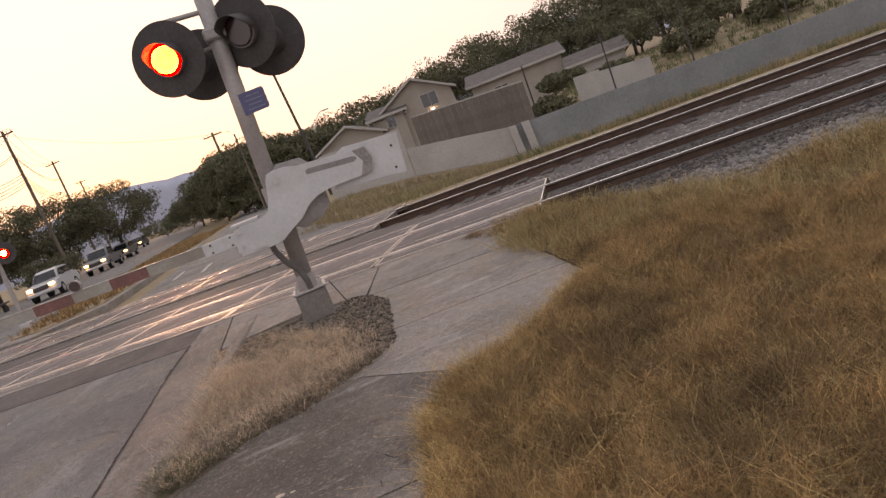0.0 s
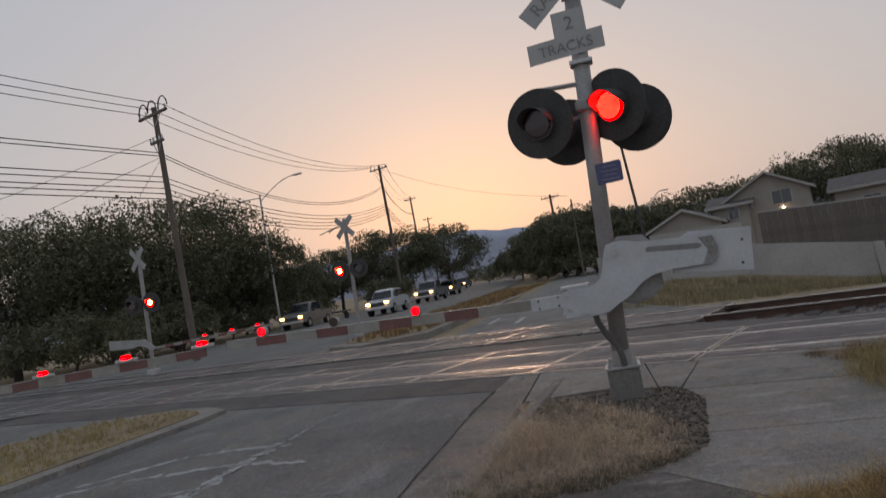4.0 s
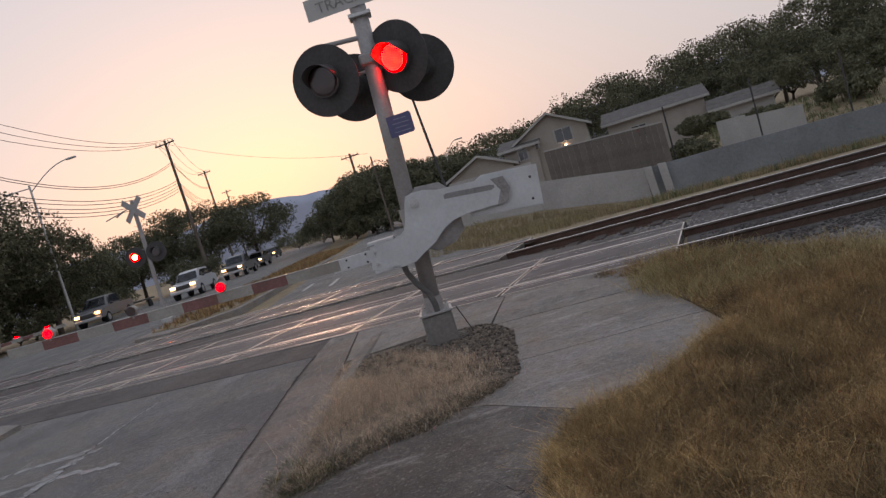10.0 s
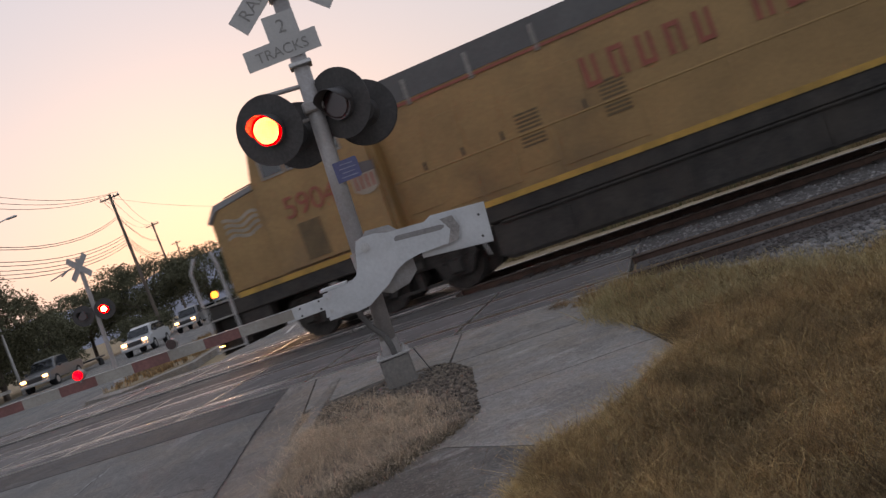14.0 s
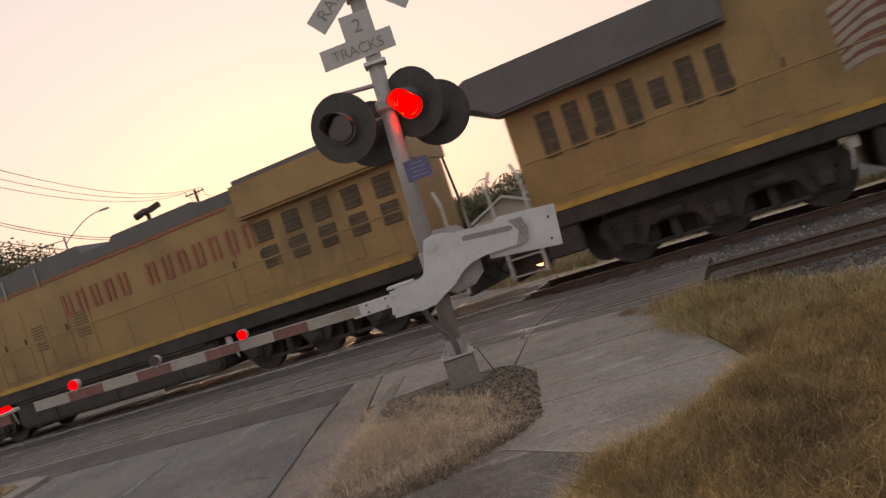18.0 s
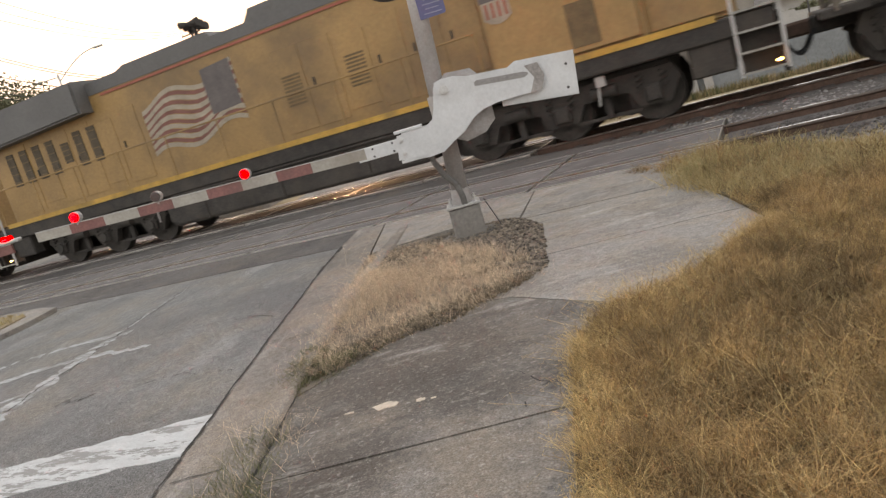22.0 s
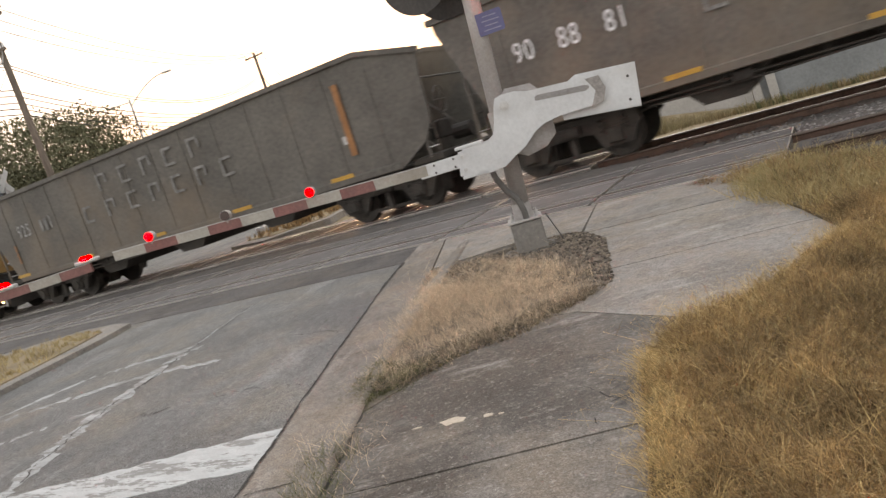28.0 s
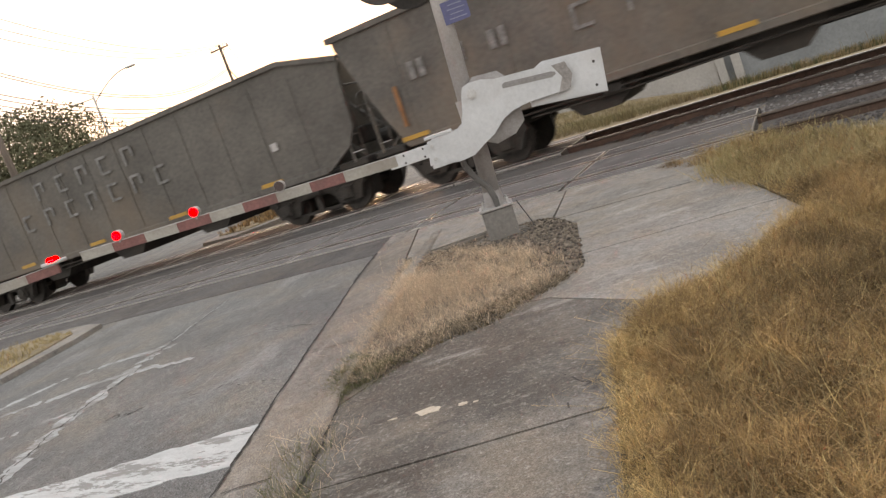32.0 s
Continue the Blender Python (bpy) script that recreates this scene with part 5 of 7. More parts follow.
def build_trees():
    spec = [
        # big oaks left of the street
        (-44, 24, 12.2, 8.5, 9000), (-50, 15, 12.0, 8.5, 8000), (-42.5, 31.5, 9.0, 4.6, 5000), (-58, 8, 13, 9, 6000), (-48, 30, 9.5, 6, 5000),
        # beyond the waiting cars
        (-50, 58, 9.6, 6.0, 6000), (-45, 62, 8.8, 5.0, 5000), (-56, 55, 8.5, 5.5, 4500), (-50, 43, 6.2, 4.0, 3500), (-56, 49, 6.2, 4.5, 3500),
        # right of the far street
        (-25, 55, 7.0, 4.2, 5000), (-21.5, 52, 6.5, 4.0, 5000), (-29, 60, 7.2, 4.2, 4500), (-35, 68, 6.6, 4.2, 4000), (-43, 76, 4.8, 4, 3000), (-17.5, 52, 5.4, 3.6, 4000),
        # behind the houses
        (-19, 76, 7.8, 6, 4000), (-12, 80, 8.2, 6.5, 4000), (-5, 78, 9.5, 7, 5000), (2, 74, 10.6, 7, 5000), (9, 76, 9.6, 7, 5000), (16, 72, 9.8, 6.5, 5000), (23, 70, 9.8, 6.5, 5000), (31, 68, 10.5, 7, 4000), (12, 62, 6.5, 4.5, 4000), (20, 58, 5.5, 4.0, 3500), (40, 66, 9, 7, 3000), (2, 70, 6.5, 4.0, 3500),
        (-26, 80, 7.0, 5.5, 3000), (28, 52, 4.0, 3.5, 3000), (-53, 24, 11, 8, 5000), (-62, 20, 12, 9, 5000), (-66, 2, 12, 9, 4000),
    ]
    for i, (x, y, h, r, n) in enumerate(spec):
        tree("oak_tree", x, y, h, r, 100 + i, leaves=int(n * 4.4), size=0.15 if r > 5 else 0.13)
    hedges = [(-36, 14, 3.2, 3.0), (-38, 20, 3.4, 3.0), (-41, 14.5, 4.0, 3.4), (-44, 19, 4.2, 3.4), (-46, 11, 4.2, 3.6), (-50, 6, 4.4, 3.8), (-55, 2, 4.5, 4), (-45, 26, 4.0, 3.4), (-47, 33, 4.0, 3.4), (-52, 38, 4.0, 3.6), (-39, 18, 3.4, 3.0), (-42, 10, 3.4, 3.2), (-46, 5, 3.6, 3.4), (-50, -1, 3.8, 3.6), (-40.5, 22, 3.2, 2.8), (-42, 27.5, 3.0, 2.6), (-45, 38, 2.4, 3), (-42, 47, 3, 3), (-46, 52, 3, 3),
              (-21, 50, 2.4, 2.4), (-25, 52.5, 2.4, 2.4), (-30, 58, 2.6, 2.4), (-16.5, 47, 2.2, 2.2), (-37, 72, 3, 3), (-48, 82, 3, 4), (-56, 88, 3, 4),
              (0.5, 33, 2.2, 2.0), (4, 34, 1.3, 1.6), (8.5, 37, 1.2, 1.5), (13, 38, 1.3, 1.8), (18, 38, 1.4, 1.8), (24, 40, 1.8, 2), (16, 46, 2.0, 2.2), (5, 42, 1.3, 1.6), (22, 47, 3.5, 3), (30, 46, 3.6, 3.4),
              (-1, 66, 4.4, 4), (6, 67, 5, 4.2), (13, 67, 5, 4.2), (20, 65, 5, 4.2), (27, 63, 5, 4.2), (34, 61, 5, 4.2), (41, 59, 5, 4.6),
              (13.5, 52, 3.6, 3.2), (19, 53, 4.2, 3.8), (25, 55, 4.8, 4.2), (31, 56, 5, 4.4), (38, 53, 5, 4.6), (34, 48, 4.2, 4), (45, 60, 6, 5), (10.5, 58, 4.0, 3.4)]
    for i, (x, y, h, r) in enumerate(hedges):
        tree("shrub", x, y, h, r, 300 + i, leaves=6000, trunk_h=0.15, label="dense dark shrub standing in rough ground", squash=1.0, size=0.12)


# ---- poles and wires ----
def wire(name, pts_sets, r, label):
    ob = thing(name, label, "cable")
    for pa, pb, sag in pts_sets:
        bm = bmesh.new()
        pa, pb = Vector(pa), Vector(pb)
        prev = pa
        n = 14
        rings = []
        d = (pb - pa).normalized()
        u = d.cross(Vector((0, 0, 1))).normalized()
        w = u.cross(d)
        for i in range(n + 1):
            f = i / n
            p = pa.lerp(pb, f) - Vector((0, 0, sag * 4 * f * (1 - f)))
            rings.append([bm.verts.new(p + r * (u * math.cos(a) + w * math.sin(a))) for a in (0, 1.57, 3.14, 4.71)])
        for q0, q1 in zip(rings, rings[1:]):
            for k in range(4):
                bm.faces.new((q0[k], q0[(k + 1) % 4], q1[(k + 1) % 4], q1[k]))
        part("cable", bm, wire_mat, ob)


def utility_pole(x, y, top, base, lean=0.0, arms=1, r=0.17, label="weathered wooden utility pole with a crossarm"):
    ob = thing("utility_pole", label, "utility pole", pose(x, y, base))
    h = top - base
    bm = bmesh.new()
    cyl(bm, (0, 0, -0.3), (lean, 0, h), r, r * 0.7, n=12)
    part("pole", bm, pole_wood, ob)
    for i in range(arms):
        z = h - 0.35 - i * 1.3
        w = 1.1 if i == 0 else 0.5
        bm = bmesh.new()
        box(bm, (lean * z / h, -0.12, z), (2 * w, 0.1, 0.12))
        arm = part("crossarm", bm, pole_wood, ob)
        for k in (-0.92, -0.45, 0.45, 0.92):
            bm = bmesh.new()
            cyl(bm, (lean + k * w, -0.12, z + 0.06), (lean + k * w, -0.12, z + 0.26), 0.05, 0.035, n=8)
            part("insulator", bm, galv, arm)
        bm = bmesh.new()
        cyl(bm, (lean + 0.6 * w, -0.12, z), (lean, -0.1, z - 0.6), 0.025, n=6)
        cyl(bm, (lean - 0.6 * w, -0.12, z), (lean, -0.1, z - 0.6), 0.025, n=6)
        part("brace", bm, galv, arm)
    return ob


def street_lamp(x, y, base, h, reach, rz, double=True):
    ob = thing("street_lamp", "tall steel street lamp with curved arms", "street lamp", pose(x, y, base, 0, 0, rz))
    bm = bmesh.new()
    cyl(bm, (0, 0, 0), (0, 0, h), 0.11, 0.07, n=12)
    part("pole", bm, galv, ob)
    for s, rise, rr in ((1, 0.9, reach),) + (((-1, 0.05, reach * 0.42),) if double else ()):
        bm = bmesh.new()
        prev = Vector((0, 0, h - 0.5 if s > 0 else h - 0.2))
        for i in range(1, 9):
            f = i / 8
            p = Vector((s * rr * f, 0, h - 0.5 + rise * math.sin(f * math.pi / 2) * 1.6)) if s > 0 else Vector((s * rr * f, 0, h - 0.2 + rise * f))
            cyl(bm, prev, p, 0.04, n=6)
            prev = p
        a = part("arm", bm, galv, ob)
        bm = bmesh.new()
        box(bm, prev + Vector((s * 0.3, 0, -0.02)), (0.75, 0.25, 0.13), bevel=0.04)
        part("lantern", bm, galv, a)


def build_poles():
    utility_pole(-23.7, 11.1, 11.95, -0.1, lean=-0.3, arms=2, label="near wooden utility pole with insulators and a crossarm")
    utility_pole(-39.6, 46.3, 14.1, 0.2, lean=-0.3)
    utility_pole(-60.6, 78.1, 15.3, 0.5, lean=-0.3)
    utility_pole(-82.7, 111.5, 15.6, 1.0)
    utility_pole(-19.3, 44.0, 6.4, 0.0, arms=0, r=0.085, label="bare thin wooden pole among the trees")
    utility_pole(-31.0, 64.0, 9.3, 0.0, arms=1, label="wooden utility pole rising out of the trees")
    ob = thing("steel_pole", "thin dark steel pole standing behind the signal", "pole", pose(-7.9, 27.9, ground_z(-8, 28)))
    bm = bmesh.new()
    cyl(bm, (0, 0, 0), (-0.6, 0, 8.6), 0.09, 0.06, n=10)
    part("pole", bm, black_metal, ob)
    street_lamp(-38.8, 29.7, 0.0, 10.9, 3.4, 14)
    street_lamp(-19.5, 62.0, 0.0, 6.0, 1.4, 10, double=False)
    a, b, c = Vector((-24, 11.1, 11.6)), Vector((-39.9, 46.2, 13.8)), Vector((-60.9, 78.1, 15))
    utility_pole(-20, -16, 12.9, -0.1, arms=1, label="wooden utility pole before the crossing with a crossarm")
    d = Vector((-20, -16, 12.7))
    sets = []
    for k in (-0.9, 0.0, 0.9):
        o = Vector((k, -0.1, 0.25))
        sets += [(a + o, b + o, 1.2), (b + o, c + o, 1.2), (d + o, a + o, 0.35)]
    wire("power_lines", sets, 0.018, "three thin black power lines sagging between poles")
    sets = []
    for z, sag, r in ((9.8, 0.05, 0.014), (9.65, 0.1, 0.014), (8.65, 0.05, 0.034), (8.4, 0.05, 0.02), (8.1, 0.05, 0.02), (7.85, 0.0, 0.02), (7.6, 0.0, 0.02)):
        p, q = Vector((-24.05, 11.1, z)), Vector((-39.8, 46.2, z + 2.2 if z > 9 else 9.3 + (z - 7.6) * 0.9))
        sets += [(Vector((-20, -16, z)), p, sag), (p, q, 1.5 if z < 9 else 2.0), (q, Vector((-60.8, 78.1, q.z + 1)), 1.0)]
    wire("telephone_lines", sets, 0.022, "black telephone cables below the power lines")
    wire("guy_wires", [((-23.8, 11.1, 10.6), (-34, 2, 7.5), 0.2), ((-23.9, 11.1, 9.6), (-28.0, 9.5, 5.0), 0.0), ((-23.9, 11.1, 9.6), (-36, 2, 5.5), 0.1), (b, (-19.5, 44, 6.7), 0.8)], 0.012, "thin slack guy wires")
    # porcelain jumpers arching over the crossarm
    bm = bmesh.new()
    for k in (-1.0, -0.3, 0.55):
        prev = None
        for i in range(9):
            f = i / 8 * math.pi
            p = Vector((-24.0 + k + 0.35 - 0.35 * math.cos(f), 10.95, 11.75 + 0.5 * math.sin(f)))
            if prev:
                cyl(bm, prev, p, 0.03, n=6)
            prev = p
    tagged(link_mesh("jumper_cable", bm, wire_mat), label="arched black jumper cables over the crossarm", category="cable")


# ---- walls and houses ----
def build_walls():
    def run(name, pts, tops, mats, label):
        ob = thing(name, label, "wall", kind="structure")
        for (p, q), (ta, tb) in zip(zip(pts, pts[1:]), tops):
            bm = bmesh.new()
            d = Vector((q[0] - p[0], q[1] - p[1], 0)).normalized()
            n = Vector((-d.y, d.x, 0)) * 0.1
            v = []
            for (x, y), t in ((p, ta), (q, tb)):
                for s in (-1, 1):
                    v.append((bm.verts.new((x + s * n.x, y + s * n.y, -2.4)), bm.verts.new((x + s * n.x, y + s * n.y, t))))
            a0, a1, b0, b1 = v
            for f in ((a0[0], b0[0], b0[1], a0[1]), (a1[0], a1[1], b1[1], b1[0]), (a0[1], b0[1], b1[1], a1[1]), (a0[0], a0[1], a1[1], a1[0]), (b0[0], b1[0], b1[1], b0[1])):
                bm.faces.new(f)
            part("wall_run", bm, mats, ob)
        return ob
    run("wall_white", [(-5.6, 21.85), (-1.9, 22.45)], [(2.0, 1.9)], stucco, "pale plastered boundary wall, taller section")
    w = run("wall_stepped", [(-1.88, 22.5), (0.4, 22.9), (2.6, 23.25)], [(0.95, 0.6), (0.6, 0.22)], stucco, "pale plastered boundary wall, lower stained section")
    for x in (2.75, 3.35):
        bm = bmesh.new()
        prism(bm, [(x, -2.4), (x + 0.32, -2.4), (x + 0.18, 0.2), (x - 0.15, 0.24)], 23.05, 23.35)
        part("buttress", bm, stucco, w)
    run("wall_grey", [(2.65, 23.35), (7, 24.4), (12.9, 25.6), (22, 27.5), (40, 31)], [(0.18, 0.1), (0.1, -0.05), (-0.05, -0.1), (-0.1, -0.1)], grey_wall, "long grey block boundary wall")
    # dark board fence behind
    ob = thing("board_fence", "dark weathered board fence behind the wall", "fence")
    fm = None
    for i in range(20):
        if fm is None:
            bm = bmesh.new()
            box(bm, (0, 0, 0.0), (0.27, 0.03, 3.4))
            f = part("board", bm, fence_wood, ob)
            fm = f.data
        else:
            f = new("board", fm)
            f.parent = ob
        x = -1.8 + i * 0.28
        f.location = (x, 26.0 + 0.06 * x, 0.4 - 0.055 * x + random.uniform(-0.02, 0.02))
    bm = bmesh.new()
    box(bm, (0.86, 26.05, 2.08), (5.6, 0.09, 0.07), rot=Matrix.Rotation(radians(3.4), 4, "Z") @ Matrix.Rotation(radians(3.1), 4, "Y"))
    part("cap_rail", bm, stucco, ob, "pale cap rail")
    for x, y, z in ((3.75, 26.9, 3.2), (7.6, 27.0, 3.3), (11.35, 27.4, 3.2), (16.0, 28.5, 3.0)):
        ob = thing("fence_post", "thin dark post above the wall", "post", pose(x, y, -1.6))
        bm = bmesh.new()
        cyl(bm, (0, 0, 0), (0.05, 0, z + 1.0), 0.04, n=8)
        part("post", bm, black_metal, ob)


def house(name, x, y, z, w, d, eave, ridge, rz, label, gable_front=True, wall_mat=None, windows=(), lit=False):
    ob = thing(name, label, "house", pose(x, y, z, 0, 0, rz))
    wm = wall_mat or siding
    bm = bmesh.new()
    if gable_front:
        prism(bm, [(-w / 2, -1), (w / 2, -1), (w / 2, eave), (0, ridge), (-w / 2, eave)], 0, d)
    else:
        box(bm, (0, d / 2, (eave - 1) / 2), (w, d, eave + 1))
    part("wall", bm, wm, ob, "pale siding")
    bm = bmesh.new()
    o = 0.45
    if gable_front:
        k = (ridge - eave) / (w / 2)
        for s in (-1, 1):
            prism(bm, [(0, ridge + 0.02), (s * (w / 2 + o), eave - k * o + 0.02), (s * (w / 2 + o), eave - k * o + 0.2), (0, ridge + 0.2)], -o, d + o)
    else:
        k = (ridge - eave) / (d / 2)
        for y0, s in ((0, -1), (d, 1)):
            xprism(bm, [(d / 2, ridge + 0.02), (y0 + s * o, eave - k * o + 0.02), (y0 + s * o, eave - k * o + 0.2), (d / 2, ridge + 0.2)], -w / 2 - o, w / 2 + o)
    part("roof", bm, roof_mat, ob, "dark shingle roof")
    bm = bmesh.new()
    if gable_front:
        for s in (-1, 1):
            prism(bm, [(0, ridge + 0.0), (s * (w / 2 + o), eave - k * o), (s * (w / 2 + o), eave - k * o + 0.2), (0, ridge + 0.2)], -o - 0.03, -o - 0.004)
    else:
        box(bm, (0, -o - 0.015, eave - k * o + 0.1), (w + 2 * o, 0.03, 0.2))
    part("fascia", bm, stucco, ob, "pale fascia board")
    for wx, wz, ww, wh in windows:
        bm = bmesh.new()
        box(bm, (wx, -0.02, wz), (ww + 0.16, 0.06, wh + 0.16))
        win = part("window", bm, stucco, ob, "pale window frame")
        for s in (-1, 1):
            bm = bmesh.new()
            box(bm, (wx + s * ww / 4, -0.056, wz), (ww / 2 - 0.05, 0.02, wh))
            part("pane", bm, window_dark, win)
    if lit:
        bm = bmesh.new()
        box(bm, (0.9, -0.15, eave - 1.25), (0.16, 0.16, 0.2), bevel=0.03)
        part("porch_lamp", bm, white_lit, ob, "bright porch lamp")
    return ob


def build_houses():
    house("house", -6.0, 49.2, -1.0, 5.6, 8, 5.0, 6.5, 8, "pale two-storey house with a gabled roof and a lit porch lamp", True, windows=((0.9, 4.6, 1.3, 1.0), (-1.6, 4.5, 0.8, 0.8)), lit=True)
    house("house_wing", -8.6, 48.2, -1.0, 2.6, 6, 4.6, 5.3, 8, "pale wing of the two-storey house", False, windows=((0.2, 4.0, 0.7, 0.8),))
    house("house", 1.6, 55.0, -1.2, 8.0, 9, 4.6, 5.6, 4, "pale house with a long low roof edge", False, windows=((-1.5, 3.4, 1.2, 0.9),))
    house("garage", -11.6, 46.5, -0.8, 5.2, 6, 3.4, 4.6, 10, "low pale garage with a shallow gable", True)
    house("shed", 8.2, 52.5, -1.2, 4.4, 4, 3.2, 3.9, -2, "small pale shed with a flat roof edge", False, wall_mat=stucco)
    bm = bmesh.new()
    prism(bm, [(5.9, -1.2), (10.2, -1.2), (10.2, 0.76), (7.4, 0.98), (7.4, 1.1), (5.9, 1.15)], 34.0, 34.2)
    structure("wall_yard", bm, stucco, "pale yard wall lit by the sky")


def build_cloud_bank():
    """A low bank of blue-grey cloud far off along the horizon."""
    bm = bmesh.new()
    rng = random.Random(5)
    prev = None
    for i in range(121):
        az = radians(-40 + i * 1.2)
        h = 58 + 6 * math.sin(i * 0.23) + 4 * math.sin(i * 0.61 + 1) + rng.uniform(-1, 1)
        x, y = 5.7 - 950 * math.sin(az), -9.5 + 950 * math.cos(az)
        row = [bm.verts.new((x * k, y * k, z)) for k, z in ((1.0, -5), (1.0, h * 0.8), (1.01, h), (1.03, h * 0.9), (1.03, -5))]
        if prev:
            for a in range(4):
                bm.faces.new((prev[a], row[a], row[a + 1], prev[a + 1]))
        prev = row
    structure("backdrop_cloud_bank", bm, cloud_far, "low blue-grey cloud bank on the horizon", smooth=True)


# ---- vehicles ----
def vehicle(name, x, y, z, rz, kind, paint, label):
    """A car or pickup, nose towards -y in its own space."""
    ob = thing(name, label, "pickup truck" if kind == "pickup" else "car", pose(x, y, z, 0, 0, rz), group="cars waiting at the crossing")
    L, W = (5.4, 1.95) if kind == "pickup" else (4.8, 1.88)
    hb = 1.05
    bm = bmesh.new()
    if kind == "pickup":
        pts = [(-0.0, 0.45), (0.05, 0.95), (0.3, 1.06), (1.35, 1.15), (L - 0.05, 1.12), (L, 0.6), (L - 0.1, 0.45)]
        cab = [(1.25, 1.12), (1.95, 1.78), (2.3, 1.86), (3.3, 1.84), (3.55, 1.7), (3.7, 1.12)]
    else:
        pts = [(0.0, 0.42), (0.05, 0.85), (0.3, 0.98), (1.2, 1.08), (L - 0.05, 1.1), (L, 0.6), (L - 0.1, 0.42)]
        cab = [(1.05, 1.05), (1.75, 1.62), (2.2, 1.74), (3.9, 1.72), (4.4, 1.5), (4.68, 1.08)]
    xprism(bm, [(p, q) for p, q in pts], -W / 2, W / 2)
    bmesh.ops.bevel(bm, geom=bm.edges[:], offset=0.06, segments=2, affect="EDGES")
    part("body", bm, paint, ob, smooth=False)
    bm = bmesh.new()
    w2 = W / 2 - 0.14
    a = [bm.verts.new((-w2 + (0.14 if q > 1.4 else 0), p, q)) for p, q in cab]
    b = [bm.verts.new((w2 - (0.14 if q > 1.4 else 0), p, q)) for p, q in cab]
    bm.faces.new(a), bm.faces.new(b[::-1])
    for i in range(len(cab)):
        bm.faces.new((a[i], b[i], b[(i + 1) % len(cab)], a[(i + 1) % len(cab)]))
    bmesh.ops.bevel(bm, geom=bm.edges[:], offset=0.05, segments=2, affect="EDGES")
    c = part("cabin", bm, paint, ob)
    bm = bmesh.new()
    p0, p1 = cab[0], cab[1]
    f0, f1 = 0.12, 0.92
    q0 = (p0[0] + (p1[0] - p0[0]) * f0, p0[1] + (p1[1] - p0[1]) * f0)
    q1 = (p0[0] + (p1[0] - p0[0]) * f1, p0[1] + (p1[1] - p0[1]) * f1)
    vs = [bm.verts.new((sx, py - 0.03, pz + 0.03)) for sx, (py, pz) in ((-w2 + 0.08, q0), (w2 - 0.08, q0), (w2 - 0.2, q1), (-w2 + 0.2, q1))]
    f = bm.faces.new(vs)
    bmesh.ops.solidify(bm, geom=[f], thickness=0.015)
    part("windscreen", bm, window_dark, c)
    for s in (-1, 1):
        bm = bmesh.new()
        yy0, yy1 = cab[1][0] + 0.1, cab[-2][0] - 0.1
        xprism(bm, [(yy0 - 0.35, 1.2), (yy1 + 0.05, 1.2), (yy1 - 0.1, cab[1][1] - 0.02), (yy0 + 0.05, cab[1][1] - 0.02)], s * (w2 - 0.02), s * (w2 + 0.015))
        part("side_window", bm, window_dark, c)
        bm = bmesh.new()
        box(bm, (s * (W / 2 + 0.12), cab[0][0] + 0.35, 1.22), (0.22, 0.12, 0.18), bevel=0.04)
        part("mirror", bm, car_dark, c)
        bm = bmesh.new()
        box(bm, (s * (W / 2 - 0.28), 0.03, 0.86), (0.34, 0.1, 0.17), bevel=0.04)
        part("headlight", bm, head_lit, ob, "lit headlight")
        bm = bmesh.new()
        box(bm, (s * (W / 2 - 0.3), 0.0, 0.55), (0.16, 0.08, 0.1), bevel=0.03)
        part("fog_lamp", bm, head_lit, ob, "lit fog lamp")
        for wy in (0.95, L - 1.05):
            bm = bmesh.new()
            cyl(bm, (s * (W / 2 - 0.24), wy, 0.37), (s * (W / 2 + 0.01), wy, 0.37), 0.37, n=22)
            wh = part("wheel", bm, rubber, ob, "black tyre")
            bm = bmesh.new()
            cyl(bm, (s * (W / 2 + 0.01), wy, 0.37), (s * (W / 2 + 0.02), wy, 0.37), 0.22, n=16)
            part("rim", bm, galv, wh)
    bm = bmesh.new()
    box(bm, (0, -0.02, 0.78), (W - 0.95, 0.08, 0.26), bevel=0.03)
    part("grille", bm, black_metal, ob)
    bm = bmesh.new()
    box(bm, (0, -0.05, 0.52), (W - 0.1, 0.14, 0.2), bevel=0.05)
    part("bumper", bm, galv if kind == "pickup" else paint, ob)
    return ob


def build_cars():
    for x, y, kind, paint, label in ((-33.9, 26.4, "pickup", car_grey, "grey pickup truck waiting with its headlights on"), (-27.4, 28.3, "car", car_white, "white sport utility car waiting with its headlights on"),
                                     (-33.6, 41.7, "pickup", car_grey, "grey pickup truck waiting with its headlights on"), (-42.6, 57.5, "car", car_grey, "grey car waiting with its headlights on"),
                                     (-56.0, 80.0, "car", car_dark, "dark car far back in the queue with bright headlights")):
        vehicle("pickup_truck" if kind == "pickup" else "car", x, y, ground_z(x, y) + 0.08, 22.7, kind, paint, label)
    # a flat trailer stands behind the first pickup
    ob = thing("trailer", "flat dark utility trailer behind the pickup", "trailer", pose(-36.3, 32.6, 0.02, 0, 0, 22.7))
    bm = bmesh.new()
    box(bm, (0, 1.2, 0.75), (1.9, 2.6, 0.12), bevel=0.02)
    part("bed", bm, black_metal, ob)
    for s in (-1, 1):
        bm = bmesh.new()
        cyl(bm, (s * 0.85, 1.4, 0.35), (s * 1.0, 1.4, 0.35), 0.34, n=18)
        part("wheel", bm, rubber, ob)


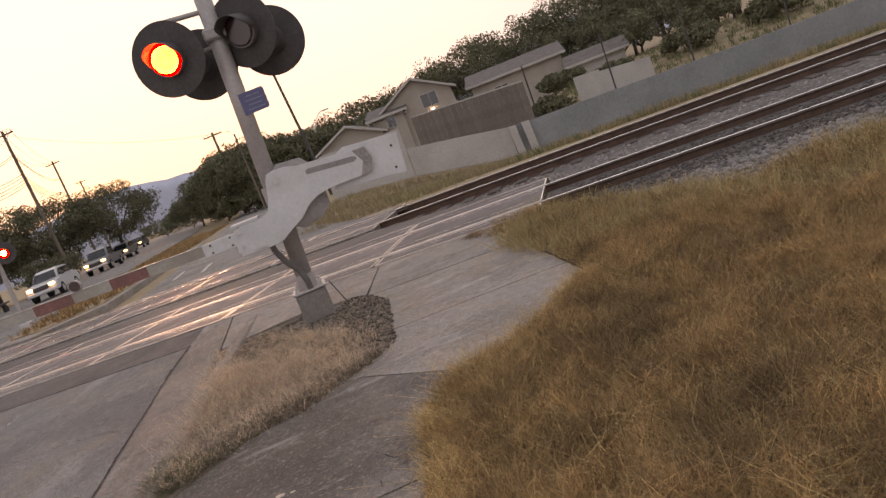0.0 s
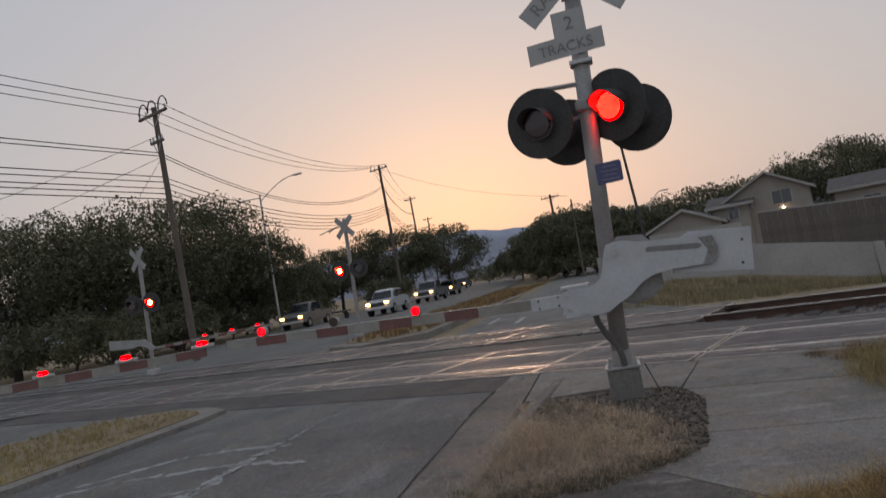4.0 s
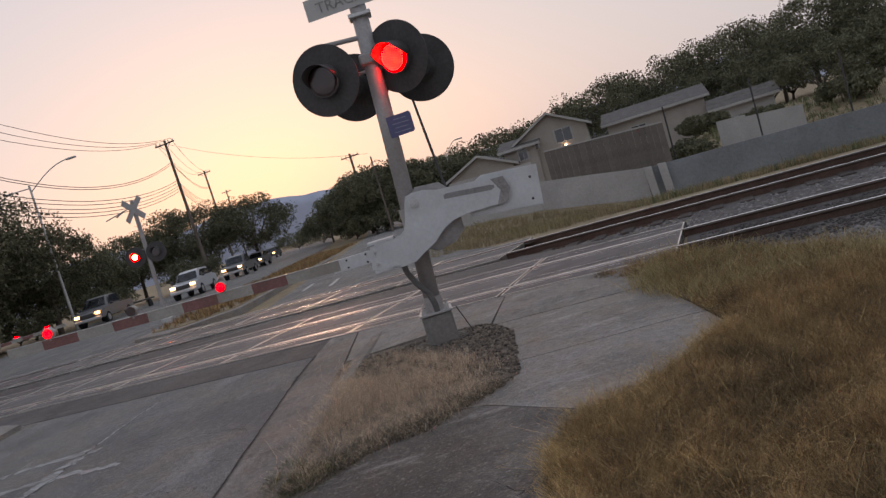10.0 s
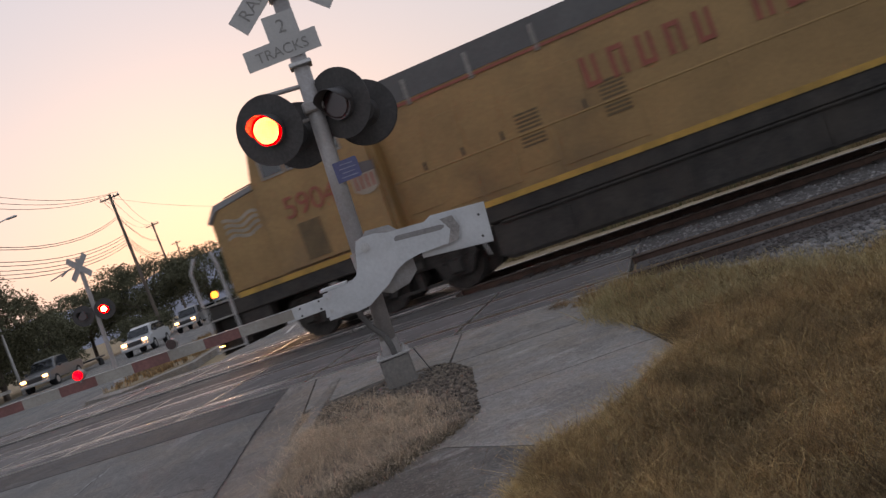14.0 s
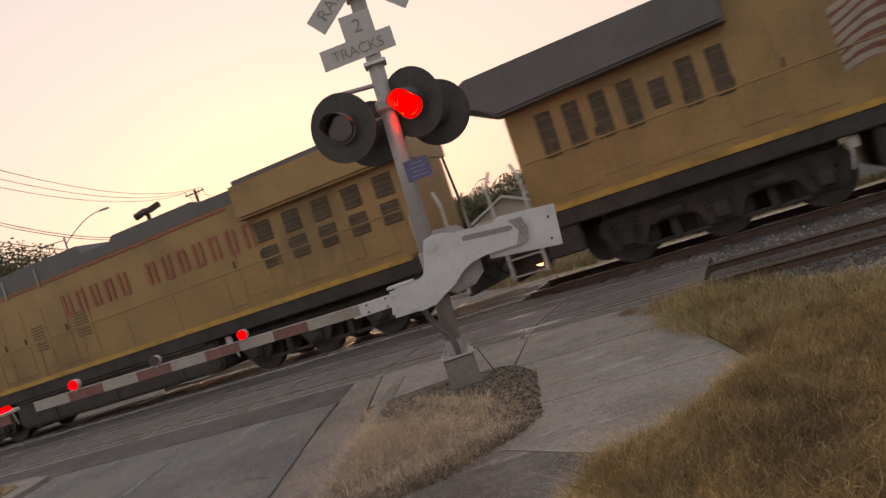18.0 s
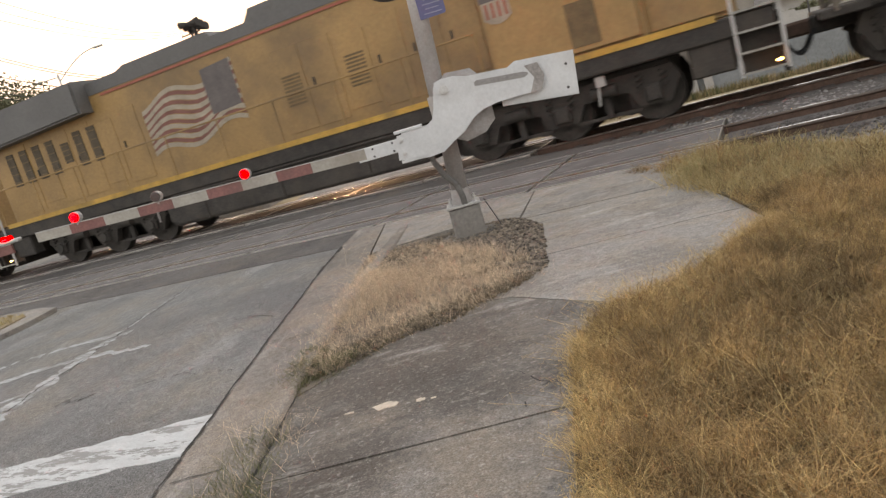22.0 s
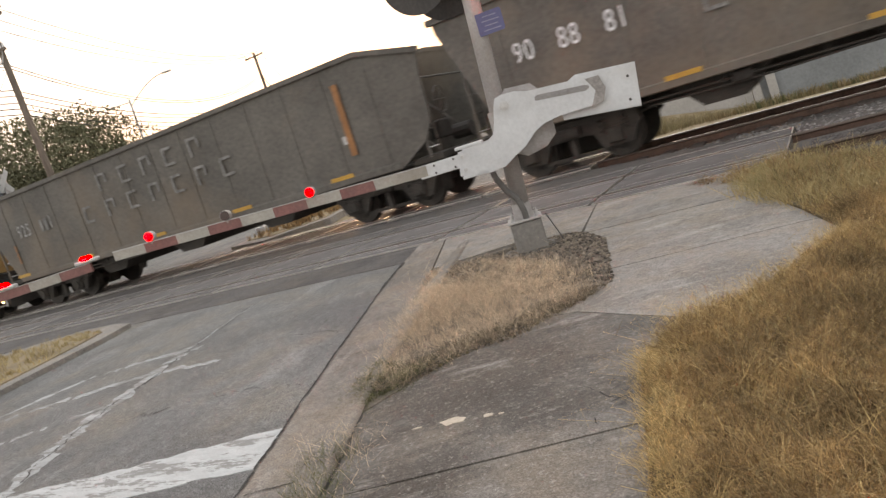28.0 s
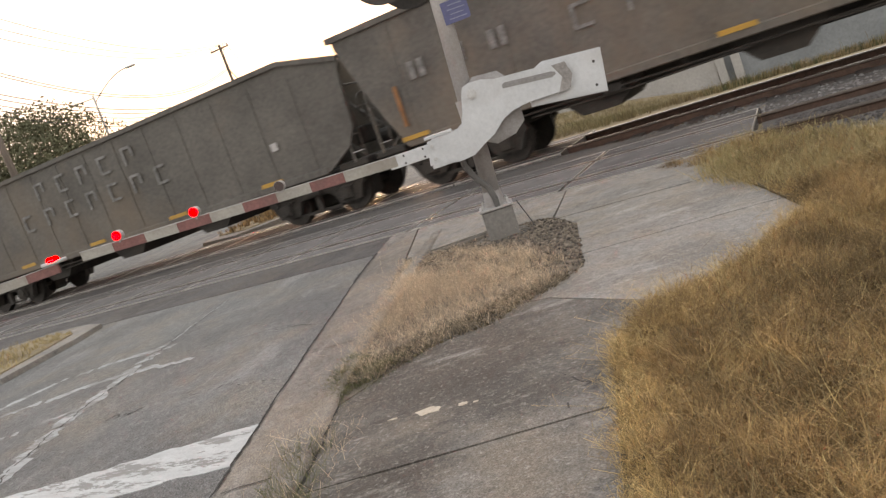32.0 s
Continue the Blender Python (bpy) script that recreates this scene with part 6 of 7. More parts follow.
# ---- train ----
TRACK_Y, TRACK_Z = 5.05, 0.042
TRAIN = [(0.0, 50.2), (4.0, 35.0), (8.0, 19.8), (11.0, 8.35), (12.0, 4.6), (13.0, 0.85), (14.0, -3.15), (14.5, -5.1), (16.5, -12.85), (17.0, -14.75), (18.0, -18.55), (19.0, -22.4), (20.0, -26.2), (21.0, -29.95),
         (22.0, -33.75), (23.0, -37.4), (24.0, -41.0), (25.0, -44.8), (25.5, -46.8), (27.5, -55.0), (28.0, -57.05), (28.7, -59.95), (29.5, -63.4), (30.0, -65.6), (31.0, -70.0), (32.0, -74.4)]
UNITS = []          # (thing, metres behind the first nose, turned round)
WHEELS = []         # (wheelset, radius, turned round)


def wheelset(parent, x, r):
    ax = new("wheelset")
    ax.parent = parent
    ax.location = (x, 0, r)
    for s in (-1, 1):
        bm = bmesh.new()
        cyl(bm, (0, s * 0.69, 0), (0, s * 0.82, 0), r, n=28)
        cyl(bm, (0, s * 0.66, 0), (0, s * 0.69, 0), r + 0.025, n=28)
        w = part("wheel", bm, wheel_steel, ax, "worn steel wheel")
        bm = bmesh.new()
        cyl(bm, (0, s * 0.82, 0), (0, s * 0.86, 0), 0.13, n=12)
        for k in range(3):
            a = k * 2.094
            cyl(bm, (math.cos(a) * 0.26, s * 0.82, math.sin(a) * 0.26), (math.cos(a) * 0.26, s * 0.83, math.sin(a) * 0.26), 0.06, n=10)
        part("hub", bm, loco_black, w)
    bm = bmesh.new()
    cyl(bm, (0, -0.7, 0), (0, 0.7, 0), 0.08, n=10)
    part("axle", bm, loco_black, ax)
    WHEELS.append((ax, r))
    return ax


def truck(parent, xs, r):
    """A truck: cast side frames with pedestals, springs, brake gear and a bolster."""
    xm = sum(xs) / len(xs)
    half = (max(xs) - min(xs)) / 2 + 0.5
    for s in (-1, 1):
        y0, y1 = sorted((s * 0.93, s * 1.09))
        low = []
        for x in xs:
            low += [(x - 0.42, r + 0.1), (x - 0.27, r - 0.2), (x + 0.27, r - 0.2), (x + 0.42, r + 0.1)]
        bm = bmesh.new()
        prism(bm, low + [(xm + half, r + 0.16), (xm + half - 0.12, r + 0.42), (xm - half + 0.12, r + 0.42), (xm - half, r + 0.16)], y0, y1)
        f = part("truck_frame", bm, loco_black, parent, "grimy cast truck side frame")
        for x in xs:
            bm = bmesh.new()
            box(bm, (x, s * 1.13, r), (0.3, 0.12, 0.3), bevel=0.03)
            cyl(bm, (x, s * 1.1, r), (x, s * 1.23, r), 0.11, n=14)
            part("axle_box", bm, loco_black, f)
            for d in (-0.2, 0.2):
                bm = bmesh.new()
                prev = None
                for k in range(16):
                    a = k * 1.3
                    p = Vector((x + d + 0.055 * math.cos(a), s * 1.12 + 0.055 * math.sin(a), r + 0.06 + 0.3 * k / 15))
                    if prev:
                        cyl(bm, prev, p, 0.016, n=5)
                    prev = p
                part("spring", bm, loco_black, f)
        for xa, xb in zip(xs, xs[1:]):
            c = (xa + xb) / 2
            bm = bmesh.new()
            cyl(bm, (c - 0.22, s * 1.14, r + 0.22), (c + 0.22, s * 1.14, r + 0.22), 0.11, n=14)
            part("brake_cylinder", bm, loco_black, f)
            bm = bmesh.new()
            box(bm, (c, s * 1.0, r - 0.02), (0.14, 0.12, 0.5), bevel=0.02)
            box(bm, (c, s * 0.99, r - 0.24), (xb - xa - 0.5, 0.05, 0.06))
            part("brake_rigging", bm, loco_black, f)
    bm = bmesh.new()
    box(bm, (xm, 0, r + 0.36), (2 * half - 0.3, 1.8, 0.34), bevel=0.04)
    part("bolster", bm, loco_black, parent, "dark truck bolster")
    # added filler box: keeps daylight from showing through between the wheels
    bm = bmesh.new()
    box(bm, (xm, 0, r - 0.02), (2 * half - 0.7, 0.4, 0.5), bevel=0.05)
    part("brake_beam", bm, loco_black, parent, "dark filler box added between the wheels to block daylight")
    for x in xs:
        wheelset(parent, x, r)
    if len(xs) == 3:          # motors hung between the axles of a locomotive
        for x in xs:
            bm = bmesh.new()
            cyl(bm, (x + 0.52, -0.6, r + 0.02), (x + 0.52, 0.6, r + 0.02), 0.36, n=14)
            part("traction_motor", bm, loco_black, parent)


def steps(parent, x0, x1, y, z0, z1):
    """Steps at a locomotive's corner, with white edges and side rails."""
    s = 1 if y > 0 else -1
    for k in range(4):
        z = z0 + (z1 - z0) * k / 3
        bm = bmesh.new()
        box(bm, ((x0 + x1) / 2, y - s * 0.1, z), (abs(x1 - x0), 0.26, 0.03))
        st = part("step", bm, loco_black, parent, "open steel corner step")
        bm = bmesh.new()
        box(bm, ((x0 + x1) / 2, y + s * 0.035, z), (abs(x1 - x0), 0.012, 0.035))
        part("step_edge", bm, rail_white, st, "white step edge")
    bm = bmesh.new()
    box(bm, ((x0 + x1) / 2, y - s * 0.3, (z0 + z1) / 2 - 0.08), (abs(x1 - x0), 0.05, z1 - z0 - 0.1))
    part("step_well", bm, loco_black, parent, "dark back plate of the step well")
    bm = bmesh.new()
    box(bm, (x0 + 0.12, y + s * 0.03, z0 + 0.1), (0.07, 0.04, 0.04), bevel=0.012)
    part("step_lamp", bm, head_lit, st, "small lit step lamp")
    for x in (x0, x1):
        bm = bmesh.new()
        cyl(bm, (x, y, z0 - 0.05), (x, y, z1 + 0.75), 0.03, n=6)
        cyl(bm, (x, y, z1 + 0.75), (x + (0.12 if x == x0 else -0.12), y - s * 0.1, z1 + 1.05), 0.03, n=6)
        part("grab_rail", bm, sign_white, st, "white grab rail")


def locomotive(offset, reverse, number, label):
    ob = thing("locomotive", label, "locomotive")
    L = 18.45
    # frame, walkway, pilot
    bm = bmesh.new()
    box(bm, (L / 2, 0, 1.2), (L + 1.1, 2.9, 0.34), bevel=0.03)
    part("underframe", bm, loco_black, ob, "black side sill")
    bm = bmesh.new()
    for s in (-1, 1):
        box(bm, (L / 2, s * 1.46, 1.395), (L - 0.6, 0.03, 0.11))
    part("sill_stripe", bm, sill_yellow, ob, "dull yellow sill stripe")
    # nose and cab
    bm = bmesh.new()
    a = [(0.0, 1.4), (0.05, 3.0), (0.28, 3.28), (1.5, 3.42), (1.5, 1.4)]
    prism(bm, a, -1.2, 1.2, bevel=0.08)
    part("nose", bm, loco_yellow, ob, "yellow short hood nose")
    bm = bmesh.new()
    prism(bm, [(0.06, 2.97), (0.3, 3.22), (1.4, 3.34), (1.4, 3.46), (0.27, 3.33), (0.0, 3.03)], -1.22, 1.22, bevel=0.015)
    part("nose_top", bm, loco_grey if reverse else loco_roof, ob, "grey top of the nose")
    bm = bmesh.new()
    for y in (-0.75, 0.75):
        cyl(bm, (0.3, y, 3.33), (0.32, y, 3.46), 0.014, n=6)
        cyl(bm, (1.2, y, 3.42), (1.2, y, 3.55), 0.014, n=6)
        cyl(bm, (0.32, y, 3.46), (1.2, y, 3.55), 0.014, n=6)
    part("grab_iron", bm, loco_black, ob)
    bm = bmesh.new()
    low = 0.18 if reverse else 0.0          # the second unit has a lower cab
    prism(bm, [(1.35, 1.4), (1.35, 3.35), (1.55, 4.15 - low), (1.75, 4.42 - low), (4.1, 4.42 - low), (4.1, 1.4)], -1.46, 1.46, bevel=0.1)
    cab = part("cab", bm, loco_yellow, ob, "yellow wide cab")
    bm = bmesh.new()
    prism(bm, [(1.5, 4.12 - low), (1.72, 4.47 - low), (4.2, 4.47 - low), (4.2, 4.12 - low)], -1.42, 1.42, bevel=0.06)
    part("cab_roof", bm, loco_roof, ob, "pale grey cab roof")
    bm = bmesh.new()
    box(bm, (2.6, 0, 4.53 - low), (1.0, 0.9, 0.14), bevel=0.03)
    cyl(bm, (3.3, 0.5, 4.45 - low), (3.3, 0.5, 4.72 - low), 0.05, n=8)
    cyl(bm, (2.0, -0.5, 4.45 - low), (2.0, -0.5, 4.6 - low), 0.12, n=10)
    part("roof_gear", bm, loco_grey, ob)
    for s in (-1, 1):
        for x0, x1 in ((1.78, 2.18), (2.32, 2.82), (2.98, 3.48)):
            bm = bmesh.new()
            prism(bm, [(x0, 3.42), (x1, 3.42), (x1, 3.98), (x0, 3.98)], s * 1.455, s * 1.475) if s > 0 else prism(bm, [(x0, 3.42), (x1, 3.42), (x1, 3.98), (x0, 3.98)], -1.475, -1.455)
            part("cab_window", bm, window_dark, cab, "cab side window")
            bm = bmesh.new()
            for xx in (x0 - 0.03, x1 + 0.03):
                box(bm, (xx, s * 1.47, 3.7), (0.04, 0.03, 0.62))
            box(bm, ((x0 + x1) / 2, s * 1.47, 3.39), (x1 - x0 + 0.1, 0.03, 0.04))
            part("window_frame", bm, rail_white, cab, "pale window frame")
        bm = bmesh.new()
        box(bm, (2.35, s * 1.46, 1.95), (0.5, 0.02, 0.75), bevel=0.005)
        part("hatch", bm, louvre_brown, cab, "darker square hatch")
        # shield-shaped emblem on the cab side, in plain bands
        ya, yb = sorted((s * 1.462, s * 1.474))
        bm = bmesh.new()
        prism(bm, [(3.5, 2.48), (3.62, 2.4), (3.76, 2.37), (3.9, 2.4), (4.02, 2.48), (4.02, 2.78), (3.5, 2.78)], ya, yb)
        em = part("emblem", bm, flag_pale, cab, "faded shield emblem")
        bm = bmesh.new()
        prism(bm, [(3.48, 2.78), (4.04, 2.78), (4.05, 2.96), (3.76, 3.0), (3.47, 2.96)], ya - 0.002, yb + 0.002)
        part("emblem_band", bm, flag_blue, em)
        for k in range(4):
            bm = bmesh.new()
            box(bm, (3.58 + k * 0.12, s * 1.474, 2.62), (0.05, 0.01, 0.26))
            part("emblem_bar", bm, loco_red, em)
        # waving flag painted on the nose
        for k in range(4):
            bm = bmesh.new()
            top, bot = [], []
            for q in range(9):
                fq = q / 8
                zz = 2.55 + k * 0.12 + 0.05 * math.sin(fq * 8 + k * 0.4)
                top.append((0.35 + 0.85 * fq, zz + 0.035)), bot.append((0.35 + 0.85 * fq, zz - 0.035))
            na, nb = sorted((s * 1.19, s * 1.206))
            prism(bm, bot + top[::-1], na, nb)
            part("nose_stripe", bm, flag_pale, ob, "pale wavy stripe on the nose")
        for k in range(0 if reverse else 3):
            bm = bmesh.new()
            box(bm, (5.0 + k * 1.3, s * 1.03, 3.95), (0.07, 0.03, 0.5))
            part("roof_stanchion", bm, rail_white, ob, "pale upright on the roof edge")
    bm = bmesh.new()
    box(bm, (1.36, 0, 3.75), (0.03, 2.3, 0.5), rot=Matrix.Rotation(radians(14), 4, "Y"))
    part("windscreen", bm, window_dark, cab)
    # headlights and ditch lights
    for y, z, x in ((-0.18, 4.2, 1.42), (0.18, 4.2, 1.42), (-0.9, 1.6, -0.62), (0.9, 1.6, -0.62)):
        bm = bmesh.new()
        cyl(bm, (x, y, z), (x - 0.06, y, z), 0.09 if z > 2 else 0.075, n=14)
        part("headlight", bm, (amber_lit if z < 2 else white_lit) if not reverse else window_light, ob, "round headlight")
    for s in (-1, 1):
        nm = text_mesh("road_number", number, 0.62, loco_red, cab, Matrix.Translation((2.55, s * 1.482, 2.66)) @ (FACING if s < 0 else Matrix.Rotation(radians(180), 4, "Z") @ FACING))
    # long hood
    bm = bmesh.new()
    prism(bm, [(4.1, 1.4), (L, 1.4), (L, 3.95), (L - 0.25, 4.05), (4.1, 4.05)], -1.0, 1.0, bevel=0.05)
    hood = part("long_hood", bm, loco_yellow, ob, "yellow long hood")
    bm = bmesh.new()
    prism(bm, [(4.12, 3.8), (L + 0.01, 3.8), (L - 0.24, 4.1), (13.2, 4.1), (13.0, 4.22), (10.4, 4.22), (10.3, 4.05), (9.3, 4.05), (9.15, 4.33), (4.12, 4.36)], -1.015, 1.015, bevel=0.03)
    part("hood_roof", bm, loco_grey, ob, "grey hood roof")
    bm = bmesh.new()
    if reverse:
        prism(bm, [(14.3, 3.45), (L, 3.35), (L + 0.34, 3.68), (L + 0.75, 3.7), (L + 0.75, 4.06), (L + 0.4, 4.22), (14.3, 4.22)], -1.42, 1.42, bevel=0.05)
        part("radiator", bm, loco_grey, ob, "overhanging grey radiator housing")
    else:
        prism(bm, [(14.3, 3.35), (L + 0.02, 3.35), (L + 0.02, 3.98), (L - 0.2, 4.12), (14.3, 4.12)], -1.3, 1.3, bevel=0.06)
        part("radiator", bm, loco_yellow, ob, "flush yellow radiator housing")
        bm = bmesh.new()
        prism(bm, [(14.3, 4.1), (L - 0.1, 4.1), (L - 0.3, 4.26), (14.3, 4.26)], -1.1, 1.1, bevel=0.04)
        part("radiator_fan", bm, loco_grey, ob, "grey radiator fan cover")
    bm = bmesh.new()
    for s in (-1, 1):
        box(bm, (9.0, s * 1.02, 3.77), (9.8, 0.012, 0.055))
    part("red_line", bm, loco_red, hood, "thin red line under the roof")
    # doors and vents along the hood
    for s in (-1, 1):
        for k in range(17):
            x = 4.6 + k * 0.8
            if 9.2 < x < 12.9:
                continue
            bm = bmesh.new()
            box(bm, (x, s * 1.003, 2.45), (0.7, 0.02, 1.75 if k % 3 else 1.5), bevel=0.006)
            d = part("hood_door", bm, loco_yellow, hood)
            if k in (3, 5):
                bm = bmesh.new()
                for j in range(9):
                    box(bm, (x, s * 1.015, 2.15 + j * 0.075), (0.46, 0.015, 0.04))
                part("louvre", bm, louvre_brown, d, "dirty brown louvres")
            else:
                bm = bmesh.new()
                box(bm, (x + 0.26, s * 1.02, 2.5), (0.04, 0.03, 0.16))
                part("latch", bm, loco_black, d)
        if reverse:
            vents = [(14.6 + k * 0.52, 2.75, 0.3, 0.85 if k != 2 else 0.5) for k in range(7)]
        else:
            vents = [(14.7 + k * 0.78, z, 0.44, 0.46) for k in range(5) for z in (2.4, 2.98)]
        for vx, vz, vw, vh in vents:
            bm = bmesh.new()
            box(bm, (vx, s * 1.018, vz), (vw, 0.02, vh), bevel=0.008)
            v = part("vent", bm, vent_dark, hood, "dirty dark intake vent")
            for j in range(4):
                bm = bmesh.new()
                box(bm, (vx, s * 1.031, vz + (j - 1.5) * vh / 4), (vw - 0.04, 0.012, 0.025))
                part("vent_slat", bm, louvre_brown, v)
        # letters of the owner's name, as plain red blocks
        for k in range(12):
            bm = bmesh.new()
            x = 8.25 + k * 0.5 + (0.45 if k > 4 else 0)
            if reverse:
                continue
            box(bm, (x, s * 1.026, 3.0), (0.09, 0.01, 0.55))
            box(bm, (x + 0.2, s * 1.026, 3.0), (0.07, 0.01, 0.55))
            box(bm, (x + 0.1, s * 1.026, 3.0 + (0.23 if k % 2 else -0.23)), (0.16, 0.01, 0.08))
            part("name_letter", bm, loco_red, hood, "plain red letter block")
        # waving stripes of a flag painted on the side
        if reverse:
            bm = bmesh.new()
            fx0, fx1 = 9.95, 12.85
            for j in range(7):
                top, bot = [], []
                for i in range(13):
                    f = i / 12
                    zz = 2.25 + j * 0.19 + 0.13 * math.sin(f * 9 + j * 0.3) - 0.25 * f
                    top.append((fx0 + (fx1 - fx0) * f, zz + 0.05)), bot.append((fx0 + (fx1 - fx0) * f, zz - 0.05))
                prism(bm, bot + top[::-1], s * 1.004 - 0.006, s * 1.004 + 0.006)
            part("flag_stripe", bm, flag_pale, hood, "pale wavy flag stripes")
            bm = bmesh.new()
            for j in range(6):
                top, bot = [], []
                for i in range(13):
                    f = i / 12
                    zz = 2.345 + j * 0.19 + 0.13 * math.sin(f * 9 + j * 0.3 + 0.15) - 0.25 * f
                    top.append((fx0 + (fx1 - fx0) * f, zz + 0.04)), bot.append((fx0 + (fx1 - fx0) * f, zz - 0.04))
                prism(bm, bot + top[::-1], s * 1.0035 - 0.006, s * 1.0035 + 0.006)
            part("flag_stripe", bm, flag_red, hood, "dull red wavy flag stripes")
            bm = bmesh.new()
            prism(bm, [(10.0, 2.55), (10.85, 2.5), (10.85, 3.5), (10.0, 3.55)], s * 1.006 - 0.006, s * 1.006 + 0.006)
            part("flag_field", bm, flag_blue, hood, "dark blue flag corner")
        # handrail along the walkway
        bm = bmesh.new()
        cyl(bm, (4.3, s * 1.42, 2.35), (L - 0.2, s * 1.42, 2.35), 0.018, n=6)
        rail_ob = part("handrail", bm, loco_yellow, ob)
        for k in range(10):
            x = 4.3 + k * (L - 4.5) / 9
            bm = bmesh.new()
            cyl(bm, (x, s * 1.42, 1.4), (x, s * 1.42, 2.35), 0.016, n=6)
            part("rail_post", bm, loco_yellow, rail_ob)
        steps(ob, -0.62, 0.06, s * 1.47, 0.42, 1.4)
        steps(ob, L - 0.06, L + 0.62, s * 1.47, 0.42, 1.4)
    for x in (-0.6, L + 0.6):
        bm = bmesh.new()
        box(bm, (x, 0, 0.75), (0.08, 2.7, 0.9), bevel=0.02)
        part("pilot", bm, loco_black, ob, "black pilot plate")
        sg = -1 if x < 0 else 1
        bm = bmesh.new()
        box(bm, (x + sg * 0.35, 0, 0.85), (0.6, 0.22, 0.26), bevel=0.04)
        part("coupler", bm, rail_rust, ob, "rusty coupler")
        for y in (-0.5, 0.45):
            bm = bmesh.new()
            prev = Vector((x, y, 0.8))
            for k in range(1, 9):
                f = k / 8
                p = Vector((x + sg * 0.5 * f, y * (1 - 0.3 * f), 0.8 - 0.4 * math.sin(f * math.pi) * 0.9))
                cyl(bm, prev, p, 0.025, n=6)
                prev = p
            part("air_hose", bm, rubber, ob)
    bm = bmesh.new()
    prism(bm, [(5.75, 1.05), (5.75, 0.42), (5.95, 0.3), (12.6, 0.3), (12.8, 0.42), (12.8, 1.05)], -1.38, 1.38, bevel=0.06)
    part("fuel_tank", bm, loco_black, ob, "grimy black fuel tank")
    for s in (-1, 1):
        for xa, xb in ((0.12, 0.82), (L - 0.82, L - 0.12)):
            bm = bmesh.new()
            box(bm, ((xa + xb) / 2, s * 1.22, 0.8), (xb - xa, 0.34, 0.55), bevel=0.03)
            part("sand_box", bm, loco_black, ob, "grimy sand box beside the steps")
        bm = bmesh.new()
        cyl(bm, (6.0, s * 1.4, 1.0), (12.5, s * 1.4, 1.0), 0.035, n=8)
        part("brake_pipe", bm, loco_black, ob)
        bm = bmesh.new()
        box(bm, (3.3, s * 1.465, 1.12), (0.08, 0.02, 0.035), bevel=0.006)
        part("marker_lamp", bm, amber_lit, ob, "small lit amber walkway lamp")
        for xv in (2.32, 5.45, 13.1):
            bm = bmesh.new()
            box(bm, (xv, s * 1.3, 0.92), (0.17, 0.06, 0.19), bevel=0.015)
            cyl(bm, (xv + 0.04, s * 1.3, 0.86), (xv + 0.1, s * 1.26, 0.5), 0.02, n=6)
            part("drain_valve", bm, sign_white, ob, "pale valve and drain pipe")
        for x in (7.2, 9.4, 11.6):
            bm = bmesh.new()
            box(bm, (x, s * 1.39, 0.68), (0.06, 0.03, 0.7), bevel=0.006)
            part("tank_strap", bm, loco_black, ob)
    hx = 10.8 if not reverse else 11.4
    bm = bmesh.new()
    cyl(bm, (hx, 0, 4.0), (hx, 0, 4.6), 0.055, n=8)
    for k in range(3):
        y = -0.14 + 0.14 * k
        cyl(bm, (hx - 0.25, y, 4.58 + 0.05 * k), (hx + 0.05, y, 4.6 + 0.05 * k), 0.1, 0.035, n=10)
        cyl(bm, (hx + 0.05, y, 4.6 + 0.05 * k), (hx + 0.28, y, 4.62 + 0.05 * k), 0.035, 0.09, n=10)
    part("horn", bm, loco_black, ob, "roof horn cluster")
    truck(ob, (1.5, 3.15, 4.8), 0.5)
    truck(ob, (13.6, 15.25, 16.9), 0.5)
    UNITS.append((ob, offset + (L if reverse else 0), reverse))
    return ob


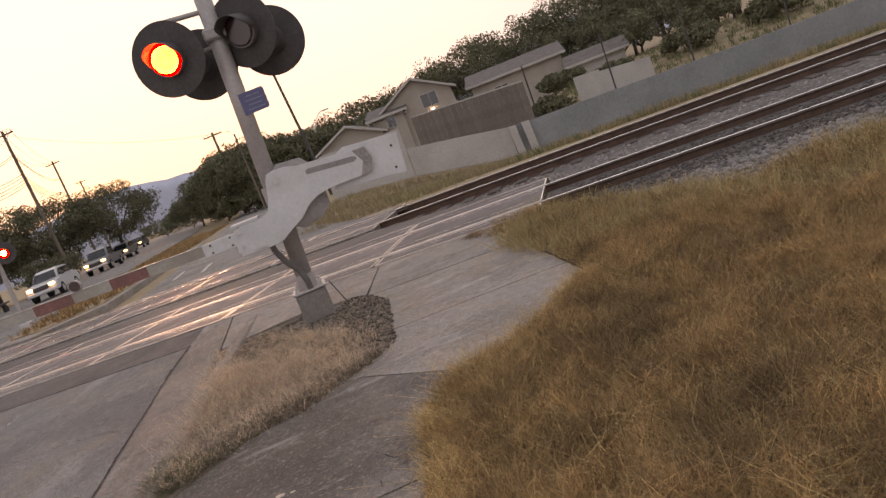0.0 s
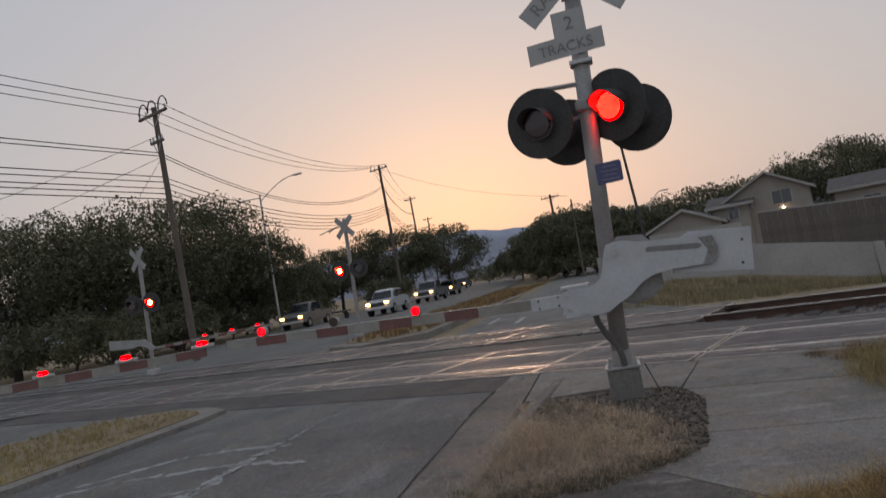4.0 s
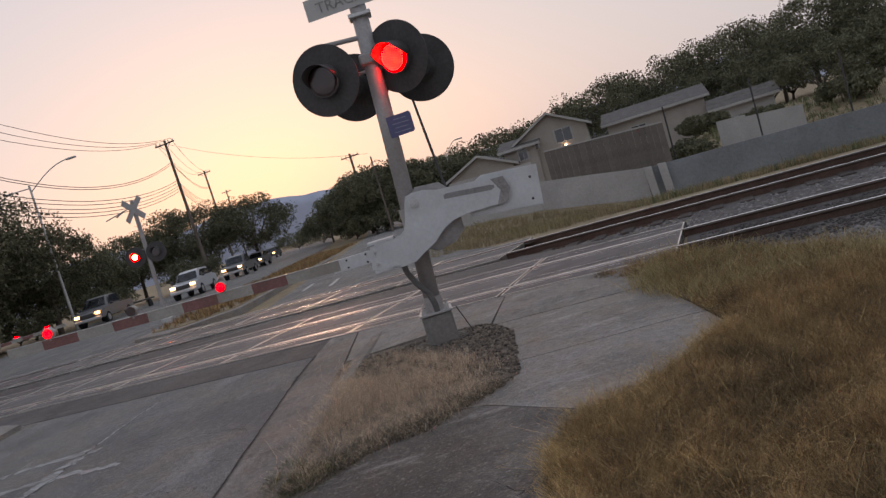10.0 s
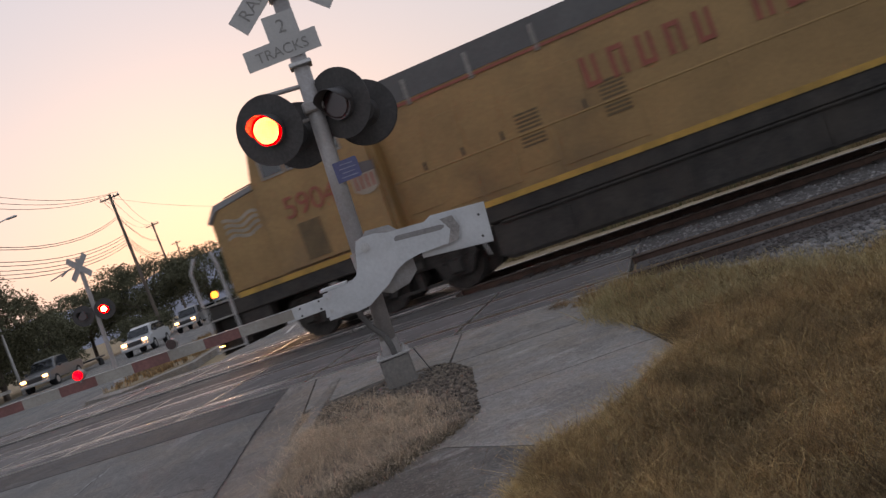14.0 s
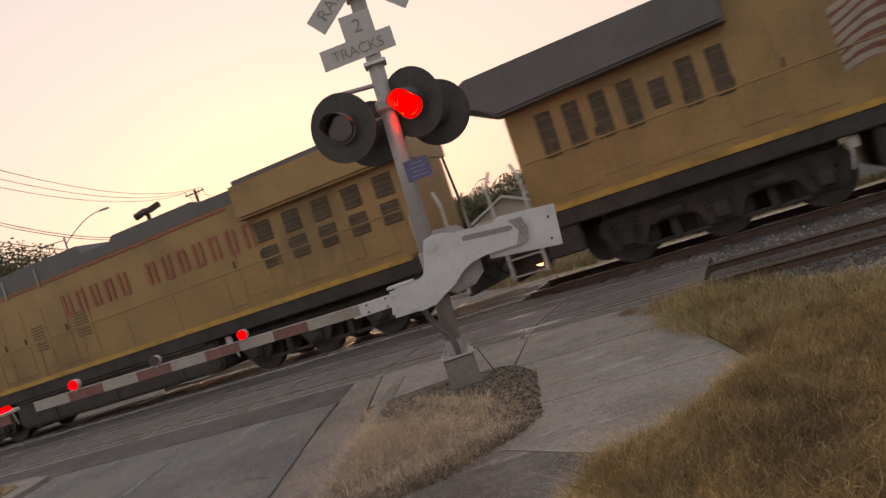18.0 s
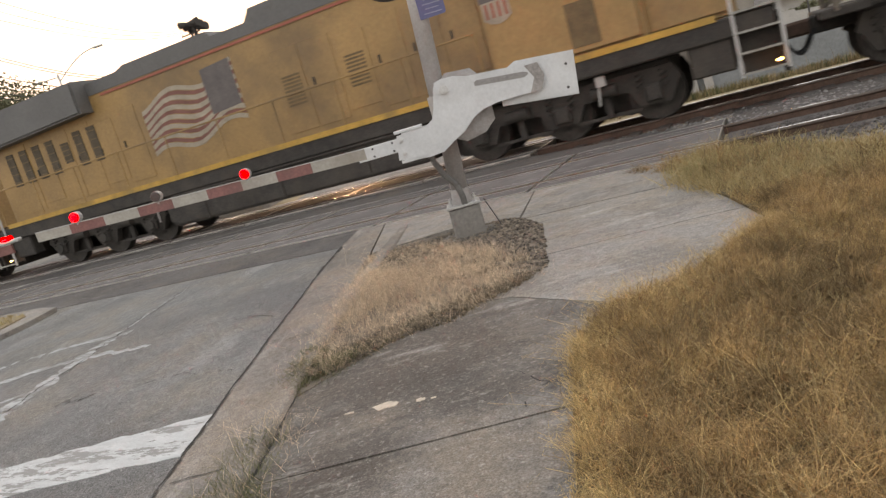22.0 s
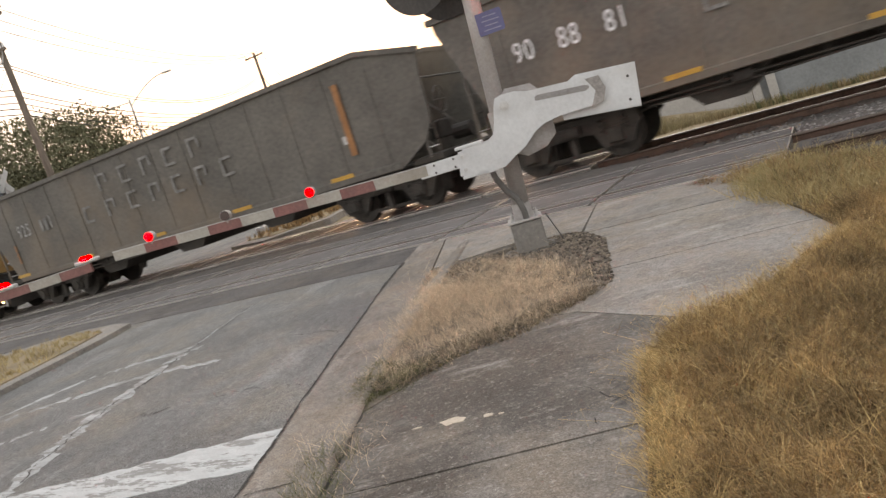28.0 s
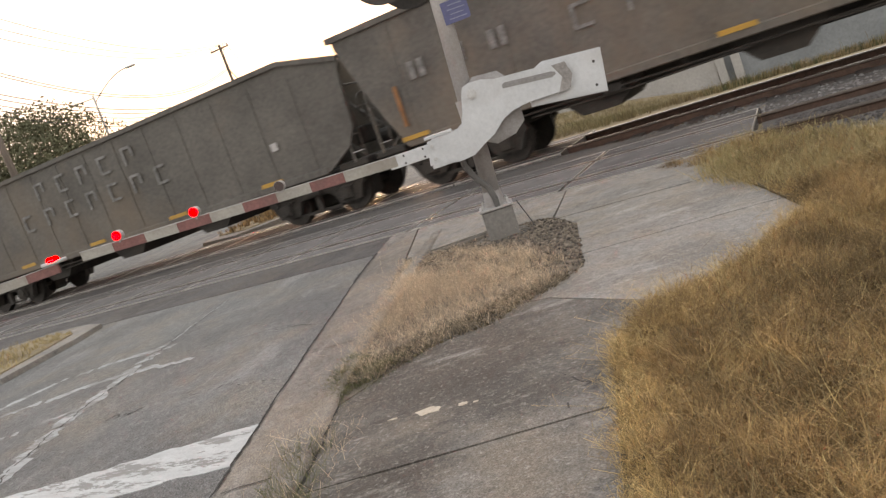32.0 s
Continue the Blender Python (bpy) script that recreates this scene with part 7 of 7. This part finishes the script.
def hopper(offset, number, label, uprights=()):
    ob = thing("hopper_wagon", label, "freight wagon", group="hopper wagons of the train")
    L, W, zt = 15.5, 1.55, 3.5
    # side plates, cut back under the ends, with a lower top over the rear end
    for s in (-1, 1):
        bm = bmesh.new()
        prism(bm, [(-0.06, 3.2), (0.38, 2.0), (0.85, 0.98), (L - 0.85, 0.98), (L - 0.2, 1.35), (L + 0.02, 1.7), (L + 0.08, 2.7), (L + 0.16, zt - 0.38), (L - 1.15, zt - 0.06), (L - 1.3, zt - 0.02), (-0.1, zt - 0.02)], s * W - 0.02, s * W + 0.02)
        side = part("side", bm, hopper_black, ob, "grimy black wagon side")
        bm = bmesh.new()
        ya, yb = sorted((s * (W - 0.04), s * (W + 0.08)))
        prism(bm, [(-0.18, zt - 0.14), (-0.18, zt - 0.03), (L - 1.22, zt - 0.03), (L + 0.2, zt - 0.37), (L + 0.2, zt - 0.48), (L - 1.24, zt - 0.13)][::-1], ya, yb)
        part("top_chord", bm, hopper_black, side)
        bm = bmesh.new()
        box(bm, (L / 2, s * (W + 0.015), 1.02), (L - 1.8, 0.08, 0.16), bevel=0.02)
        part("sill", bm, hopper_black, side)
        for k in range(13):
            x = 1.15 + k * (L - 2.3) / 12
            bm = bmesh.new()
            hi = 2.3 if k < 12 else 2.0
            box(bm, (x, s * (W + 0.026), 1.08 + hi / 2), (0.1, 0.016, hi))
            part("rib", bm, hopper_black, side)
        for k in range(5):
            x = 1.1 + k * 3.0
            bm = bmesh.new()
            box(bm, (x, s * (W + 0.064), 1.12), (0.6, 0.01, 0.085))
            part("reflector", bm, reflector, side, "yellow reflective strip")
        for x, z, tall, wide in uprights:
            bm = bmesh.new()
            box(bm, (x, s * (W + 0.066), z), (wide, 0.01, tall))
            part("reflector", bm, reflector_old, side, "upright dull orange reflective strip")
        # brake pipe and rods slung under the sill
        for xa, xb, z, r in ((2.9, 12.6, 0.84, 0.022), (3.4, 7.2, 0.76, 0.016), (8.2, 11.8, 0.79, 0.016)):
            bm = bmesh.new()
            cyl(bm, (xa, s * 1.42, z), ((xa + xb) / 2, s * 1.42, z - 0.03), r, n=6)
            cyl(bm, ((xa + xb) / 2, s * 1.42, z - 0.03), (xb, s * 1.42, z + 0.02), r, n=6)
            part("brake_pipe", bm, loco_black, side)
        for k in range(7):
            bm = bmesh.new()
            x = 3.1 + k * 1.55
            box(bm, (x, s * 1.42, 0.9), (0.05, 0.05, 0.2))
            if k % 3 == 1:
                box(bm, (x + 0.3, s * 1.38, 0.83), (0.34, 0.16, 0.2), bevel=0.03)
            part("pipe_hanger", bm, loco_black, side)
        rot = FACING if s < 0 else Matrix.Rotation(radians(180), 4, "Z") @ FACING
        digits = number.replace(" ", "  ")
        for k, ch in enumerate(digits):
            if ch == "#":          # a worn digit
                dx = (k - (len(digits) - 1) / 2) * 0.215
                bm = bmesh.new()
                box(bm, (2.42 + dx if s < 0 else L - 2.42 - dx, s * (W + 0.064), 2.32), (0.13, 0.008, 0.34), bevel=0.003)
                part("wagon_digit", bm, mat_faded(), side, "worn unreadable digit")
            elif ch != " ":
                dx = (k - (len(digits) - 1) / 2) * 0.215
                text_mesh("wagon_digit", ch, 0.52, letter_white if number[0] == "9" and number[1] == "0" else print_worn, side, Matrix.Translation((2.42 + dx if s < 0 else L - 2.42 - dx, s * (W + 0.064), 2.32)) @ rot @ Matrix.Diagonal((0.72, 1, 1, 1)))
        # the owner's name, as plain pale blocks
        for k, (x, z) in enumerate([(5.8, 2.85), (6.7, 2.85), (7.55, 2.85), (8.4, 2.85), (9.3, 2.85), (4.85, 2.17), (5.8, 2.17), (6.7, 2.17), (7.55, 2.17), (8.4, 2.17), (9.25, 2.17), (10.1, 2.17)]):
            xx = x if s < 0 else L - x
            bm = bmesh.new()
            yy = s * (W + 0.064)
            box(bm, (xx - 0.16, yy, z), (0.07, 0.01, 0.44))
            box(bm, (xx, yy, z + 0.19), (0.3, 0.01, 0.06))
            if k % 2:
                box(bm, (xx, yy, z - 0.19), (0.3, 0.01, 0.06))
            else:
                box(bm, (xx + 0.14, yy, z + 0.08), (0.06, 0.01, 0.24))
            part("name_letter", bm, mat_faded(), side, "faded pale letter block")
        bm = bmesh.new()
        box(bm, (L - 2.0 if s < 0 else 2.0, s * (W + 0.064), 1.85), (0.17, 0.01, 0.17))
        part("data_plate", bm, sign_white, side)
    # sloping floors and ends
    bm = bmesh.new()
    for x0, x1, zh in ((0.75, 3.2, 3.3), (L - 1.75, L - 4.0, 3.3)):
        vs = [bm.verts.new(p) for p in ((x0, -W + 0.03, zh), (x0, W - 0.03, zh), (x1, W - 0.03, 1.1), (x1, -W + 0.03, 1.1))]
        bm.faces.new(vs)
    box(bm, (L / 2, 0, 1.05), (L - 5.8, 2 * W - 0.1, 0.08))
    part("slope_sheet", bm, hopper_black, ob)
    bm = bmesh.new()
    box(bm, (0.72, 0, 3.38), (0.08, 2 * W - 0.06, 0.2), bevel=0.02)
    part("end_cap", bm, hopper_black, ob)
    bm = bmesh.new()
    box(bm, (L - 1.72, 0, 3.35), (0.08, 2 * W - 0.06, 0.2), bevel=0.02)
    part("end_cap", bm, hopper_black, ob)
    bm = bmesh.new()
    box(bm, (L / 2, 0, 0.85), (L + 0.2, 0.5, 0.3), bevel=0.03)
    part("centre_sill", bm, loco_black, ob, "black centre sill")
    for k in range(3):
        xm = 4.6 + k * 3.05
        bm = bmesh.new()
        prism(bm, [(xm - 0.9, 1.05), (xm + 0.9, 1.05), (xm + 0.35, 0.5), (xm - 0.35, 0.5)], -1.2, 1.2)
        part("chute", bm, loco_black, ob, "black discharge chute")
    for x, sg in ((0.35, -1), (L - 0.35, 1)):
        bm = bmesh.new()
        box(bm, (x, 0, 0.98), (0.7, 2.9, 0.14), bevel=0.02)
        part("end_platform", bm, loco_black, ob)
        top = 3.25 if sg < 0 else 2.95
        for y in (-1.5, -1.02, 1.02, 1.5):
            bm = bmesh.new()
            cyl(bm, (x + sg * 0.12, y, 1.0), (x + sg * 0.1, y, top), 0.03, n=6)
            part("end_post", bm, hopper_black, ob)
        for y in (-1.0, 1.0):
            bm = bmesh.new()
            cyl(bm, (x + sg * 0.1, y, 1.05), (x - sg * 1.25, y * 0.8, 2.6), 0.035, n=6)
            part("end_brace", bm, hopper_black, ob, "slanting brace under the slope sheet")
        bm = bmesh.new()
        cyl(bm, (x + sg * 0.1, -1.5, top - 0.35), (x + sg * 0.1, 1.5, top - 0.35), 0.022, n=6)
        part("end_rail", bm, hopper_black, ob)
        if sg > 0:
            bm = bmesh.new()
            box(bm, (x - 0.05, -0.45, 1.5), (0.3, 0.5, 0.4), bevel=0.04)
            part("brake_valve", bm, loco_black, ob, "grimy brake valve")
            bm = bmesh.new()
            cyl(bm, (x - 0.2, 0.45, 1.35), (x + 0.25, 0.45, 1.35), 0.17, n=12)
            part("air_reservoir", bm, loco_black, ob, "round air reservoir")
            bm = bmesh.new()
            for q in range(12):
                a, b = q * 0.5236, (q + 1) * 0.5236
                cyl(bm, (x + 0.16, -0.5 + 0.28 * math.cos(a), 2.1 + 0.28 * math.sin(a)), (x + 0.16, -0.5 + 0.28 * math.cos(b), 2.1 + 0.28 * math.sin(b)), 0.016, n=5)
            for q in range(3):
                a = q * 1.047
                cyl(bm, (x + 0.16, -0.5 - 0.28 * math.cos(a), 2.1 - 0.28 * math.sin(a)), (x + 0.16, -0.5 + 0.28 * math.cos(a), 2.1 + 0.28 * math.sin(a)), 0.01, n=5)
            cyl(bm, (x + 0.16, -0.5, 2.1), (x + 0.08, -0.5, 1.7), 0.03, n=6)
            part("hand_brake", bm, hopper_black, ob, "hand brake wheel")
        for k in range(6):
            bm = bmesh.new()
            cyl(bm, (x + sg * 0.12, -1.5, 1.2 + k * 0.36), (x + sg * 0.12, -1.02, 1.2 + k * 0.36), 0.012, n=5)
            part("ladder_rung", bm, letter_white if k < 1 else hopper_black, ob)
        bm = bmesh.new()
        box(bm, (x + sg * 0.6, 0, 0.85), (0.6, 0.22, 0.24), bevel=0.04)
        part("coupler", bm, rail_rust, ob, "rusty coupler")
    truck(ob, (0.95, 2.65), 0.44)
    truck(ob, (L - 2.65, L - 0.95), 0.44)
    UNITS.append((ob, offset, False))
    return ob


def mat_faded():
    return MATS.get("faded_lettering") or mat("faded_lettering", (0.2, 0.19, 0.178), 0.7, var=0.4, scale=6, fine=30, bump=0.02)


def build_train():
    locomotive(0.0, False, "5904", "yellow and grey diesel locomotive leading the train")
    locomotive(20.65, True, "8", "yellow and grey diesel locomotive with a painted flag, running backwards")
    hopper(40.25, "925 ##1", "black coal hopper wagon behind the locomotives", ((13.6, 2.25, 1.5, 0.15), (1.2, 1.75, 0.55, 0.06)))
    hopper(56.45, "90 88 81", "black coal hopper wagon with white numbers")
    hopper(72.2, "## ## ##", "black coal hopper wagon at the rear of view", ((0.98, 1.75, 0.8, 0.08),))


# ---- motion ----
def motions():
    for ob, off, rev in UNITS:
        walk(ob, [(t, pose(x + off, TRACK_Y, TRACK_Z, 0, 0, 180 if rev else 0)) for t, x in TRAIN])
    # rolling wheels
    def nose(t):
        for (a, xa), (b, xb) in zip(TRAIN, TRAIN[1:]):
            if a <= t <= b:
                return xa + (xb - xa) * (t - a) / (b - a)
    times = [0.0] + [9.5 + 0.15 * i for i in range(151)]
    for ax, r in WHEELS:
        rev = any(ax.parent == ob and rv for ob, _, rv in UNITS)
        rows, ang, last = [], 0.0, nose(9.5)
        for t in times:
            ang += ((nose(t) - last) / r if t > 9.5 else 0.0)
            last = nose(max(t, 9.5))
            a = math.degrees(ang) * (-1 if rev else 1)
            rows.append((t, pose(ax.location.x, 0, r) @ Matrix.Rotation(radians(a), 4, "Y")))
        walk(ax, rows)
    # lamps turn between their lit and dark faces
    for unit, phase in SPINS:
        loc = unit.location.copy()
        rows, ang = [], 0.0 if phase == 0 else 180.0
        place = Matrix.Translation(loc)
        rows.append((0.0, place @ Matrix.Rotation(radians(ang), 4, "Z")))
        k = 0
        while True:
            t = 7.90375 - 13 * 0.5925 + 0.5925 * k
            k += 1
            if t > 31.8:
                break
            if t < 0.2:
                continue
            for j, a in ((-0.15, 0), (-0.04, 0), (-0.014, 0), (-0.006, 0), (-0.002, 60), (0.002, 120), (0.006, 180), (0.014, 180), (0.04, 180), (0.15, 180)):
                rows.append((t + j, place @ Matrix.Rotation(radians(ang + a), 4, "Z")))
            ang += 180
        rows.append((32.0, place @ Matrix.Rotation(radians(ang), 4, "Z")))
        walk(unit, rows)


# ---- build ----
build_ground()
build_roads()
build_medians()
build_sidewalk()
build_tracks()
build_near_signal()
far_signal(pose(-19.3, 6.1, -0.1, 0, 0, 22.7), "far crossing signal with crossbuck and lowered gate", 0, 5.2)
far_signal(pose(-13.9, 11.6, -0.1, 0, 0, 22.7), "far crossing signal on the median with crossbuck", 1, 0)
build_train()
build_trees()
build_poles()
build_walls()
build_houses()
build_cars()
build_cloud_bank()
# planting
VERGE = [(4.92, -7.6), (4.7, -6.7), (4.58, -6.2), (4.52, -5.88), (4.66, -5.52), (5.06, -5.05), (5.35, -4.35), (5.5, -4.05), (5.2, -3.1), (4.88, -2.22), (4.66, -1.45), (4.0, -0.85), (3.9, -0.6), (5.0, -0.7), (5.9, -1.4), (6.45, -2.0), (7.0, -2.85), (7.4, -2.45), (8.2, -2.4), (10, -2.6), (16, -3.0), (24, -3.3), (24, -16.2), (8.0, -16.2), (5.75, -10.2), (5.3, -8.9)]
# the ground's dark colour stands in for shade among the grass
structure("verge_soil", slab(bmesh.new(), VERGE, -0.035, 0.15), thatch_shade_earth, "thatch and earth under the verge grass, coloured dark as shade between the blades")
NEAR = [(4.92, -7.6), (4.7, -6.7), (4.58, -6.2), (4.52, -5.88), (4.66, -5.52), (5.06, -5.05), (5.35, -4.35), (5.5, -4.05), (5.2, -3.1), (6.6, -2.9), (8.0, -4.6), (7.6, -7.6), (6.6, -8.8), (5.2, -8.8)]
blades("verge_grass", NEAR, 250000, 0.12, 0.0023, -0.04, grass_dry, "dense dry yellow-brown grass beside the footway", 21, lean=0.75, spill=0.004, lumps=0.4, curl=0.4, taper=0.2, clump=0.5, tuft=42, splay=0.75)
blades("verge_grass", [(5.2, -3.1), (4.88, -2.22), (4.66, -1.45), (4.0, -0.85), (3.9, -0.6), (5.0, -0.7), (5.9, -1.4), (6.45, -2.0), (7.0, -2.85), (7.4, -2.45), (8.2, -2.4), (10, -2.6), (13, -2.8), (13, -7), (9, -10.2), (7.4, -8.5), (7.6, -7.6), (8.0, -4.6), (6.6, -2.9)], 110000, 0.16, 0.004, -0.04, grass_dry, "dry yellow-brown grass of the wider verge", 29, lean=0.8, spill=0.01, lumps=0.4, curl=0.35, taper=0.2, clump=0.5, tuft=36, splay=0.75)
blades("verge_grass", [(6.6, -8.8), (7.4, -8.5), (9, -10.2), (13, -7), (13, -2.9), (16, -3.1), (24, -3.4), (24, -16.2), (8.0, -16.2), (5.75, -10.2), (5.3, -8.8)], 60000, 0.15, 0.009, -0.04, grass_dry, "dry grass of the verge behind the crossing", 38, lean=1.0, spill=0.05, lumps=0.4, curl=0.35)
blades("verge_grass_stalks", NEAR, 24000, 0.125, 0.0022, -0.03, stalk_mat, "golden dry stalks standing out of the verge grass", 43, lean=0.9, clump=0.6, spill=0.01, lumps=0.5, curl=0.6, taper=0.15, tuft=16, splay=0.6)
blades("verge_edge_grass", [(4.92, -7.6), (4.7, -6.7), (4.58, -6.2), (4.52, -5.88), (4.66, -5.52), (5.06, -5.05), (5.35, -4.35), (5.5, -4.05), (5.7, -4.1), (5.55, -4.5), (5.25, -5.15), (4.88, -5.6), (4.76, -5.9), (4.85, -6.6), (5.1, -7.5)], 9000, 0.095, 0.0023, -0.045, stalk_mat, "golden grass sprawling over the footway's edge", 44, lean=1.0, clump=0.6, spill=0.02, lumps=0.6, curl=0.55, tuft=24, splay=0.7)
blades("verge_grass_tufts", NEAR, 14000, 0.13, 0.0026, -0.04, grass_green, "olive tufts among the dry verge grass", 27, lean=0.8, clump=1.4, spill=0.05, curl=0.3, taper=0.25)
blades("verge_grass_green", [(4.6, -2.0), (4.6, -0.7), (5.0, -0.7), (5.9, -1.4), (6.45, -2.0), (7.0, -2.85), (7.4, -2.45), (8.2, -2.4), (10, -2.6), (13, -2.8), (13, -5), (8, -4.2), (6, -3.6), (5.4, -3.4)], 34000, 0.17, 0.004, -0.04, grass_green, "straw and olive grass on the verge near the tracks", 22, lean=0.9, spill=0.06, lumps=0.4, curl=0.3)
blades("verge_green_patch", [(4.75, -1.9), (4.7, -1.2), (5.3, -0.95), (6.0, -1.3), (5.7, -2.1), (5.1, -2.3)], 1800, 0.13, 0.003, -0.04, patch_green, "patch of fresh green grass on the verge", 46, lean=0.9, spill=0.08, lumps=0.5, curl=0.3)
pebbles("bed_gravel", [(1.4, -2.5), (2.75, -1.92), (3.05, -2.07), (3.44, -2.62), (3.92, -4.22), (3.0, -4.2), (2.2, -3.6)], 4200, 0.007, 0.023, lambda x, y: -0.052, gravel, "brown gravel of the bed", 23)
CORE = [(1.68, -3.3), (2.02, -3.34), (2.5, -3.6), (2.95, -3.74), (3.41, -3.98), (3.82, -4.33), (3.66, -4.55), (3.45, -4.8), (3.34, -5.02), (3.14, -5.12), (2.95, -5.3), (2.84, -5.5), (2.76, -5.66), (2.62, -5.6), (2.42, -5.27), (2.27, -4.79), (2.01, -4.16), (1.79, -3.43)]
blades("bed_weeds", CORE, 4200, 0.19, 0.0016, -0.05, weed_mat, "pale straw-coloured dead weeds in the bed", 24, lean=1.0, category="weeds", taper=0.2, lumps=0.75, curl=0.4, spill=0.09, clump=0.9)
fuzz("weed_seed_heads", CORE, 21000, 0.17, 0.055, 0.0011, -0.05, weed_mat, "fluffy pale seed heads of dead weeds", 31, taper=0.3)
FRINGE = [(3.9, -4.3), (3.82, -4.66), (3.64, -4.94), (3.56, -5.22), (3.35, -5.33), (3.17, -5.5), (3.08, -5.73), (2.95, -5.92), (2.78, -5.98), (2.6, -5.75), (2.76, -5.6), (2.9, -5.4), (3.1, -5.1), (3.32, -4.95), (3.5, -4.6)]
blades("weed_litter", FRINGE, 5200, 0.06, 0.003, -0.05, litter_mat, "dark brown litter and dead stems along the bed", 34, lean=1.8, category="weeds", curl=0.6, spill=0.03)
blades("weed_fringe", FRINGE, 1300, 0.13, 0.0018, -0.05, weed_mat, "sprawling straw stalks at the edge of the bed", 41, lean=1.6, category="weeds", curl=0.5, spill=0.05)
pebbles("litter_clods", FRINGE, 700, 0.005, 0.014, lambda x, y: -0.052, thatch_shade_earth, "crumbs of dark earth along the bed", 42)
blades("sparse_weeds", [(1.45, -2.7), (2.0, -2.5), (2.35, -2.75), (3.0, -3.2), (3.8, -4.1), (3.4, -4.0), (2.5, -3.4), (1.6, -3.1)], 2200, 0.11, 0.002, -0.05, weed_mat, "thin straw stalks on the gravel", 33, lean=1.1, category="weeds", curl=0.4)
blades("gutter_weeds", [(2.42, -5.3), (2.6, -5.4), (2.8, -5.55), (3.05, -5.4), (3.12, -5.6), (2.98, -5.95), (2.87, -6.22), (2.72, -6.1), (2.55, -5.75)], 4600, 0.055, 0.0034, -0.055, weed_green, "small dark olive weeds along the gutter", 25, lean=1.3, category="weeds", taper=0.06, curl=0.5, spill=0.035, lumps=0.5)
blades("gutter_weeds", [(2.98, -6.75), (3.14, -6.75), (3.4, -7.2), (3.6, -7.7), (3.35, -7.75)], 900, 0.1, 0.0024, -0.055, weed_green, "olive and straw weeds beside the kerb", 28, lean=1.1, category="weeds", curl=0.4, spill=0.05)
blades("gutter_stalks", [(2.9, -6.5), (3.2, -6.6), (3.55, -7.2), (3.7, -7.7), (3.3, -7.75)], 240, 0.15, 0.0018, -0.05, weed_mat, "thin straw stalks beside the kerb", 32, lean=1.2, category="weeds", curl=0.5, spill=0.06)
blades("bank_grass", [(1.8, 8.8), (14, 8.8), (14, 21), (2, 21.5), (-9, 20), (-6, 14), (-2.2, 9.2)], 52000, 0.2, 0.011, 0, bank_mat, "tall dry grass beyond the tracks", 26, lean=0.5, zf=ground_z)
blades("bank_grass_green", [(3.5, 9.0), (16, 9.0), (30, 26), (14, 25), (6, 23), (3.2, 21)], 38000, 0.2, 0.013, 0, bank_green, "greener rough grass below the grey wall", 36, lean=0.5, zf=ground_z)
blades("yard_grass", [(3.5, 27), (12, 28), (26, 31), (26, 44), (4, 44)], 12000, 0.35, 0.03, 0, bank_green, "rough olive grass on the slope behind the wall", 37, lean=0.5, zf=ground_z)
motions()
